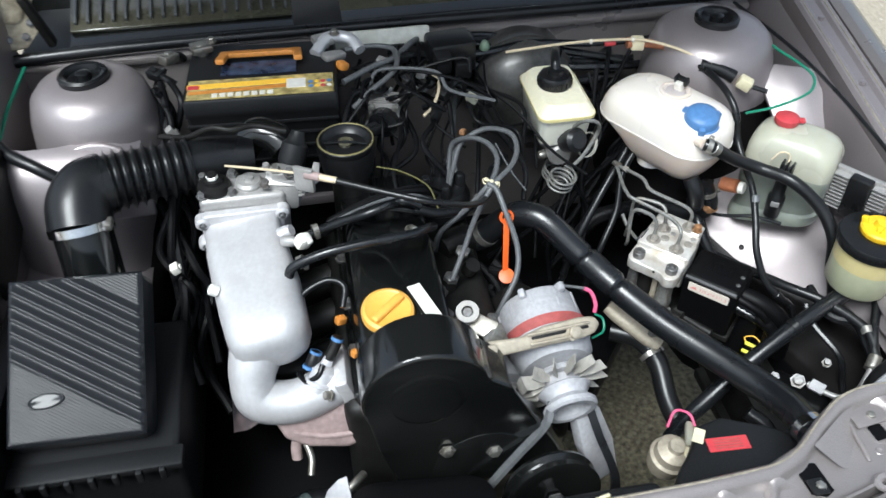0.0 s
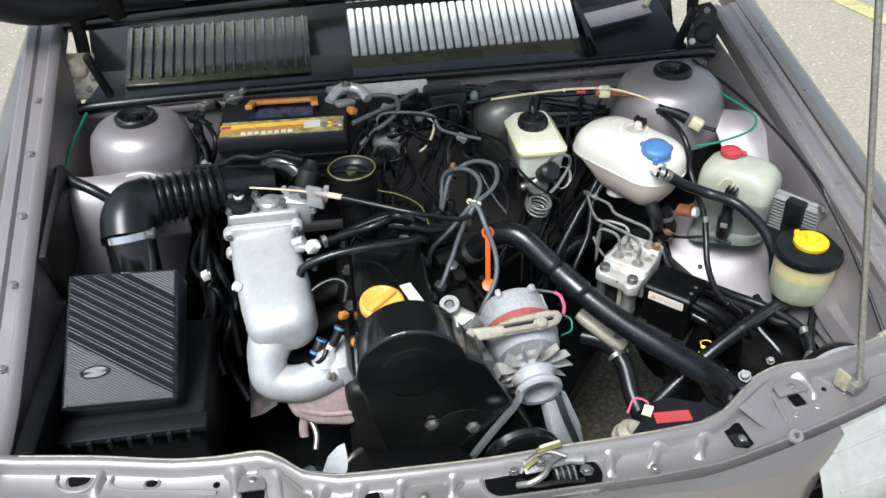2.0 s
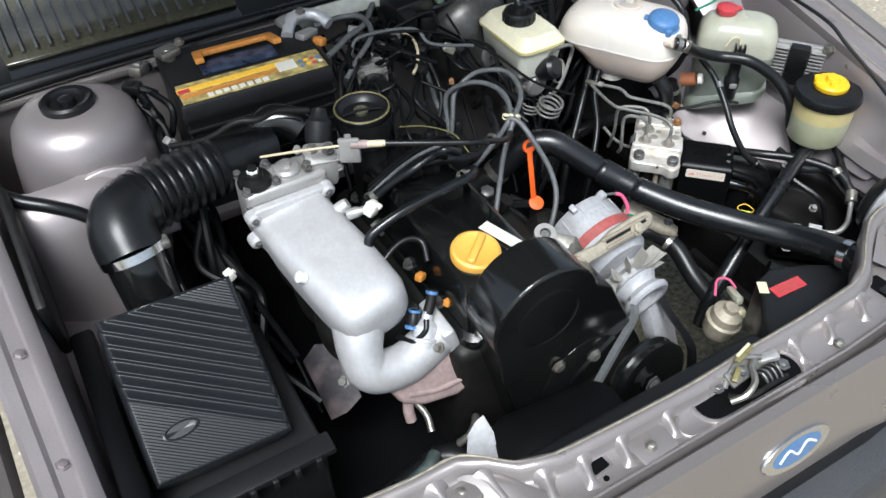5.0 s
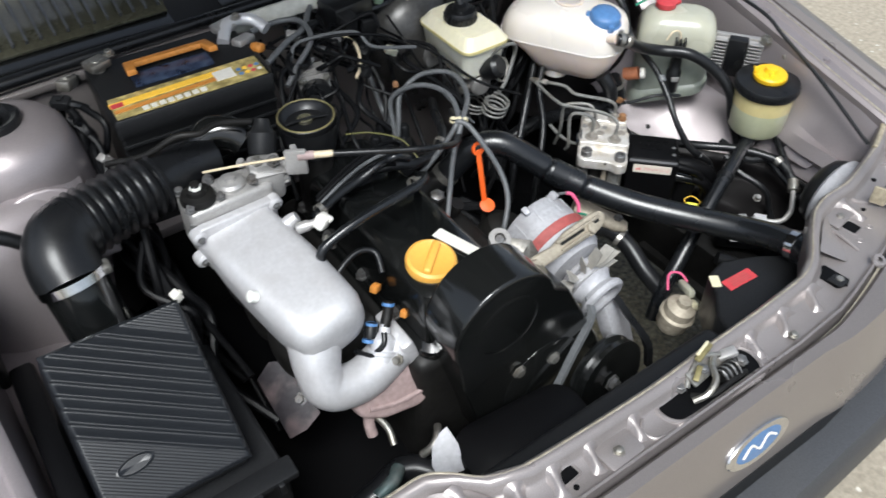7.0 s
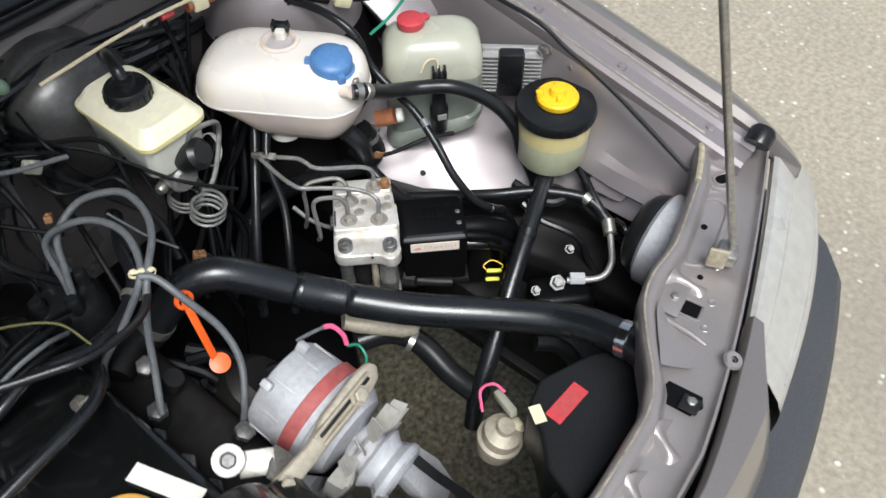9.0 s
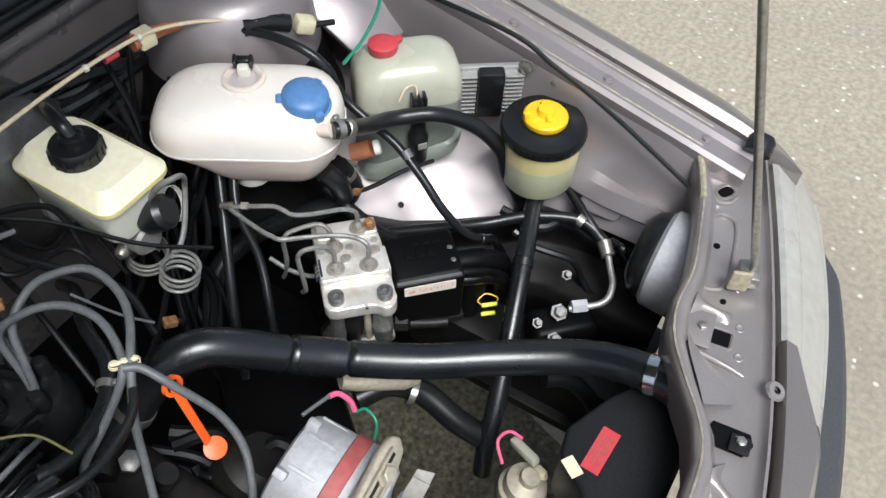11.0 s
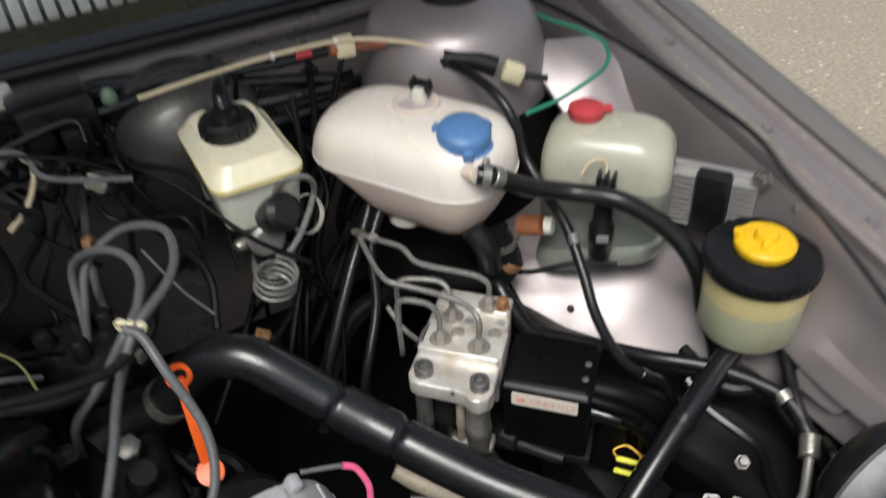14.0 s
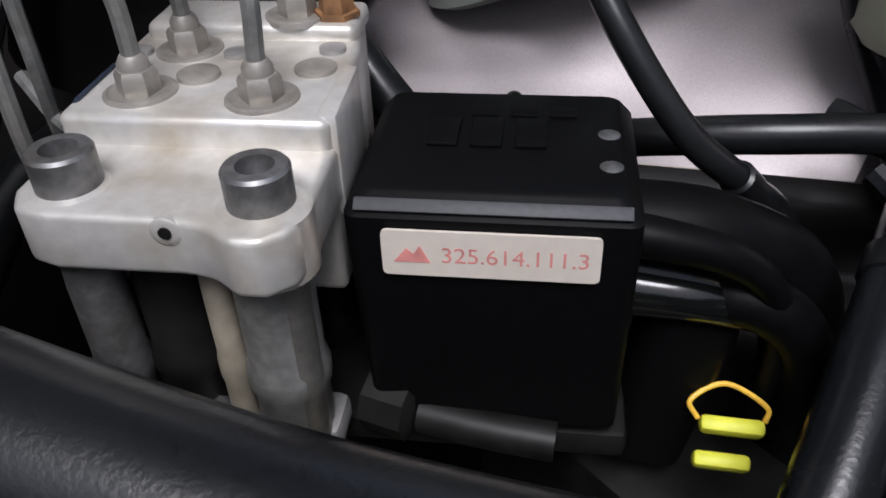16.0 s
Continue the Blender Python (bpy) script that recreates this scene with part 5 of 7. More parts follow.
for i in range(8):
    part("letter_bar", box((0.0086, 0.0105, 0.0008), mbt @ pose(-0.070 + 0.0122 * i, -0.0715, 0.7984, 0, 0, 2), 0), WHITE, lidb)
part("white_patch", box((0.030, 0.026, 0.0008), mbt @ pose(0.055, -0.050, 0.7984), 0), WHITE, lidb)
for i, m_ in enumerate((BLUE, BATYEL, REDP, WHITE, BLUE, BATYEL, REDP, BLUE)):
    part("dot", lathe([(0.0038, 0), (0.0038, 0.0008)], 12, mbt @ pose(0.078 + 0.0095 * (i % 4), -0.062 + 0.013 * (i // 4), 0.7982)), m_, lidb)
hd = part("handle", prism([(-0.068, -0.028), (0.062, -0.028), (0.066, 0.022), (0.052, 0.022), (0.049, -0.012), (-0.055, -0.012), (-0.058, 0.022), (-0.072, 0.022)], 0.0, 0.009, 0.002, mbt @ frame_at((-0.005, 0.018, 0.806), (0, 0.25, 1), (-1, 0, 0))), BATOR, bat, "orange carrying handle")
part("blue_print", box((0.120, 0.040, 0.001), mbt @ pose(-0.005, 0.006, 0.7978), 0), NAVY, lidb, "dark blue print")
for x, m_ in ((-0.10, STEEL), (0.10, ALU2)):
    part("terminal", lathe([(0.010, 0), (0.009, 0.018), (0.007, 0.02)], 14, mbt @ pose(x, 0.062, 0.796)), m_, bat)
    part("cable_clamp", box((0.035, 0.028, 0.014), mbt @ pose(x, 0.064, 0.808, 0, 0, 20), 0.004), m_, bat)
    bolt(bat, mbt @ Vector((x + 0.02, 0.055, 0.822)), 0.006, 0.008, (0, 0, 1), STEEL)
part("tray", box((0.26, 0.19, 0.02), pose(-0.247, 0.782, 0.592), 0.004), PAINT, bat, "grey battery tray")
part("tray_leg", box((0.2, 0.12, 0.26), pose(-0.247, 0.80, 0.455), 0.01), DARK, bat)

# ---- brake reservoir, master cylinder, booster ----
RIMYEL = mat("yellow stained rim", (0.80, 0.70, 0.34), 0.3, 0, 60, 0.06, 0.03, 0.4, (0.70, 0.56, 0.18), 0.1, 0.2)
br = thing("brake_reservoir", "yellowed plastic brake fluid reservoir with a black cap", "reservoir")
mr = pose(0.226, 0.700, 0)
part("lower_tank", blob([(0.684, 0.066, 0.110, 0.015, 0, 0), (0.692, 0.080, 0.128, 0.018, 0, 0), (0.742, 0.089, 0.141, 0.018, 0, 0)], 4, mr), CREAMLOW, br, "milky lower half")
part("upper_tank", blob([(0.742, 0.089, 0.141, 0.016, 0, 0), (0.744, 0.094, 0.148, 0.017, 0, 0), (0.749, 0.094, 0.148, 0.017, 0, 0), (0.752, 0.088, 0.142, 0.016, 0, 0), (0.762, 0.076, 0.130, 0.016, 0, 0), (0.7665, 0.068, 0.122, 0.014, 0, 0)], 4, mr), CREAM, br, "yellowed upper half")
part("rim", blob([(0.7435, 0.0955, 0.1495, 0.018, 0, 0), (0.749, 0.0955, 0.1495, 0.018, 0, 0)], 4, mr), RIMYEL, br, "yellow stained seam rim")
part("cap", lathe([(0.0265, 0), (0.0275, 0.004), (0.0275, 0.018), (0.025, 0.022), (0.014, 0.023), (0.013, 0.030), (0.008, 0.033)], 24, pose(0.221, 0.702, 0.764)), RUBBER, br, "black screw cap")
for i in range(18):
    a = 2 * math.pi * i / 18
    part("knurl", box((0.003, 0.003, 0.012), pose(0.221 + 0.0275 * math.cos(a), 0.702 + 0.0275 * math.sin(a), 0.774, 0, 0, math.degrees(a)), 0.0008), RUBBER, br)
part("plug", tube([(0.221, 0.702, 0.792), (0.222, 0.712, 0.803), (0.228, 0.735, 0.805), (0.24, 0.77, 0.79)], 0.008, 10, 5), RUBBER, br)
mcy = thing("brake_master_cylinder", "grey cast brake master cylinder under the reservoir", "brake cylinder")
part("cylinder", lathe([(0.016, 0), (0.02, 0.004), (0.02, 0.05), (0.024, 0.055), (0.024, 0.12), (0.034, 0.125), (0.034, 0.14)], 24, frame_at((0.222, 0.635, 0.668), (0, 1, 0))), ALU2, mcy)
part("port", lathe([(0.008, 0), (0.008, 0.012), (0.005, 0.016)], 12, frame_at((0.205, 0.66, 0.66), (-1, -0.4, 0))), STEEL, mcy)
part("sensor", lathe([(0.018, 0), (0.02, 0.004), (0.02, 0.03), (0.014, 0.036)], 20, frame_at((0.230, 0.640, 0.696), (0.3, -0.75, 0.5))), RUBBER, mcy, "black pressure switch")
part("sensor_clip", lathe([(0.0205, 0.006), (0.0215, 0.006), (0.0215, 0.012), (0.0205, 0.012)], 20, frame_at((0.265, 0.65, 0.678), (0.4, -0.8, 0.3)), None, False), WHITE, mcy)
BOOST = mat("dusty grey servo enamel", (0.085, 0.082, 0.078), 0.35, 0.4, 150, 0.2, 0.1, 0.7, (0.03, 0.03, 0.029), 0.2, 0, 14)
bo = thing("brake_booster", "dusty grey round brake servo on the bulkhead", "brake servo")
part("front_shell", lathe([(0.035, 0), (0.05, 0.004), (0.066, 0.016), (0.082, 0.03), (0.088, 0.045), (0.088, 0.06)], 40, frame_at((0.205, 0.770, 0.680), (0, 1, 0)) @ Matrix.Scale(1.14, 4)), BOOST, bo)
part("rear_shell", lathe([(0.092, 0.06), (0.092, 0.068), (0.086, 0.075), (0.086, 0.12)], 40, frame_at((0.205, 0.770, 0.680), (0, 1, 0)) @ Matrix.Scale(1.14, 4)), BOOST, bo)

# ---- expansion tank ----
ex = thing("expansion_tank", "milky white coolant expansion tank with a blue cap", "coolant tank")
me_ = pose(0.387, 0.619, 0.007, 0, 0, -59)
part("lower_tank", blob([(0.654, 0.085, 0.045, 0.02, 0.02, 0), (0.660, 0.125, 0.075, 0.03, 0.02, 0), (0.676, 0.150, 0.098, 0.040, 0.018, 0), (0.694, 0.176, 0.112, 0.046, 0.014, 0), (0.706, 0.198, 0.120, 0.050, 0.008, 0), (0.715, 0.216, 0.124, 0.052, 0.002, 0), (0.718, 0.220, 0.125, 0.052, 0, 0)], 7, me_), TANKLOW, ex, "stained lower half")
part("seam", blob([(0.718, 0.2235, 0.128, 0.053, 0, 0), (0.7205, 0.2235, 0.128, 0.053, 0, 0)], 7, me_), TANK, ex)
part("upper_tank", blob([(0.7205, 0.221, 0.126, 0.052, 0, 0), (0.735, 0.218, 0.125, 0.052, 0.001, 0), (0.749, 0.209, 0.120, 0.050, 0.003, 0), (0.760, 0.194, 0.110, 0.046, 0.005, 0), (0.767, 0.172, 0.094, 0.040, 0.006, 0), (0.7715, 0.140, 0.070, 0.030, 0.006, 0), (0.773, 0.095, 0.042, 0.018, 0.006, 0)], 7, me_), TANK, ex, "milky upper half")
mcap = me_ @ pose(0.070, -0.016, 0.758, 6, 8, 0) @ Matrix.Scale(0.9, 4)
bc = part("cap", lathe([(0.031, 0), (0.033, 0.002), (0.033, 0.008), (0.030, 0.010), (0.029, 0.022), (0.026, 0.026), (0.015, 0.029), (0.001, 0.030)], 32, mcap), BLUE, ex, "blue screw cap")
for i in range(3):
    a = 2 * math.pi * i / 3 + 1.2
    part("cap_lug", box((0.010, 0.012, 0.014), mcap @ pose(0.031 * math.cos(a), 0.031 * math.sin(a), 0.012, 0, 0, math.degrees(a)), 0.003), BLUE, bc)
# No recess is cut; the darker plastic paints the well's shade.
part("sensor_well", lathe([(0.025, 0.0), (0.0245, 0.003), (0.021, 0.0042), (0.018, 0.0025), (0.016, 0.0008), (0.001, 0.0005)], 28, me_ @ pose(0.0, 0.012, 0.7735)), TANKLOW, ex)
part("sensor", box((0.014, 0.011, 0.026), me_ @ pose(0.0, 0.020, 0.774, 12), 0.003), WHITE, ex, "clear level sensor")
part("sensor_plug", box((0.018, 0.008, 0.014), me_ @ pose(0.0, 0.027, 0.786, 20), 0.002), RUBBER, ex)
part("plug_ear", box((0.004, 0.012, 0.012), me_ @ pose(-0.009, 0.023, 0.789, 20), 0.0012), RUBBER, ex)
part("plug_ear", box((0.004, 0.012, 0.012), me_ @ pose(0.009, 0.023, 0.789, 20), 0.0012), RUBBER, ex)
part("outlet", tube([me_ @ Vector(p) for p in ((0.080, -0.040, 0.746), (0.098, -0.048, 0.753), (0.103, -0.050, 0.755))], 0.0075, 14, 4), TANKLOW, ex)
part("drain", lathe([(0.022, 0), (0.022, 0.012)], 20, me_ @ pose(-0.005, -0.012, 0.645)), TANK, ex)
part("foot", tube([me_ @ Vector(p) for p in ((0.085, -0.03, 0.67), (0.10, -0.03, 0.65), (0.105, -0.028, 0.625))], 0.013, 14, 4), RUBBER, ex)

# ---- washer bottle ----
wa = thing("washer_bottle", "greenish plastic washer bottle with a red cap", "washer bottle")
shrink = pose(0.550, 0.505, 0.617) @ Matrix.Diagonal((0.90, 0.90, 0.92, 1)) @ pose(-0.565, -0.515, -0.60)
mw = shrink @ pose(0.580, 0.528, 0, 0, 0, -46)


def leaning(sections, seg, m, lean):
    """A moulded body whose lower slices rise along x."""
    bm = blob(sections, seg)
    for v in bm.verts:
        v.co.z += lean * v.co.x * max(0.0, min(1.0, (0.66 - v.co.z) / 0.06))
    bm.transform(m)
    return bm


part("bottle_top", blob([(0.694, 0.150, 0.100, 0.026, 0, 0), (0.72, 0.148, 0.098, 0.026, 0, 0), (0.732, 0.144, 0.094, 0.032, 0, 0), (0.744, 0.132, 0.082, 0.034, 0, 0), (0.752, 0.106, 0.060, 0.026, 0, 0), (0.755, 0.07, 0.04, 0.016, 0, 0)], 6, mw), WASHER, wa)
part("bottle_foot", leaning([(0.578, 0.136, 0.084, 0.026, 0, 0), (0.583, 0.150, 0.100, 0.030, 0, 0), (0.594, 0.154, 0.104, 0.030, 0, 0), (0.604, 0.151, 0.101, 0.028, 0, 0), (0.609, 0.141, 0.092, 0.026, 0, 0), (0.625, 0.143, 0.093, 0.026, 0, 0), (0.66, 0.148, 0.098, 0.026, 0, 0), (0.694, 0.150, 0.100, 0.026, 0, 0)], 6, mw, 0.30), FLUID, wa, "lower part filled with clear fluid")
part("neck", lathe([(0.017, 0), (0.017, 0.01)], 22, shrink @ pose(0.562, 0.552, 0.748)), WASHER, wa)
part("cap", lathe([(0.019, 0), (0.0205, 0.003), (0.0205, 0.011), (0.016, 0.014), (0.001, 0.014)], 22, shrink @ pose(0.562, 0.552, 0.756)), REDP, wa, "red cap")
part("cap_tab", box((0.018, 0.012, 0.006), shrink @ pose(0.582, 0.545, 0.762, 0, 0, -20), 0.002), REDP, wa)
mpu = shrink @ pose(0.541, 0.483, 0)
part("pump", lathe([(0.010, 0.610), (0.013, 0.613), (0.0135, 0.632), (0.0145, 0.634), (0.0145, 0.655), (0.0105, 0.66), (0.0105, 0.69)], 18, mpu), RUBBER, wa, "black washer pump")
part("pump_sticker", box((0.014, 0.002, 0.010), mpu @ pose(-0.008, -0.0125, 0.645, 0, 0, -35), 0.0006), ALU2, wa)
part("pump_plug", box((0.022, 0.016, 0.026), mpu @ pose(0, -0.001, 0.702, 0, 0, -46), 0.004), RUBBER, wa)
for k in (-1, 0, 1):
    part("plug_rib", box((0.004, 0.018, 0.012), mpu @ pose(0.006 * k, -0.006 * k - 0.001, 0.718, 0, 0, -46), 0.001), RUBBER, wa)
part("pump_wire", tube([mpu @ Vector(p) for p in ((0.0, 0.0, 0.715), (0.002, 0.006, 0.735), (-0.012, 0.012, 0.738), (-0.022, 0.016, 0.722))], 0.0013, 8, 5), WHITEW, wa)

# ---- power steering reservoir ----
ps = thing("power_steering_reservoir", "translucent power steering reservoir with a bright yellow cap", "reservoir")
mp = pose(0.613, 0.343, 0)
part("bottle", lathe([(0.03, 0.590), (0.044, 0.593), (0.0485, 0.600), (0.0495, 0.642)], 36, mp), PSFLUID, ps, "greenish oil filled part")
part("bottle_top", lathe([(0.0495, 0.642), (0.0505, 0.670), (0.0505, 0.676)], 36, mp, None, False), PSUP, ps, "yellowed upper part")
lidp = part("lid", lathe([(0.050, 0.671), (0.054, 0.672), (0.0545, 0.675), (0.0545, 0.684), (0.0525, 0.688), (0.036, 0.690), (0.033, 0.692), (0.03, 0.692)], 40, mp), RUBBER, ps, "black knurled lid")
for i in range(40):
    a = 2 * math.pi * i / 40
    part("knurl", box((0.0014, 0.003, 0.007), mp @ pose(0.0545 * math.cos(a), 0.0545 * math.sin(a), 0.6785, 0, 0, math.degrees(a)), 0.0006), RUBBER, lidp)
yc = part("yellow_cap", lathe([(0.027, 0.692), (0.0285, 0.694), (0.0285, 0.700), (0.026, 0.703), (0.012, 0.704), (0.010, 0.712), (0.001, 0.713)], 32, mp), LEMON, ps, "bright yellow cap")
part("fin", box((0.038, 0.007, 0.008), mp @ pose(0, 0, 0.705, 0, 0, 40), 0.002), LEMON, yc)
part("fin", box((0.010, 0.008, 0.016), mp @ pose(-0.018, 0.016, 0.705, 0, 15, 130), 0.003), LEMON, yc)
part("bracket", tube([(0.66, 0.345, 0.66), (0.668, 0.35, 0.69), (0.665, 0.36, 0.71)], 0.003, 8, 4), STEEL, ps)
part("outlet_clamp", lathe([(0.0135, 0), (0.015, 0), (0.015, 0.016), (0.0135, 0.016)], 18, frame_at((0.603, 0.336, 0.588), (-0.75, -0.27, -0.4)), None, False), STEEL, ps)
part("stay", box((0.03, 0.02, 0.006), pose(0.594, 0.335, 0.592, 0, 20, 30), 0.002), STEEL, ps)

# ---- brake pressure unit ----
ma_ = pose(0, 0, 0, 0, 0, -45)
ab = thing("abs_hydraulic_unit", "machined aluminium brake hydraulic block with steel pipes", "hydraulic unit")
front = [(-0.117, 0.519), (-0.113, 0.511), (-0.104, 0.508), (-0.066, 0.508), (-0.058, 0.506), (-0.05, 0.500), (-0.042, 0.500), (-0.035, 0.506), (-0.033, 0.518), (-0.033, 0.556), (-0.117, 0.556)]
blk = part("front_shelf", prism(front, 0.588, 0.607, 0.0025, ma_, None, 3), ABSALU, ab, "cast front shelf of the block")
part("block", prism([(-0.116, 0.545), (-0.034, 0.545), (-0.036, 0.60), (-0.041, 0.632), (-0.116, 0.632)], 0.555, 0.6165, 0.003, ma_, None, 3), ABSALU, ab, "machined block")
part("raised_pad", prism([(-0.112, 0.603), (-0.038, 0.603), (-0.038, 0.629), (-0.112, 0.629)], 0.614, 0.622, 0.003, ma_, None, 3), ABSALU, ab)
part("shelf_boss", lathe([(0.0135, -0.02), (0.0135, -0.001), (0.011, 0.0006)], 28, ma_ @ pose(-0.046, 0.517, 0.607)), ABSALU, blk)
part("shelf_boss", lathe([(0.0125, -0.018), (0.0125, -0.001), (0.010, 0.0006)], 28, ma_ @ pose(-0.102, 0.522, 0.607)), ABSALU, blk)
part("drill_hole", lathe([(0.0018, 0), (0.0018, 0.0008)], 14, ma_ @ frame_at((-0.0695, 0.5077, 0.6030), (0, -1, 0))), DARK, blk)
part("lip", lathe([(0.0036, -0.004), (0.0044, -0.003), (0.0044, 0.0002), (0.0038, 0.0006), (0.0019, 0.0006)], 20, ma_ @ frame_at((-0.0695, 0.5080, 0.6030), (0, -1, 0))), ABSALU, blk, "rim of the drilled hole")


def cap_screw(u, v, z):
    s = part("cap_screw", lathe([(0.0088, 0), (0.0092, 0.001), (0.0092, 0.0115), (0.0084, 0.0125), (0.0052, 0.0125), (0.0050, 0.007), (0.001, 0.007)], 28, ma_ @ pose(u, v, z)), BOLT, ab, "dark socket head screw")
    return s


cap_screw(-0.102, 0.5225, 0.606)
cap_screw(-0.046, 0.5175, 0.606)


def fitting(u, v, z, material):
    part("union_seat", lathe([(0.0115, -0.001), (0.0112, 0.0008), (0.0100, 0.0012), (0.0092, 0.0006), (0.007, 0.0006)], 28, ma_ @ pose(u, v, z)), material, ab)
    part("union_nut", lathe([(0.0062, 0), (0.0066, 0.0008), (0.0066, 0.0065), (0.0058, 0.0080)], 6, ma_ @ pose(u, v, z, 0, 0, 15)), PORT, ab)
    part("union_sleeve", lathe([(0.0046, 0), (0.0046, 0.003), (0.0034, 0.005)], 16, ma_ @ pose(u, v, z + 0.0075)), PORT, ab)


for u, v, z in ((-0.096, 0.561, 0.6165), (-0.057, 0.559, 0.6165), (-0.093, 0.594, 0.6165), (-0.060, 0.613, 0.622)):
    fitting(u, v, z, PORT)
part("union_seat", lathe([(0.0068, 0), (0.0068, 0.0015), (0.0055, 0.0022)], 24, ma_ @ pose(-0.082, 0.573, 0.6165)), PORT, ab)
part("union_seat", lathe([(0.0068, 0), (0.0068, 0.0012), (0.0055, 0.0018)], 24, ma_ @ pose(-0.046, 0.580, 0.6165)), PORT, ab)
part("rusty_bolt", lathe([(0.008, 0), (0.008, 0.002), (0.0062, 0.002), (0.0062, 0.010), (0.005, 0.011)], 6, ma_ @ pose(-0.046, 0.613, 0.622)), RUST, ab, "rusty hexagon bolt")
part("side_web", prism([(-0.003, 0.0), (0.004, 0.0), (0.003, 0.036), (-0.002, 0.036)], 0.0, 0.034, 0.0015, ma_ @ pose(-0.036, 0.548, 0.583)), ABSALU, ab, "cast web on the side of the block")
for u_, v_ in ((-0.075, 0.590), (-0.109, 0.590), (-0.044, 0.595)):
    part("plug", lathe([(0.0045, 0), (0.0045, 0.0016), (0.003, 0.002)], 16, ma_ @ pose(u_, v_, 0.6165)), ALU2, ab)
part("data_plate", box((0.0012, 0.026, 0.013), ma_ @ pose(-0.1165, 0.566, 0.6125, 0, 38, 0), 0.0003), DATA, ab, "small dark blue data plate")
for k in (-0.006, 0.0, 0.006):
    part("plate_mark", box((0.0004, 0.0035, 0.008), ma_ @ pose(-0.1165, 0.566, 0.6125, 0, 38, 0) @ pose(-0.0007, k, 0), 0), PORT, ab)
for u, v, r, z0, m_ in ((-0.104, 0.522, 0.0085, 0.50, BOLT), (-0.085, 0.53, 0.011, 0.50, DARK), (-0.068, 0.524, 0.0045, 0.51, CASTTAN), (-0.050, 0.524, 0.012, 0.515, PIPE), (-0.044, 0.52, 0.006, 0.51, STEEL), (-0.075, 0.56, 0.025, 0.47, DARK), (-0.06, 0.60, 0.025, 0.47, DARK)):
    part("solenoid_column", lathe([(r * 0.9, z0), (r, z0 + 0.004), (r, 0.535), (r * 1.12, 0.538), (r * 1.12, 0.544), (r, 0.547), (r, 0.575), (r * 0.9, 0.59)], 18, ma_ @ pose(u, v, 0)), m_, ab)
part("foot_bracket", box((0.05, 0.02, 0.012), ma_ @ pose(-0.06, 0.528, 0.512), 0.004), ALU2, ab)
part("foot_bracket", tube([ma_ @ Vector(p) for p in ((-0.09, 0.53, 0.515), (-0.082, 0.525, 0.525), (-0.075, 0.528, 0.515), (-0.066, 0.526, 0.522))], 0.005, 8, 4), BOLT, ab)
pump = thing("abs_pump", "black plastic pump housing with a cream part number label", "pump")
mpb = ma_ @ pose(0.0125, 0.574, 0.552)
part("housing", blob([(-0.045, 0.083, 0.072, 0.004, 0.001, 0), (0.030, 0.087, 0.075, 0.004, 0, 0), (0.0385, 0.087, 0.075, 0.004, 0, 0), (0.0435, 0.079, 0.066, 0.004, 0, 0.002), (0.0445, 0.076, 0.063, 0.004, 0, 0.002)], 3, mpb), PUMPBLACK, pump)
part("edge_strip", box((0.080, 0.0012, 0.0042), mpb @ pose(0, -0.0352, 0.0418, -52), 0.0004), BUMPER, pump, "grey strip along the housing edge")
for i in range(3):
    part("moulded_rib", box((0.010, 0.018, 0.0016), mpb @ pose(-0.018 + 0.014 * i, 0.004, 0.0452), 0.0006), PUMPBLACK, pump)
for i in range(3):
    part("moulded_mark", box((0.009, 0.007, 0.0008), mpb @ pose(-0.006 + 0.013 * i, 0.02, 0.0449), 0.0003), PUMPBLACK, pump)
for v in (-0.014, 0.006):
    part("screw", lathe([(0.0036, 0), (0.0036, 0.0015), (0.0026, 0.002)], 16, mpb @ pose(0.0345, v, 0.0430)), BOLT, pump)
mlb = ma_ @ pose(0.0125, 0.5356, 0.5795, 90, 0, 0)
lbl = part("label_sticker", prism(rounded(0.0640, 0.0160, 0.0018), -0.0005, 0.0006, 0, mlb), STICKER, pump, "cream paper label with red print")
NUMBER = "325.614.111.3"


def glyphs(body):
    """Mesh of a line of print in the built-in font."""
    txt = bpy.data.curves.new("print", "FONT")
    txt.body, txt.size, txt.align_x, txt.align_y, txt.extrude = body, 0.0077, "LEFT", "BOTTOM_BASELINE", 0.00005
    ob = new("print", txt)
    me = bpy.data.meshes.new_from_object(ob.evaluated_get(bpy.context.evaluated_depsgraph_get()))
    bpy.data.objects.remove(ob)
    me.materials.clear()
    me.materials.append(INK)
    return me


for i, ch in enumerate(NUMBER):
    one, whole = glyphs(ch), glyphs(NUMBER[:i + 1])
    shift = max(v.co.x for v in whole.vertices) - max(v.co.x for v in one.vertices)
    digit = new("character", one)
    digit.parent = lbl
    digit.matrix_basis = mlb @ pose(-0.0145 + shift, -0.0027, 0.0007)
part("emblem", prism([(-0.005, -0.003), (-0.001, 0.002), (0.001, 0.0), (0.003, 0.003), (0.006, -0.003)], 0.0006, 0.0008, 0, mlb @ pose(-0.0235, 0, 0)), INK, lbl)
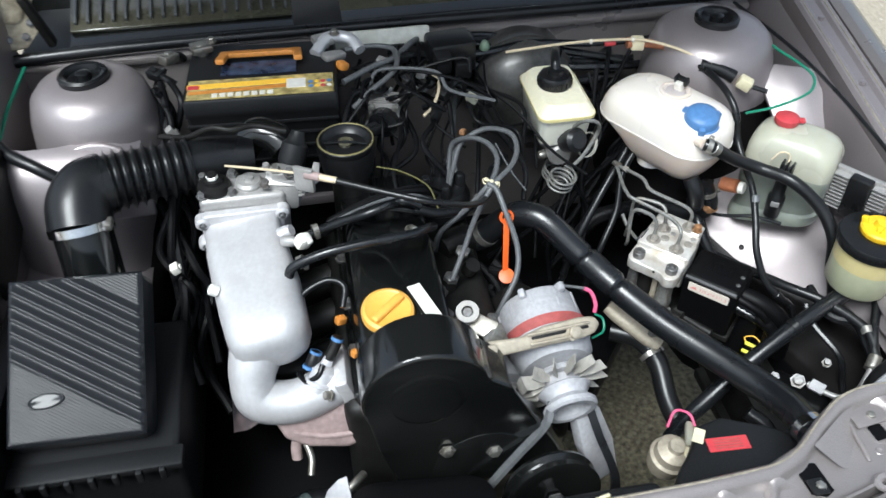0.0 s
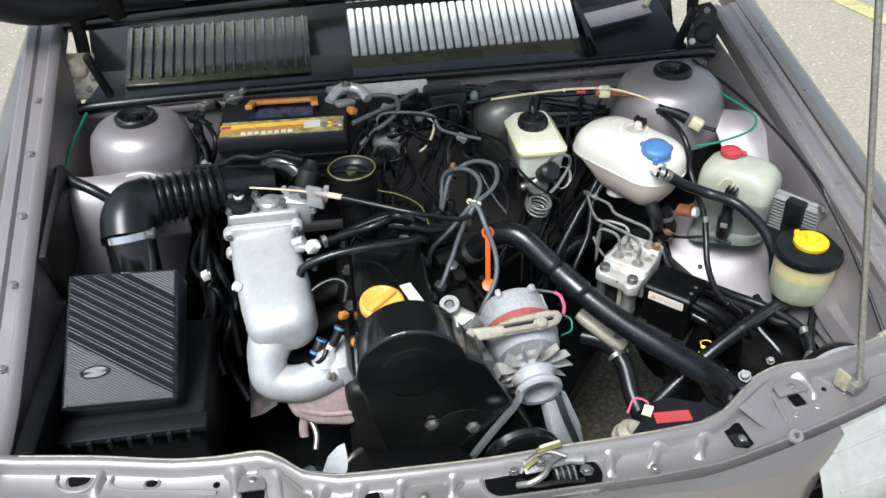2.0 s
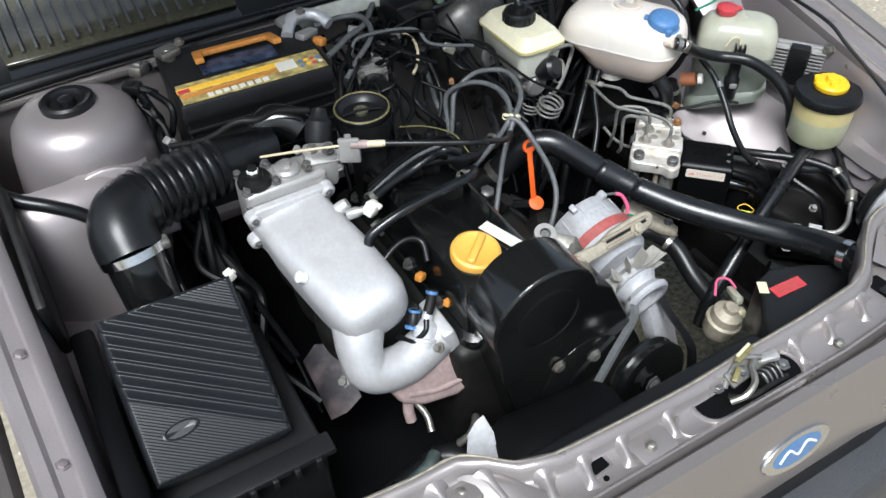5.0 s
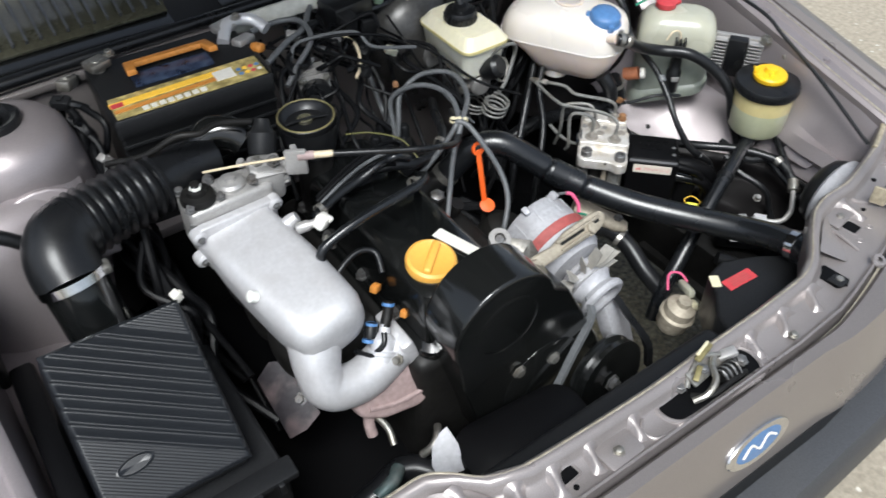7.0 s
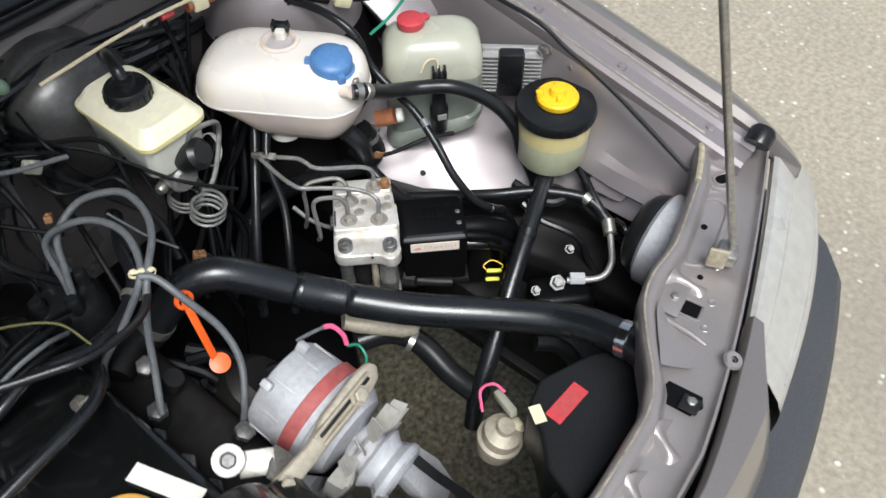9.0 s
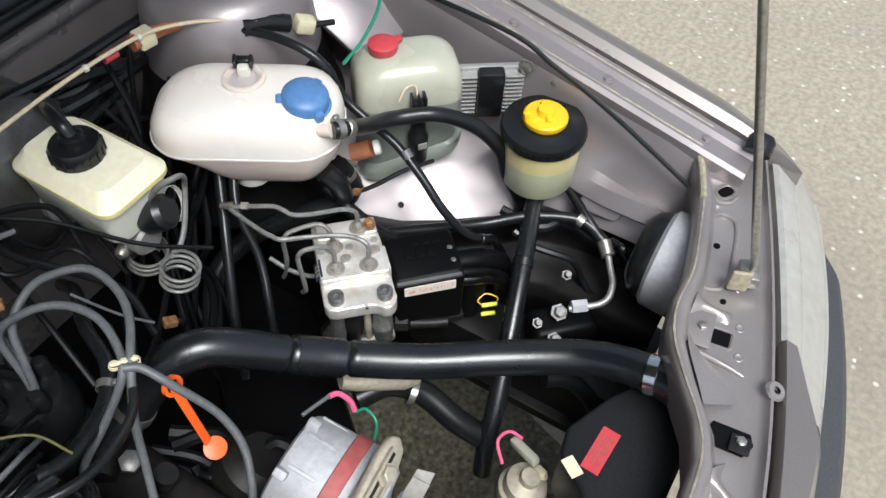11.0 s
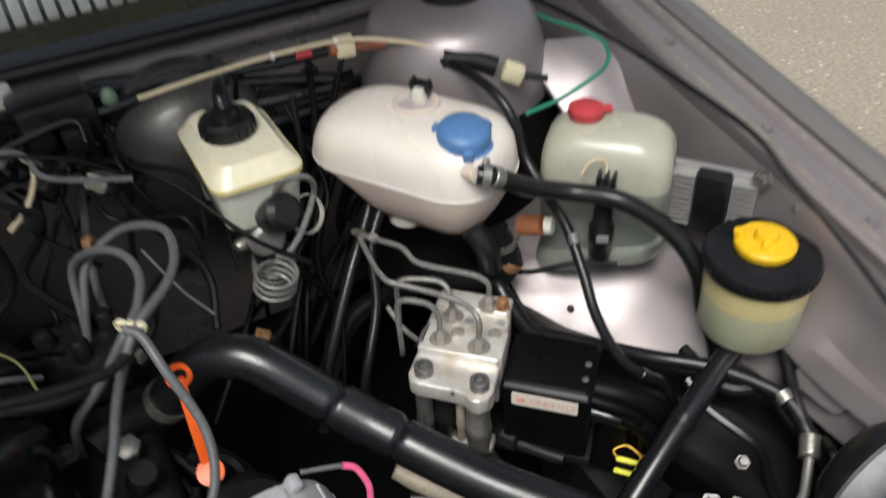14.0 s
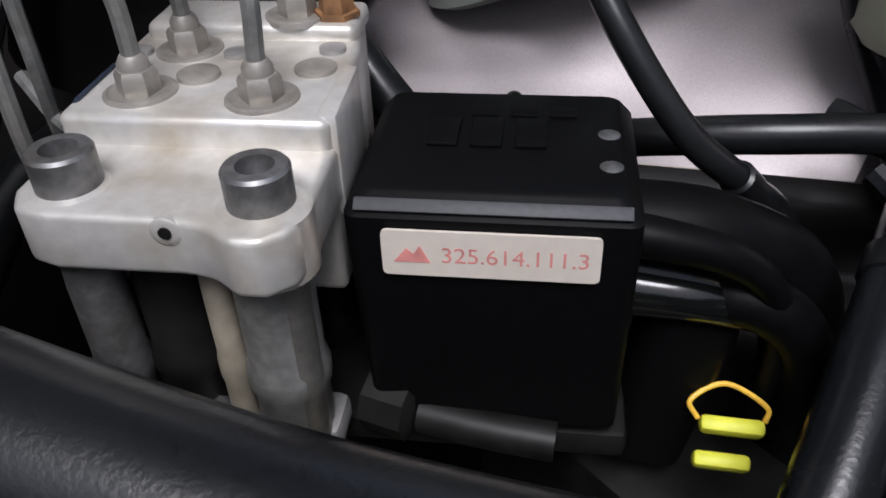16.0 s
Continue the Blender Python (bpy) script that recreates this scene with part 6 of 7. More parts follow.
part("cable_boot", tube([ma_ @ Vector(p) for p in ((0.05, 0.553, 0.578), (0.066, 0.552, 0.576), (0.085, 0.553, 0.570), (0.10, 0.556, 0.556), (0.108, 0.56, 0.53), (0.108, 0.565, 0.49))], 0.0066, 14, 5, None, lambda s: 1.1 - 0.5 * s), PUMPBLACK, pump)
part("nut", lathe([(0.012, 0), (0.012, 0.016), (0.009, 0.018)], 8, ma_ @ frame_at((-0.03, 0.545, 0.508), (1, -0.3, 0))), DARK, pump)
part("stud", tube([ma_ @ Vector(p) for p in ((-0.012, 0.54, 0.506), (0.01, 0.536, 0.505), (0.035, 0.533, 0.504))], 0.007, 12, 4), DARK, pump)
part("connector_boot", blob([(-0.055, 0.030, 0.026, 0.008, 0, 0), (0.010, 0.034, 0.030, 0.010, 0, 0), (0.030, 0.030, 0.026, 0.010, 0, 0), (0.036, 0.020, 0.016, 0.006, 0, 0)], 4, ma_ @ pose(0.078, 0.572, 0.520, 0, 8, 0)), PUMPBLACK, pump, "black rubber connector boot")
part("cable_tail", tube([ma_ @ Vector(p) for p in ((0.078, 0.566, 0.545), (0.098, 0.560, 0.548), (0.116, 0.562, 0.53), (0.124, 0.57, 0.49))], 0.010, 12, 5), PUMPBLACK, pump)
part("sleeve", tube([ma_ @ Vector(p) for p in ((0.054, 0.578, 0.565), (0.085, 0.580, 0.560), (0.115, 0.586, 0.540), (0.128, 0.592, 0.50), (0.130, 0.595, 0.46))], 0.015, 14, 5), PUMPBLACK, pump, "black flexible sleeve")
part("boot_ring", tube([ma_ @ Vector(p) for p in ((0.056, 0.562, 0.5505), (0.080, 0.560, 0.5485), (0.104, 0.563, 0.5400))], 0.0105, 14, 5, None, lambda s: 1.0 - 0.35 * s), GLOSS, pump, "shiny black cable boot")
part("stand", box((0.14, 0.07, 0.012), ma_ @ pose(-0.01, 0.575, 0.495), 0.003), DARK, pump)


def pipe(points, r=0.0029, label="thin grey steel brake pipe", material=None, group="brake pipes"):
    return hose("brake_pipe", label, points, r, material or PIPE, "pipe", 8, group)


def U(u, v, z):
    return ma_ @ Vector((u, v, z))


pipe([U(-0.057, 0.559, 0.629), U(-0.056, 0.559, 0.648), U(-0.062, 0.565, 0.655), U(-0.074, 0.572, 0.657), U(-0.095, 0.577, 0.659), U(-0.124, 0.580, 0.660), U(-0.151, 0.579, 0.664), U(-0.163, 0.587, 0.665), U(-0.175, 0.599, 0.666), U(-0.197, 0.627, 0.667), U(-0.204, 0.637, 0.667)])
pipe([U(-0.060, 0.613, 0.634), U(-0.060, 0.614, 0.646), U(-0.065, 0.615, 0.653), U(-0.079, 0.615, 0.658), U(-0.114, 0.608, 0.666), U(-0.134, 0.610, 0.668), U(-0.144, 0.616, 0.672), U(-0.154, 0.622, 0.674), U(-0.176, 0.628, 0.673), U(-0.204, 0.638, 0.668)])
pipe([U(-0.096, 0.561, 0.629), U(-0.096, 0.560, 0.645), U(-0.100, 0.561, 0.655), U(-0.109, 0.561, 0.661), U(-0.127, 0.558, 0.664), U(-0.135, 0.557, 0.659), U(-0.137, 0.557, 0.648), U(-0.135, 0.553, 0.622), U(-0.134, 0.552, 0.600), U(-0.138, 0.56, 0.585)])
pipe([U(-0.093, 0.594, 0.629), U(-0.094, 0.594, 0.640), U(-0.100, 0.600, 0.650), U(-0.112, 0.602, 0.654), U(-0.138, 0.596, 0.656), U(-0.147, 0.593, 0.652), U(-0.150, 0.592, 0.642), U(-0.150, 0.592, 0.612), U(-0.153, 0.597, 0.585), U(-0.158, 0.607, 0.56)])
pipe([U(-0.118, 0.58, 0.585), U(-0.13, 0.585, 0.583), U(-0.150, 0.595, 0.588), U(-0.170, 0.61, 0.598)])
tee = thing("pipe_union", "small plated union joining two brake pipes", "union")
part("body", lathe([(0.003, -0.009), (0.0055, -0.008), (0.0055, -0.002), (0.0042, 0.0), (0.0042, 0.006), (0.003, 0.008)], 8, ma_ @ frame_at((-0.206, 0.640, 0.668), (-0.9, 0.3, 0))), STEEL, tee)
part("nut", lathe([(0.0048, 0), (0.0048, 0.008), (0.003, 0.009)], 6, ma_ @ frame_at((-0.190, 0.634, 0.671), (0.9, -0.3, 0))), PORT, tee)

# ---- hoses, cables and small things ----
up = thing("radiator_hose", "thick black upper radiator hose across the bay", "hose")
path_u = [(0.062, 0.548, 0.585), (0.088, 0.533, 0.622), (0.112, 0.519, 0.652), (0.135, 0.503, 0.665), (0.160, 0.481, 0.660), (0.204, 0.436, 0.625), (0.245, 0.389, 0.600), (0.293, 0.322, 0.585), (0.346, 0.251, 0.580), (0.385, 0.182, 0.587), (0.396, 0.131, 0.603), (0.392, 0.085, 0.618), (0.385, 0.055, 0.622)]
def seam(s):
    return 0.86 if min(abs(s - 5.0 / 12), abs(s - 6.0 / 12)) < 0.005 else 1.0


part("pipe", tube(path_u, 0.0208, 24, 16, None, seam), HOSE, up, "smooth black hose")
part("joint_sleeve", tube([(0.208, 0.4315, 0.6225), (0.225, 0.413, 0.611), (0.241, 0.3935, 0.602)], 0.0220, 24, 6), HOSE, up, "joining sleeve")
part("end_clamp", lathe([(0.0215, -0.006), (0.0228, -0.006), (0.0228, 0.006), (0.0215, 0.006)], 28, frame_at((0.393, 0.092, 0.617), (0.08, -0.98, 0.25)), None, False), CHROME, up, "bright hose clamp")
part("start_clamp", lathe([(0.0212, -0.006), (0.0225, -0.006), (0.0225, 0.006), (0.0212, 0.006)], 28, frame_at((0.075, 0.54, 0.604), (0.55, -0.3, 0.75)), None, False), STEEL, up)

COOLANT = "black rubber coolant hose"
sth = hose("steering_hose", "black rubber hose down from the steering reservoir", [(0.603, 0.336, 0.590), (0.585, 0.329, 0.582), (0.497, 0.298, 0.560), (0.415, 0.270, 0.520), (0.349, 0.248, 0.470), (0.315, 0.240, 0.43), (0.30, 0.235, 0.38)], 0.0125, HOSE)
collar(sth, (0.497, 0.298, 0.560), (0.415, 0.270, 0.520), 0.0122, RUBBER, "band")
ovh = hose("overflow_hose", "thick black hose from the coolant tank", [(0.397, 0.504, 0.762), (0.412, 0.496, 0.758), (0.450, 0.496, 0.733), (0.491, 0.487, 0.717), (0.527, 0.449, 0.715), (0.563, 0.413, 0.685), (0.578, 0.384, 0.650), (0.584, 0.372, 0.605), (0.59, 0.355, 0.57), (0.585, 0.33, 0.53)], 0.0098)
collar(ovh, (0.412, 0.496, 0.758), (0.450, 0.496, 0.733), 0.0096, STEEL, "clamp", "plain wire clamp")
veh = hose("vent_hose", "thin black hose bending past the coolant tank", [(0.455, 0.672, 0.793), (0.466, 0.640, 0.790), (0.474, 0.600, 0.782), (0.480, 0.572, 0.762), (0.484, 0.555, 0.724), (0.486, 0.520, 0.700), (0.485, 0.480, 0.682), (0.478, 0.440, 0.655), (0.472, 0.405, 0.622), (0.482, 0.377, 0.585), (0.502, 0.362, 0.562), (0.530, 0.358, 0.535), (0.553, 0.350, 0.48)], 0.0056)
collar(veh, (0.4845, 0.465, 0.674), (0.478, 0.440, 0.655), 0.0054, GREYW, "tape", "grey tape mark")
collar(veh, (0.502, 0.362, 0.562), (0.530, 0.358, 0.535), 0.0054, RUBBER, "band")
coh = hose("coolant_hose", COOLANT + " curving under the tank", [(0.434, 0.533, 0.660), (0.447, 0.525, 0.620), (0.433, 0.533, 0.598), (0.409, 0.566, 0.580), (0.383, 0.603, 0.560), (0.350, 0.639, 0.530), (0.302, 0.652, 0.500), (0.251, 0.626, 0.450)], 0.014)
collar(coh, (0.447, 0.525, 0.620), (0.433, 0.533, 0.598), 0.0138, RUST, "clamp", "rusty hose clamp")
hose("coolant_hose", COOLANT + " along the inner wing", [(0.432, 0.555, 0.612), (0.430, 0.510, 0.590), (0.440, 0.478, 0.56), (0.462, 0.45, 0.53), (0.48, 0.43, 0.49)], 0.0095)
ach = hose("air_conditioning_hose", "black hose with a crimped metal end", [(0.415, 0.53, 0.535), (0.445, 0.488, 0.548), (0.480, 0.43, 0.560), (0.518, 0.367, 0.574), (0.559, 0.322, 0.576), (0.591, 0.264, 0.572), (0.587, 0.223, 0.556)], 0.0075)
collar(ach, (0.591, 0.264, 0.572), (0.587, 0.223, 0.556), 0.0074, STEEL, "ferrule", "crimped metal ferrule")
collar(ach, (0.559, 0.322, 0.576), (0.591, 0.264, 0.572), 0.0074, RUBBER, "band")
acp = thing("air_conditioning_pipe", "bent bare metal pipe with crimped fitting", "pipe")
part("pipe", tube([(0.587, 0.223, 0.556), (0.565, 0.203, 0.540), (0.546, 0.190, 0.530), (0.523, 0.192, 0.520), (0.495, 0.226, 0.515)], 0.0045, 10, 6), ALU2, acp)
part("crimp", tube([(0.588, 0.226, 0.557), (0.575, 0.212, 0.548)], 0.0095, 14, 8, None, lambda s: 1 + 0.08 * math.sin(s * 26)), STEEL, acp)
part("union", lathe([(0.009, 0), (0.009, 0.02)], 6, frame_at((0.51, 0.208, 0.518), (-0.6, 0.75, 0))), ALU, acp)
for p, r in (((0.485, 0.235, 0.512), 0.008), ((0.458, 0.252, 0.508), 0.005), ((0.455, 0.225, 0.495), 0.007), ((0.535, 0.25, 0.525), 0.005)):
    bolt(acp, p, r, 0.010, (-0.3, -0.4, 0.9), BOLT)
part("valve_block", box((0.09, 0.05, 0.04), pose(0.49, 0.23, 0.480, 0, 0, -45), 0.012, 3), PUMPBLACK, acp)
hose("steering_hose", "thin black hose beside the steering reservoir", [(0.630, 0.325, 0.592), (0.620, 0.295, 0.585), (0.600, 0.261, 0.575), (0.588, 0.234, 0.562)], 0.0065)
hose("heater_hose", "black rubber hose rising beside the brake unit", [(0.365, 0.66, 0.70), (0.331, 0.631, 0.660), (0.290, 0.596, 0.620), (0.239, 0.555, 0.550), (0.21, 0.53, 0.48)], 0.0065)
hose("heater_hose", "black rubber hose rising beside the brake unit", [(0.36, 0.63, 0.69), (0.320, 0.598, 0.650), (0.302, 0.559, 0.600), (0.269, 0.524, 0.550), (0.24, 0.50, 0.48)], 0.0055)
hose("lower_hose", "black hose low in the bay", [(0.25, 0.39, 0.50), (0.288, 0.366, 0.500), (0.309, 0.331, 0.480), (0.312, 0.282, 0.450), (0.324, 0.236, 0.42)], 0.016)
hose("lower_hose", "black hose low in the bay", [(0.40, 0.21, 0.49), (0.421, 0.184, 0.480), (0.425, 0.149, 0.450), (0.42, 0.12, 0.40)], 0.011)
pipe([(0.236, 0.648, 0.685), (0.236, 0.634, 0.720), (0.243, 0.622, 0.741), (0.256, 0.609, 0.752), (0.270, 0.611, 0.742), (0.272, 0.616, 0.720), (0.249, 0.604, 0.690), (0.230, 0.598, 0.675), (0.216, 0.603, 0.665)], 0.0032)


def coil_pipe(center, r, turns, axis):
    m = frame_at(center, axis)
    pts = [m @ Vector((r * math.cos(a), r * math.sin(a), 0.0045 * a / 6.283 * 2)) for a in [i * math.pi / 5 for i in range(int(turns * 10) + 1)]]
    hose("brake_pipe", "coiled thin steel brake pipe", pts, 0.0021, PIPE, "pipe", 8, "brake pipes")


coil_pipe((0.226, 0.667, 0.604), 0.022, 3.2, (0.1, -0.3, 1))
coil_pipe((0.206, 0.585, 0.647), 0.020, 3.2, (0.2, -0.2, 1))

# ignition leads
GL = "grey rubber ignition lead looped over the engine"
hose("ignition_lead", GL, [(0.02, 0.60, 0.62), (0.036, 0.617, 0.680), (0.052, 0.635, 0.715), (0.085, 0.635, 0.738), (0.110, 0.614, 0.750), (0.125, 0.590, 0.752), (0.122, 0.555, 0.748), (0.105, 0.524, 0.745), (0.072, 0.492, 0.740), (0.043, 0.473, 0.700), (0.024, 0.455, 0.660), (0.000, 0.429, 0.62)], 0.0042, GREYW, "cable", 10, "ignition leads")
hose("ignition_lead", GL, [(0.02, 0.60, 0.61), (0.03, 0.62, 0.66), (0.038, 0.64, 0.71), (0.061, 0.615, 0.740), (0.083, 0.587, 0.747), (0.090, 0.550, 0.747), (0.079, 0.514, 0.742), (0.061, 0.493, 0.735), (0.032, 0.501, 0.690), (-0.002, 0.515, 0.640), (-0.01, 0.53, 0.58)], 0.0042, GREYW, "cable", 10, "ignition leads")
hose("ignition_lead", GL, [(0.065, 0.494, 0.742), (0.075, 0.482, 0.738), (0.082, 0.456, 0.720), (0.094, 0.423, 0.680), (0.088, 0.394, 0.650), (0.065, 0.371, 0.620), (0.054, 0.369, 0.590)], 0.0042, GREYW, "cable", 10, "ignition leads")
clipt = thing("lead_clip", "ivory plastic clip holding the ignition leads", "clip")
part("bar", box((0.024, 0.004, 0.004), pose(0.070, 0.497, 0.743, 0, 0, -40), 0.0015), IVORY, clipt)
for k in (-0.009, 0.0, 0.009):
    part("jaw", lathe([(0.0042, -0.0018), (0.0051, -0.0018), (0.0051, 0.0018), (0.0042, 0.0018)], 12, frame_at((0.070 + k * 0.76, 0.497 - k * 0.64, 0.741), (0.64, 0.76, -0.3)), None, False), IVORY, clipt)
hose("engine_hose", "black hose across the back of the engine", [(-0.076, 0.517, 0.70), (-0.039, 0.504, 0.700), (-0.008, 0.502, 0.690), (0.040, 0.519, 0.680), (0.077, 0.550, 0.680), (0.098, 0.602, 0.680), (0.13, 0.66, 0.66), (0.15, 0.73, 0.60)], 0.0075)
hose("fuel_hose", "shiny black fuel hose over the valve cover", [(-0.232, 0.388, 0.708), (-0.222, 0.391, 0.723), (-0.182, 0.391, 0.739), (-0.140, 0.394, 0.744), (-0.100, 0.399, 0.744), (-0.060, 0.410, 0.738), (-0.034, 0.436, 0.722), (-0.020, 0.475, 0.690)], 0.0068, HOSE)
hose("fuel_hose", "black fuel hose beside the throttle body", [(-0.20, 0.46, 0.715), (-0.15, 0.478, 0.718), (-0.112, 0.486, 0.720), (-0.080, 0.482, 0.735), (-0.064, 0.468, 0.750), (-0.040, 0.470, 0.735)], 0.0062, HOSE)
thr = thing("throttle_cable", "throttle cable with a brown end sleeve", "cable")
part("inner_wire", tube([(-0.306, 0.561, 0.775), (-0.252, 0.530, 0.785), (-0.198, 0.503, 0.790)], 0.0018, 8, 6), WHITEW, thr)
part("sleeve", tube([(-0.194, 0.501, 0.79), (-0.174, 0.4905, 0.790)], 0.0062, 10, 4), PINKCAST, thr, "dull brown sleeve")
part("sleeve", tube([(-0.176, 0.4915, 0.79), (-0.152, 0.479, 0.790)], 0.0050, 10, 4), WHITEW, thr, "pale beige sleeve")
part("bracket", box((0.008, 0.03, 0.04), pose(-0.196, 0.503, 0.78, 0, 0, 60), 0.003), ALU2, thr)
part("outer", tube([(-0.155, 0.48, 0.790), (-0.077, 0.441, 0.785), (-0.02, 0.425, 0.775), (0.05, 0.47, 0.73), (0.10, 0.56, 0.71)], 0.0045, 10, 6), RUBBER, thr)
dip = thing("dipstick", "bright orange plastic dipstick handle", "dipstick")
part("strap", box((0.009, 0.003, 0.095), frame_at((0.088, 0.460, 0.645), (0.04, 0.28, 0.96)), 0.001), ORANGE, dip)
part("pull", lathe([(0.012, 0), (0.012, 0.003), (0.006, 0.004)], 20, frame_at((0.087, 0.442, 0.600), (-0.1, -0.5, 0.85))), ORANGE, dip)
part("loop", lathe([(0.007, -0.002), (0.011, -0.002), (0.011, 0.002), (0.007, 0.002)], 18, frame_at((0.090, 0.474, 0.692), (0.0, -0.95, 0.3)), None, False), ORANGE, dip)
part("tube", tube([(0.087, 0.444, 0.598), (0.085, 0.455, 0.5), (0.06, 0.46, 0.42)], 0.006, 10, 4), DARK, dip)

hose("green_wire", "thin green wire tied along the wing", [(-0.624, 0.852, 0.800), (-0.639, 0.768, 0.780), (-0.645, 0.70, 0.762), (-0.649, 0.675, 0.752), (-0.648, 0.66, 0.73)], 0.0028, GREENW, "wire", 8, "green wires")
hose("green_wire", "thin green wire running to the lamp", [(0.587, 0.802, 0.800), (0.595, 0.698, 0.800), (0.611, 0.636, 0.800), (0.620, 0.605, 0.792), (0.596, 0.575, 0.785), (0.532, 0.555, 0.780), (0.480, 0.547, 0.780)], 0.0022, GREENW, "wire", 8, "green wires")
hose("release_cable", "thin black bonnet release cable on the inner wing", [(0.60, 0.86, 0.80), (0.625, 0.65, 0.80), (0.633, 0.425, 0.785), (0.639, 0.353, 0.755), (0.645, 0.274, 0.715), (0.641, 0.155, 0.655)], 0.0032, RUBBER, "cable", 8)
hose("release_cable", "black cable along the wing", [(-0.648, 0.66, 0.73), (-0.652, 0.64, 0.71), (-0.659, 0.606, 0.690)], 0.005, RUBBER, "cable", 8)
hose("wing_hose", "black hose from the inner wing to the duct", [(-0.64, 0.668, 0.785), (-0.615, 0.642, 0.775), (-0.58, 0.622, 0.764), (-0.55, 0.612, 0.745), (-0.52, 0.602, 0.715), (-0.49, 0.61, 0.68)], 0.0095)
hose("wiring_sleeve", "beige wiring sleeve along the bulkhead", [(0.151, 0.76, 0.800), (0.249, 0.752, 0.810), (0.326, 0.742, 0.815), (0.379, 0.730, 0.815), (0.426, 0.702, 0.810), (0.468, 0.661, 0.800)], 0.0024, WHITEW, "wire", 8)
for p in ((0.292, 0.747, 0.8125), (0.36, 0.736, 0.815)):
    tagged(part("cable_tie", lathe([(0.0026, -0.002), (0.0042, -0.002), (0.0042, 0.002), (0.0026, 0.002)], 14, frame_at(p, (1, -0.12, 0)), None, False), WHITE), "white plastic cable tie round a wire", "cable tie", "cable ties")
cn = thing("wire_connector", "terracotta wire connector with a red tip", "connector")
part("shell", tube([(0.355, 0.745, 0.805), (0.39, 0.74, 0.803), (0.415, 0.73, 0.80)], 0.008, 12, 4, None, lambda s: 1.2 - 0.5 * s), TERRA, cn)
part("tip", tube([(0.318, 0.75, 0.806), (0.335, 0.748, 0.806)], 0.006, 10, 3), REDP, cn)
part("holder", box((0.022, 0.02, 0.02), pose(0.372, 0.743, 0.804, 0, 0, -10), 0.003), IVORY, cn)
c2 = thing("wire_connector", "black sensor body with an ivory connector", "connector")
part("shell", tube([(0.455, 0.672, 0.795), (0.485, 0.658, 0.79), (0.505, 0.645, 0.782)], 0.011, 12, 4), RUBBER, c2)
part("plug", box((0.024, 0.02, 0.02), pose(0.520, 0.634, 0.776, 0, 20, -35), 0.004), IVORY, c2)
part("pin", tube([(0.53, 0.625, 0.773), (0.55, 0.612, 0.77)], 0.004, 8, 3), RUBBER, c2)
c3 = thing("wire_connector", "terracotta temperature sensor with a white tip", "connector")
part("shell", tube([(0.468, 0.538, 0.652), (0.475, 0.528, 0.655), (0.483, 0.517, 0.66)], 0.0115, 14, 4), TERRA, c3)
part("tip", lathe([(0.010, 0), (0.010, 0.006), (0.008, 0.008)], 14, frame_at((0.485, 0.514, 0.66), (0.6, -0.75, 0.2))), WHITE, c3)
part("lead", tube([(0.458, 0.55, 0.65), (0.44, 0.55, 0.62), (0.43, 0.545, 0.59)], 0.003, 8, 4), RUBBER, c3)
hose("thin_wire", "thin black wire at the washer pump", [(0.445, 0.53, 0.60), (0.47, 0.505, 0.61), (0.50, 0.48, 0.625), (0.54, 0.46, 0.62)], 0.003, RUBBER, "wire", 8)

# finned ballast on the inner wing
bl = thing("finned_module", "finned aluminium module with a black centre on the inner wing", "module")
mf = pose(0.640, 0.438, 0.685, 0, -6, 36)
part("plate", box((0.010, 0.088, 0.075), mf, 0.003), ALU2, bl)
for i in range(10):
    for s in (-1, 1):
        part("fin", box((0.014, 0.024, 0.002), mf @ pose(-0.010, s * 0.030, -0.032 + 0.007 * i), 0.0004), ALU2, bl)
part("cover", box((0.018, 0.034, 0.078), mf @ pose(-0.012, 0, 0), 0.004), RUBBER, bl, "black centre cover")
bolt(bl, mf @ Vector((-0.008, -0.045, 0.04)), 0.008, 0.008, (-1, 0, 0), STEEL)
bolt(bl, mf @ Vector((-0.008, 0.045, 0.04)), 0.006, 0.006, (-1, 0, 0), STEEL)

# ignition coil, vent cup and rear wiring
co = thing("ignition_coil", "laminated steel ignition coil with black windings", "ignition coil")
mco = pose(-0.057, 0.722, 0.735, 0, 0, -15)
for i in range(6):
    part("lamination", box((0.05, 0.0055, 0.05), mco @ pose(0, -0.016 + 0.0064 * i, 0), 0.001), ALU2, co)
part("winding", lathe([(0.024, 0), (0.024, 0.05), (0.018, 0.055)], 20, mco @ frame_at((0.0, -0.035, -0.005), (0, 1, 0))), RUBBER, co)
for x in (-0.019, 0.019):
    for z in (-0.019, 0.019):
        bolt(co, mco @ Vector((x, -0.02, z)), 0.005, 0.005, (0.2, -1, 0), STEEL)
vcup = thing("vent_cup", "round black rubber vent cup behind the throttle", "cup")
part("cup", lathe([(0.034, -0.05), (0.038, -0.035), (0.0415, -0.004), (0.043, 0.0), (0.043, 0.006), (0.0415, 0.0075), (0.0385, 0.0075), (0.037, 0.003), (0.030, -0.003), (0.001, -0.004)], 36, pose(-0.131, 0.600, 0.765)), RUBBER, vcup)
part("ridge", tube([(-0.162, 0.604, 0.7655), (-0.13, 0.598, 0.7685), (-0.10, 0.592, 0.7655)], 0.0022, 8, 5), RUBBER, vcup)
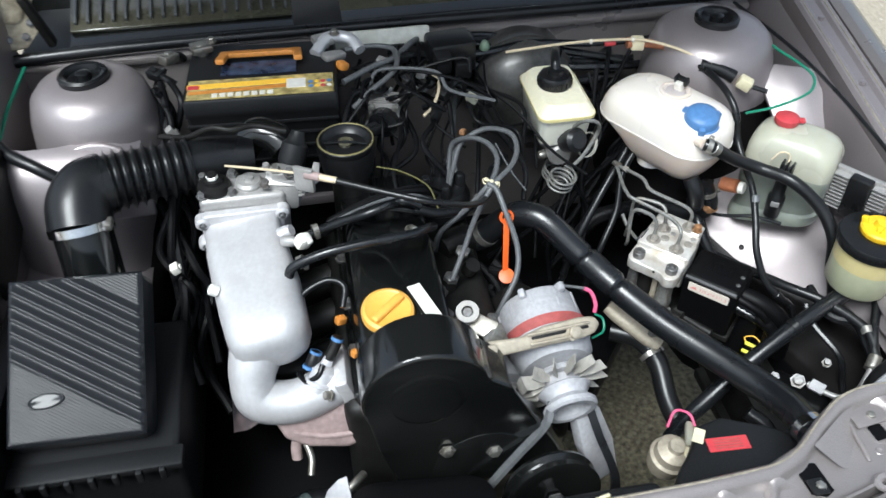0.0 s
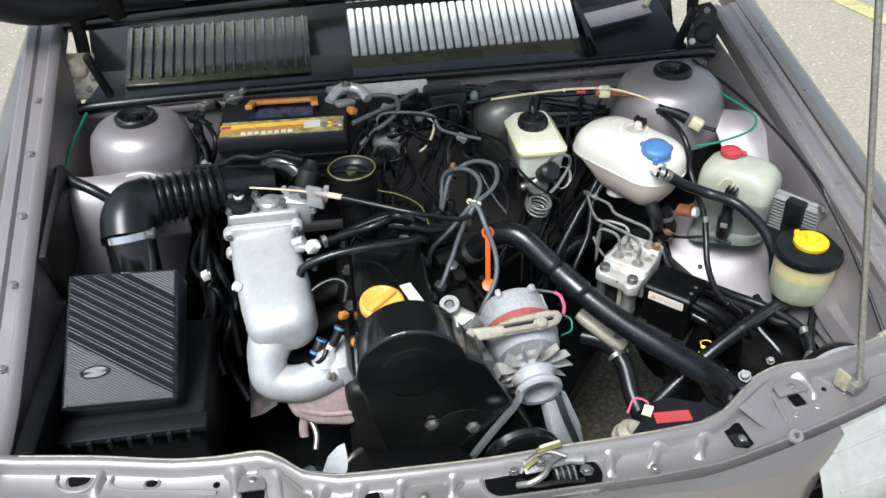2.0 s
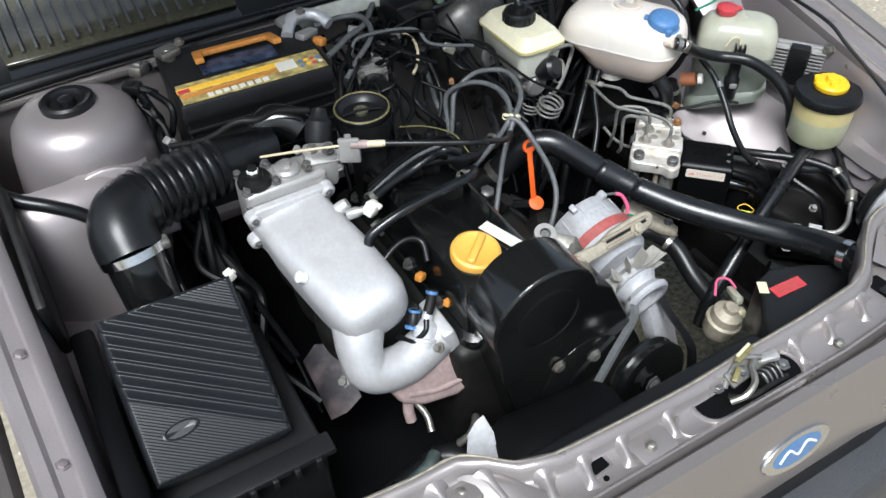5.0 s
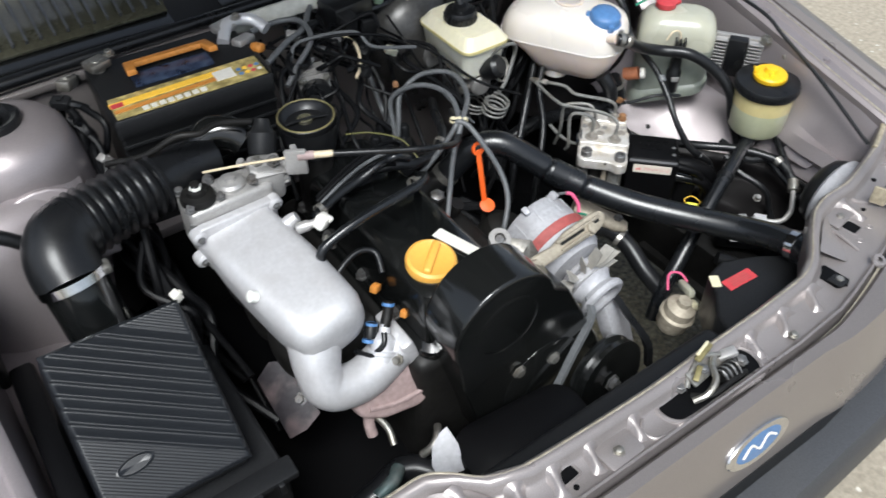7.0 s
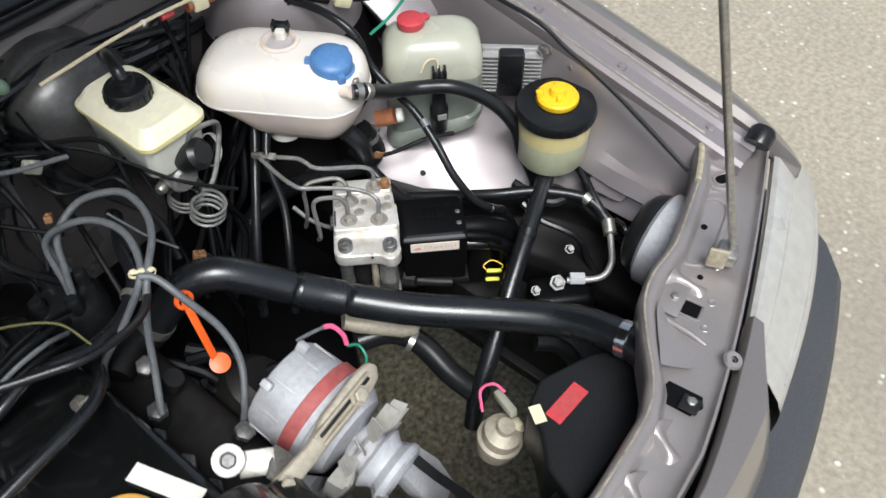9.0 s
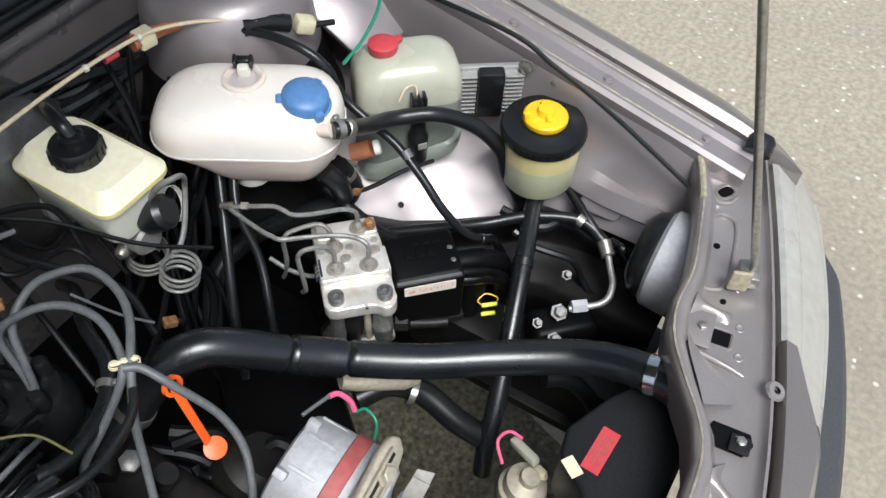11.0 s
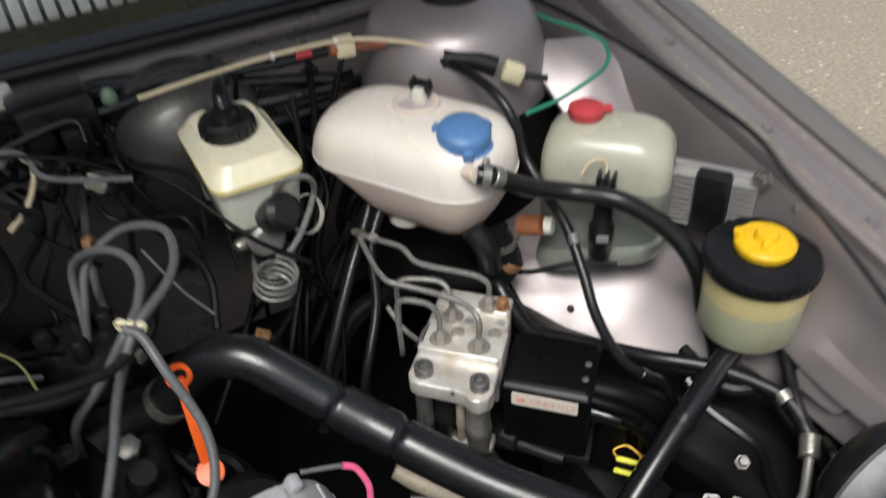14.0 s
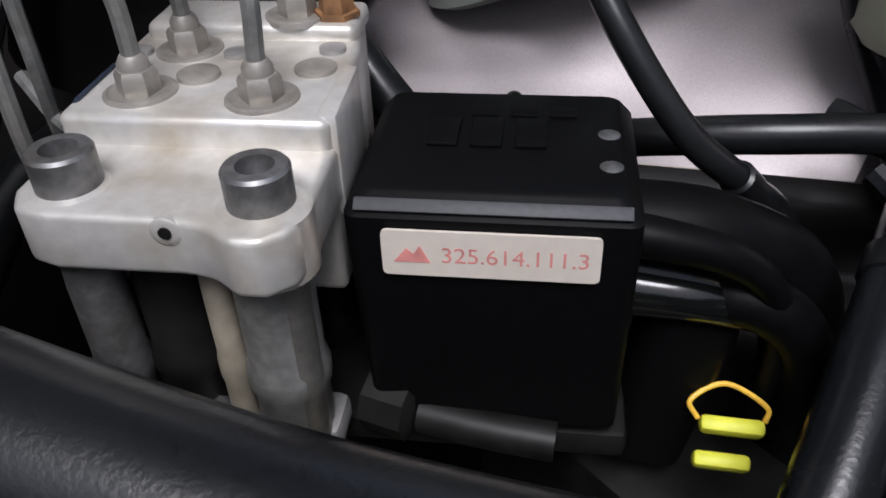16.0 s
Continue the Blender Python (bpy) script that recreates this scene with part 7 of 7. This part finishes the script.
part("rim", lathe([(0.0395, 0.0070), (0.0405, 0.0086), (0.0420, 0.0086), (0.0428, 0.0070)], 36, pose(-0.131, 0.600, 0.765), None, False), BRASS, vcup, "dull brassy rim")
part("boss", lathe([(0.011, -0.004), (0.012, 0.0015), (0.009, 0.003), (0.005, 0.001)], 22, pose(-0.131, 0.603, 0.765)), OLIVE, vcup)
part("outer_band", lathe([(0.0355, -0.05), (0.0425, -0.004), (0.0438, -0.003), (0.0438, -0.012), (0.0375, -0.05)], 36, pose(-0.131, 0.597, 0.768), None, False), RUBBER, vcup)
part("stem", lathe([(0.028, 0), (0.028, 0.16)], 18, pose(-0.13, 0.592, 0.565)), DARK, vcup)
DUCTGREY = mat("dusty pale grey plastic", (0.56, 0.56, 0.51), 0.5, 0, 90, 0.15, 0.08, 0.6, (0.40, 0.39, 0.33), 0, 0, 22)
rl = thing("wiring_duct", "pale grey plastic wiring duct on the bulkhead", "wiring duct")
part("duct", box((0.17, 0.02, 0.028), pose(-0.045, 0.866, 0.790, -25), 0.004), DUCTGREY, rl)
for i in range(9):
    part("notch", box((0.006, 0.003, 0.008), pose(-0.02 + 0.011 * i, 0.853, 0.779, -25), 0.0008), BLACK, rl, "dark notch")
fuse = thing("relay_box", "black relay box with connectors on the bulkhead", "relay box")
part("box", box((0.08, 0.06, 0.06), pose(0.07, 0.83, 0.77, 0, 0, 6), 0.008), RUBBER, fuse)
part("relay", box((0.028, 0.028, 0.035), pose(0.05, 0.79, 0.775, 8, 0, 6), 0.004), BLACK, fuse)
part("relay", box((0.028, 0.028, 0.030), pose(0.085, 0.785, 0.765, 8, 0, -6), 0.004), BLACK, fuse)
gcap = tagged(part("fluid_bottle", lathe([(0.008, 0), (0.009, 0.004), (0.007, 0.012), (0.003, 0.016)], 18, pose(0.128, 0.815, 0.778)), GREENCAP), "dusty translucent green plastic fluid bottle", "bottle")
gcs = thing("cable_clamps", "grey metal cable clamps behind the battery", "clamp")
part("clamp", tube([(-0.16, 0.81, 0.80), (-0.135, 0.84, 0.812), (-0.10, 0.835, 0.81), (-0.085, 0.81, 0.80)], 0.010, 10, 5), ALU, gcs)
part("lug", box((0.04, 0.02, 0.012), pose(-0.13, 0.80, 0.80, 0, 10, 30), 0.004), ALU2, gcs)
part("amber_plug", box((0.016, 0.02, 0.014), pose(-0.118, 0.775, 0.795, 0, 20, 30), 0.004), BATOR, gcs)

# random looking dark leads that fill the rear of the bay
rng = random.Random(7)


def lead(a, b, sag, r, material, label, spread=0.02, name="wiring_lead"):
    a, b = Vector(a), Vector(b)
    pts = [a]
    for i in range(1, 4):
        p = a.lerp(b, i / 4)
        p += Vector((rng.uniform(-spread, spread), rng.uniform(-spread, spread), rng.uniform(-spread, spread) * 0.6 + sag * math.sin(math.pi * i / 4)))
        pts.append(p)
    pts.append(b)
    return hose(name, label, pts, r, material, "wire", 8, "wiring leads")


for i in range(26):
    x0 = rng.uniform(-0.12, 0.12)
    lead((x0, rng.uniform(0.72, 0.86), rng.uniform(0.72, 0.79)), (x0 + rng.uniform(-0.1, 0.14), rng.uniform(0.55, 0.70), rng.uniform(0.60, 0.70)), rng.uniform(0.0, 0.04), rng.uniform(0.002, 0.0048), (GREYW if i % 13 == 0 else LEAD), "dark wiring lead behind the engine", 0.03)
for i in range(12):
    lead((rng.uniform(-0.13, 0.0), rng.uniform(0.70, 0.84), 0.77), (rng.uniform(-0.05, 0.12), rng.uniform(0.66, 0.82), rng.uniform(0.70, 0.78)), 0.02, rng.uniform(0.002, 0.0036), GREYW if i % 6 == 0 else LEAD, "dark wiring lead behind the battery", 0.03)
for i in range(12):
    lead((rng.uniform(0.26, 0.42), rng.uniform(0.68, 0.84), rng.uniform(0.70, 0.78)), (rng.uniform(0.10, 0.26), rng.uniform(0.56, 0.66), rng.uniform(0.42, 0.50)), 0.0, rng.uniform(0.0025, 0.0055), LEAD, "black lead running down beside the brake cylinder", 0.025)
for i in range(14):
    lead((rng.uniform(-0.43, -0.38), rng.uniform(0.58, 0.74), rng.uniform(0.62, 0.72)), (rng.uniform(-0.42, -0.34), rng.uniform(0.34, 0.50), rng.uniform(0.40, 0.55)), -0.01, rng.uniform(0.003, 0.008), LEAD, "black lead between the filter box and the engine", 0.025)
for i in range(5):
    a_, b_ = Vector((-0.190 + 0.006 * i, 0.470 + 0.013 * i, 0.700 - 0.003 * i)), Vector((-0.062 + 0.010 * i, 0.492 + 0.015 * i, 0.722 - 0.004 * i))
    hose("wiring_lead", "thin black lead from the throttle body", [a_, a_.lerp(b_, 0.35) + Vector((0, 0.002, 0.008)), a_.lerp(b_, 0.7) + Vector((0, 0.004, 0.007)), b_, b_ + Vector((0.03, 0.02, -0.03))], 0.0028 if i % 3 else 0.0042, GREYW if i == 2 else LEAD, "wire", 8, "wiring leads")
for i in range(8):
    lead((-0.39 + rng.uniform(-0.03, 0.01), 0.80 + rng.uniform(-0.05, 0.05), 0.79), (-0.40 + rng.uniform(-0.02, 0.02), rng.uniform(0.66, 0.72), 0.69), 0.0, rng.uniform(0.003, 0.007), LEAD, "black battery lead beside the strut tower", 0.02)
for i in range(10):
    lead((0.05 + rng.uniform(-0.03, 0.05), 0.47 + rng.uniform(-0.03, 0.06), 0.56), (0.09 + rng.uniform(-0.06, 0.06), rng.uniform(0.36, 0.46), rng.uniform(0.45, 0.56)), 0.0, rng.uniform(0.004, 0.010), LEAD, "black hose low beside the engine", 0.02)

hose("striped_wire", "black wire with a yellow green stripe behind the engine", [(-0.09, 0.56, 0.745), (-0.055, 0.545, 0.742), (-0.02, 0.52, 0.73), (-0.01, 0.49, 0.71)], 0.0013, STRIPE, "wire", 8, "striped wires")
hose("bare_wire", "thin beige wire behind the coil", [(0.02, 0.78, 0.775), (0.035, 0.74, 0.765), (0.02, 0.70, 0.752), (0.0, 0.68, 0.745)], 0.0026, WHITEW, "wire", 8)
hose("grey_conduit", "grey wiring conduit behind the coil", [(-0.12, 0.74, 0.785), (-0.07, 0.77, 0.79), (-0.03, 0.79, 0.792), (0.0, 0.83, 0.792), (0.02, 0.86, 0.785)], 0.005, GREYW, "conduit", 10)
hose("grey_conduit", "grey wiring conduit looped behind the battery", [(-0.11, 0.70, 0.76), (-0.08, 0.72, 0.775), (-0.035, 0.755, 0.79), (-0.03, 0.80, 0.80), (-0.06, 0.82, 0.80), (-0.11, 0.815, 0.80)], 0.0045, GREYW, "conduit", 10)
hose("bleed_pipe", "thin pale metal pipe beside the engine hose", [(0.10, 0.60, 0.735), (0.12, 0.57, 0.70), (0.14, 0.55, 0.675)], 0.0015, GREYW, "pipe", 8)

for i in range(14):
    lead((rng.uniform(-0.04, 0.16), rng.uniform(0.83, 0.88), rng.uniform(0.70, 0.785)), (rng.uniform(0.30, 0.45), rng.uniform(0.79, 0.87), rng.uniform(0.62, 0.77)), rng.uniform(-0.035, 0.03), rng.uniform(0.0035, 0.0095), HOSE, "shiny black lead along the bulkhead", 0.03)

# distributor and dark castings right of the valve cover
ds = thing("distributor", "black distributor with lead towers", "distributor")
part("cap", lathe([(0.045, 0), (0.045, 0.03), (0.036, 0.045), (0.02, 0.05)], 28, pose(0.02, 0.62, 0.60)), RUBBER, ds)
for i in range(4):
    part("tower", lathe([(0.009, 0), (0.009, 0.03), (0.006, 0.034)], 12, pose(0.02 + 0.028 * math.cos(i * 1.57), 0.62 + 0.028 * math.sin(i * 1.57), 0.635)), RUBBER, ds)
of = thing("oil_filter_housing", "dark oily filter housing beside the block", "filter housing")
part("flange", lathe([(0.04, 0), (0.045, 0.01), (0.045, 0.07), (0.03, 0.085)], 28, frame_at((0.075, 0.43, 0.50), (0.5, -0.3, 0.8))), DARK, of)
part("thermostat", tube([(0.0, 0.52, 0.60), (0.035, 0.54, 0.60), (0.062, 0.548, 0.585)], 0.02, 16, 4), DARK, of)
part("plug", lathe([(0.012, 0), (0.012, 0.02)], 14, pose(0.03, 0.46, 0.605, 20, 20, 0)), DARK, of)

# radiator with shroud and red label
rad = thing("radiator", "black radiator and fan shroud behind the lock carrier", "radiator")
part("fan_cowl", blob([(0.36, 0.20, 0.10, 0.03, 0, 0), (0.50, 0.20, 0.11, 0.035, 0, 0), (0.53, 0.19, 0.10, 0.035, 0, 0), (0.542, 0.15, 0.07, 0.03, 0, 0)], 5, pose(-0.095, 0.112, 0, 0, 0, -5)), PUMPBLACK, rad, "dull black fan cowl")
part("core", box((0.62, 0.035, 0.34), pose(0.07, 0.045, 0.40), 0.004), DARK, rad)
part("top_tank", box((0.42, 0.05, 0.05), pose(-0.02, 0.045, 0.575), 0.012, 3), BLACK, rad)
part("shroud", prism([(0.20, 0.03), (0.42, 0.03), (0.42, 0.085), (0.36, 0.125), (0.305, 0.148), (0.27, 0.14), (0.25, 0.11), (0.22, 0.08)], 0.50, 0.590, 0.006, None, None, 3), BLACK, rad, "black shroud corner")
ml2 = pose(0.297, 0.106, 0.5905, 0, 0, -93)
part("warning_label", box((0.020, 0.054, 0.0012), ml2, 0), REDP, rad, "red printed warning label")
for i in range(4):
    part("print_bar", box((0.002, 0.036, 0.0004), ml2 @ pose(-0.006 + 0.004 * i, 0, 0.0009), 0), REDBAND, rad)
part("label_patch", box((0.014, 0.022, 0.0012), ml2 @ pose(-0.016, -0.033, 0.0, 0, 0, 60), 0), IVORY, rad, "cream patch")
st = thing("fan_motor", "grey cylindrical fan motor with a green connector", "motor")
part("can", lathe([(0.012, 0), (0.022, 0.004), (0.026, 0.012), (0.026, 0.030), (0.029, 0.032), (0.029, 0.038), (0.025, 0.041), (0.024, 0.055), (0.012, 0.062), (0.011, 0.07)], 24, frame_at((0.262, 0.175, 0.44), (0.1, -0.15, 0.9))), CASTTAN, st)
part("connector", box((0.012, 0.045, 0.014), pose(0.297, 0.185, 0.50, -20, 0, -25), 0.004), WASHER, st)
part("connector_end", box((0.013, 0.016, 0.015), pose(0.285, 0.158, 0.492, -20, 0, -25), 0.003), IVORY, st)
part("wire", tube([(0.27, 0.20, 0.50), (0.285, 0.215, 0.515), (0.305, 0.21, 0.51), (0.31, 0.195, 0.50)], 0.002, 8, 5), PINKW, st)
tg = thing("wire_tags", "lime tape tags on an orange wire loop", "wire tags")
part("loop", tube([U(0.085, 0.552, 0.50), U(0.082, 0.555, 0.506), U(0.094, 0.560, 0.510), U(0.108, 0.555, 0.505), U(0.108, 0.552, 0.50)], 0.0010, 8, 6), BATYEL, tg, "orange wire")
part("tag", box((0.022, 0.006, 0.008), ma_ @ pose(0.096, 0.549, 0.500, 30, 0, -4), 0.002), LIME, tg)
part("tag", box((0.020, 0.006, 0.008), ma_ @ pose(0.094, 0.545, 0.486, 30, 0, -4), 0.002), LIME, tg)
for i, (a, b) in enumerate((((0.53, 0.33, 0.57), (0.56, 0.20, 0.46)), ((0.55, 0.36, 0.575), (0.60, 0.20, 0.52)), ((0.60, 0.22, 0.55), (0.56, 0.13, 0.50)))):
    lead(a, b, 0.015, 0.005 + 0.0015 * (i % 2), RUBBER, "black lead low on the inner wing", 0.015)
# fittings low at the front
lw = thing("water_fitting", "teal stained hose fitting with clamps low in front", "hose fitting")
part("body", lathe([(0.014, 0), (0.022, 0.004), (0.027, 0.012), (0.027, 0.022), (0.018, 0.026), (0.012, 0.036)], 24, frame_at((-0.225, 0.215, 0.415), (-0.7, -0.5, 0.35)) @ Matrix.Scale(0.8, 4)), TEAL, lw)
part("pipe", tube([(-0.275, 0.294, 0.550), (-0.247, 0.271, 0.520), (-0.233, 0.244, 0.500), (-0.236, 0.222, 0.485)], 0.005, 10, 5), STEEL, lw)
part("sheet", prism([(-0.026, -0.040), (0.020, -0.044), (0.030, 0.0), (0.026, 0.034), (0.010, 0.030), (-0.012, 0.014), (-0.026, -0.012)], 0, 0.003, 0.0008, frame_at((-0.204, 0.152, 0.532), (-0.42, -0.55, 0.72)) @ Matrix.Scale(0.78, 4)), DUSTY, lw, "bare metal tab")
hose("lower_radiator_hose", "black lower radiator hose in front of the engine", [(-0.36, 0.20, 0.40), (-0.28, 0.20, 0.43), (-0.22, 0.20, 0.44), (-0.16, 0.12, 0.42)], 0.02)

part("clamp_ring", lathe([(0.0275, 0.014), (0.029, 0.014), (0.029, 0.021), (0.0275, 0.021)], 24, frame_at((-0.225, 0.215, 0.415), (-0.7, -0.5, 0.35)) @ Matrix.Scale(0.8, 4), None, False), STEEL, lw)
part("nipple", tube([(-0.245, 0.20, 0.462), (-0.262, 0.185, 0.468), (-0.29, 0.18, 0.46)], 0.010, 12, 4), TEAL, lw)
part("elbow_pipe", tube([(-0.205, 0.20, 0.46), (-0.19, 0.195, 0.475), (-0.175, 0.205, 0.48), (-0.165, 0.22, 0.47)], 0.006, 10, 4), STEEL, lw)


def ring_clamp(place, direction, r):
    """A worm drive clamp round a hose."""
    g = thing("hose_clamp", "zinc plated worm drive hose clamp", "hose clamp", "hose clamps")
    m = frame_at(place, direction)
    part("band", lathe([(r, -0.004), (r + 0.0012, -0.004), (r + 0.0012, 0.004), (r, 0.004)], 24, m, None, False), STEEL, g)
    part("screw", box((0.006, 0.014, 0.007), m @ pose(r + 0.003, 0, 0), 0.0015), STEEL, g)


ring_clamp((0.404, 0.500, 0.761), (0.85, -0.4, -0.2), 0.0100)
ring_clamp((0.439, 0.529, 0.645), (0.2, -0.1, -1), 0.0143)
ring_clamp((-0.212, 0.398, 0.723), (0.8, -0.1, 0.4), 0.0078)
ring_clamp((-0.19, 0.463, 0.72), (1, 0.3, 0), 0.0073)
ring_clamp((-0.06, 0.425, 0.73), (0.9, 0.35, -0.25), 0.0078)
ring_clamp((0.06, 0.535, 0.68), (0.75, 0.65, 0), 0.0078)
ring_clamp((0.30, 0.34, 0.488), (0.3, -0.9, -0.3), 0.0163)


def connector(place, turn, size, material, label):
    g = thing("wire_connector", label, "connector", "wire connectors")
    m = Matrix.Translation(place) @ Euler([radians(a) for a in turn]).to_matrix().to_4x4()
    part("shell", box(size, m, min(size) * 0.16), material, g)
    part("latch", box((size[0] * 0.35, size[1] * 0.5, size[2] * 0.3), m @ pose(0, 0, size[2] * 0.55), min(size) * 0.08), material, g)
    part("boot", tube([m @ Vector((size[0] * 0.45, 0, 0)), m @ Vector((size[0] * 0.8, 0, -0.002)), m @ Vector((size[0] * 1.2, 0.004, -0.012))], size[1] * 0.32, 8, 4), RUBBER, g)


for place, turn, size, m_, lb in (
    ((-0.02, 0.80, 0.785), (10, 0, 20), (0.028, 0.018, 0.016), BLACK, "black plug on the bulkhead wiring"),
    ((0.01, 0.76, 0.775), (0, 20, 70), (0.024, 0.016, 0.014), ALU2, "grey plug on the bulkhead wiring"),
    ((-0.05, 0.79, 0.785), (20, 10, -30), (0.022, 0.014, 0.014), ALU2, "grey plug on the bulkhead wiring"),
    ((0.045, 0.73, 0.755), (0, -20, 40), (0.03, 0.02, 0.018), BLACK, "black plug behind the engine"),
    ((0.02, 0.69, 0.745), (30, 0, 100), (0.024, 0.016, 0.016), BLACK, "black plug behind the engine"),
    ((0.085, 0.71, 0.75), (0, 30, -20), (0.02, 0.014, 0.012), WASHER, "greenish plug beside the brake servo"),
    ((-0.085, 0.67, 0.735), (0, 0, 30), (0.026, 0.018, 0.016), BLACK, "black plug below the coil"),
    ((0.06, 0.66, 0.72), (0, 25, 60), (0.014, 0.009, 0.009), RUST, "brown plug in the wiring"),
    ((-0.395, 0.83, 0.805), (0, 10, 50), (0.03, 0.02, 0.016), STEEL, "metal lug on the battery lead"),
    ((-0.415, 0.80, 0.795), (10, 0, -40), (0.028, 0.018, 0.016), BLACK, "black plug on the battery lead"),
    ((-0.395, 0.715, 0.735), (0, 60, 20), (0.03, 0.014, 0.012), ALU2, "pale plug beside the battery"),
    ((0.185, 0.60, 0.58), (0, 20, -30), (0.016, 0.012, 0.010), RUST, "rusty brown plug beside the engine"),
    ((-0.40, 0.50, 0.645), (0, 70, 10), (0.014, 0.015, 0.013), WHITE, "ivory plug beside the filter box"),
    ((-0.17, 0.36, 0.64), (0, 20, 30), (0.015, 0.011, 0.011), BATOR, "amber injector plug beside the valve cover"),
    ((-0.155, 0.31, 0.625), (0, 20, 30), (0.013, 0.010, 0.010), BATOR, "amber injector plug beside the valve cover"),
):
    connector(place, turn, size, m_, lb)
for place, d in (((-0.02, 0.37, 0.606), (0, 0, 1)), ((0.0, 0.44, 0.61), (0.2, 0, 1)), ((0.03, 0.50, 0.605), (0, -0.3, 1)), ((0.045, 0.355, 0.60), (0.3, -0.3, 1))):
    g = thing("hose_union", "dull metal water union beside the valve cover", "union")
    part("stub", lathe([(0.011, -0.03), (0.011, 0.0), (0.008, 0.006)], 14, frame_at(place, d)), DARK, g)
    part("nut", lathe([(0.012, 0), (0.012, 0.007), (0.009, 0.009)], 6, frame_at(place, d)), BOLT, g)

arm_ = thing("mount_arm", "stained beige cast mounting arm under the radiator hose", "mounting arm")
part("arm", blob([(0, 0.018, 0.03, 0.008, 0, 0), (0.02, 0.022, 0.036, 0.010, 0, 0), (0.08, 0.02, 0.034, 0.009, 0, 0), (0.10, 0.012, 0.02, 0.005, 0, 0)], 4, frame_at((0.245, 0.405, 0.545), (0.66, -0.65, -0.36), (0, 0, 1))), CASTTAN, arm_)
bolt(arm_, (0.30, 0.35, 0.528), 0.006, 0.006, (0, 0, 1))
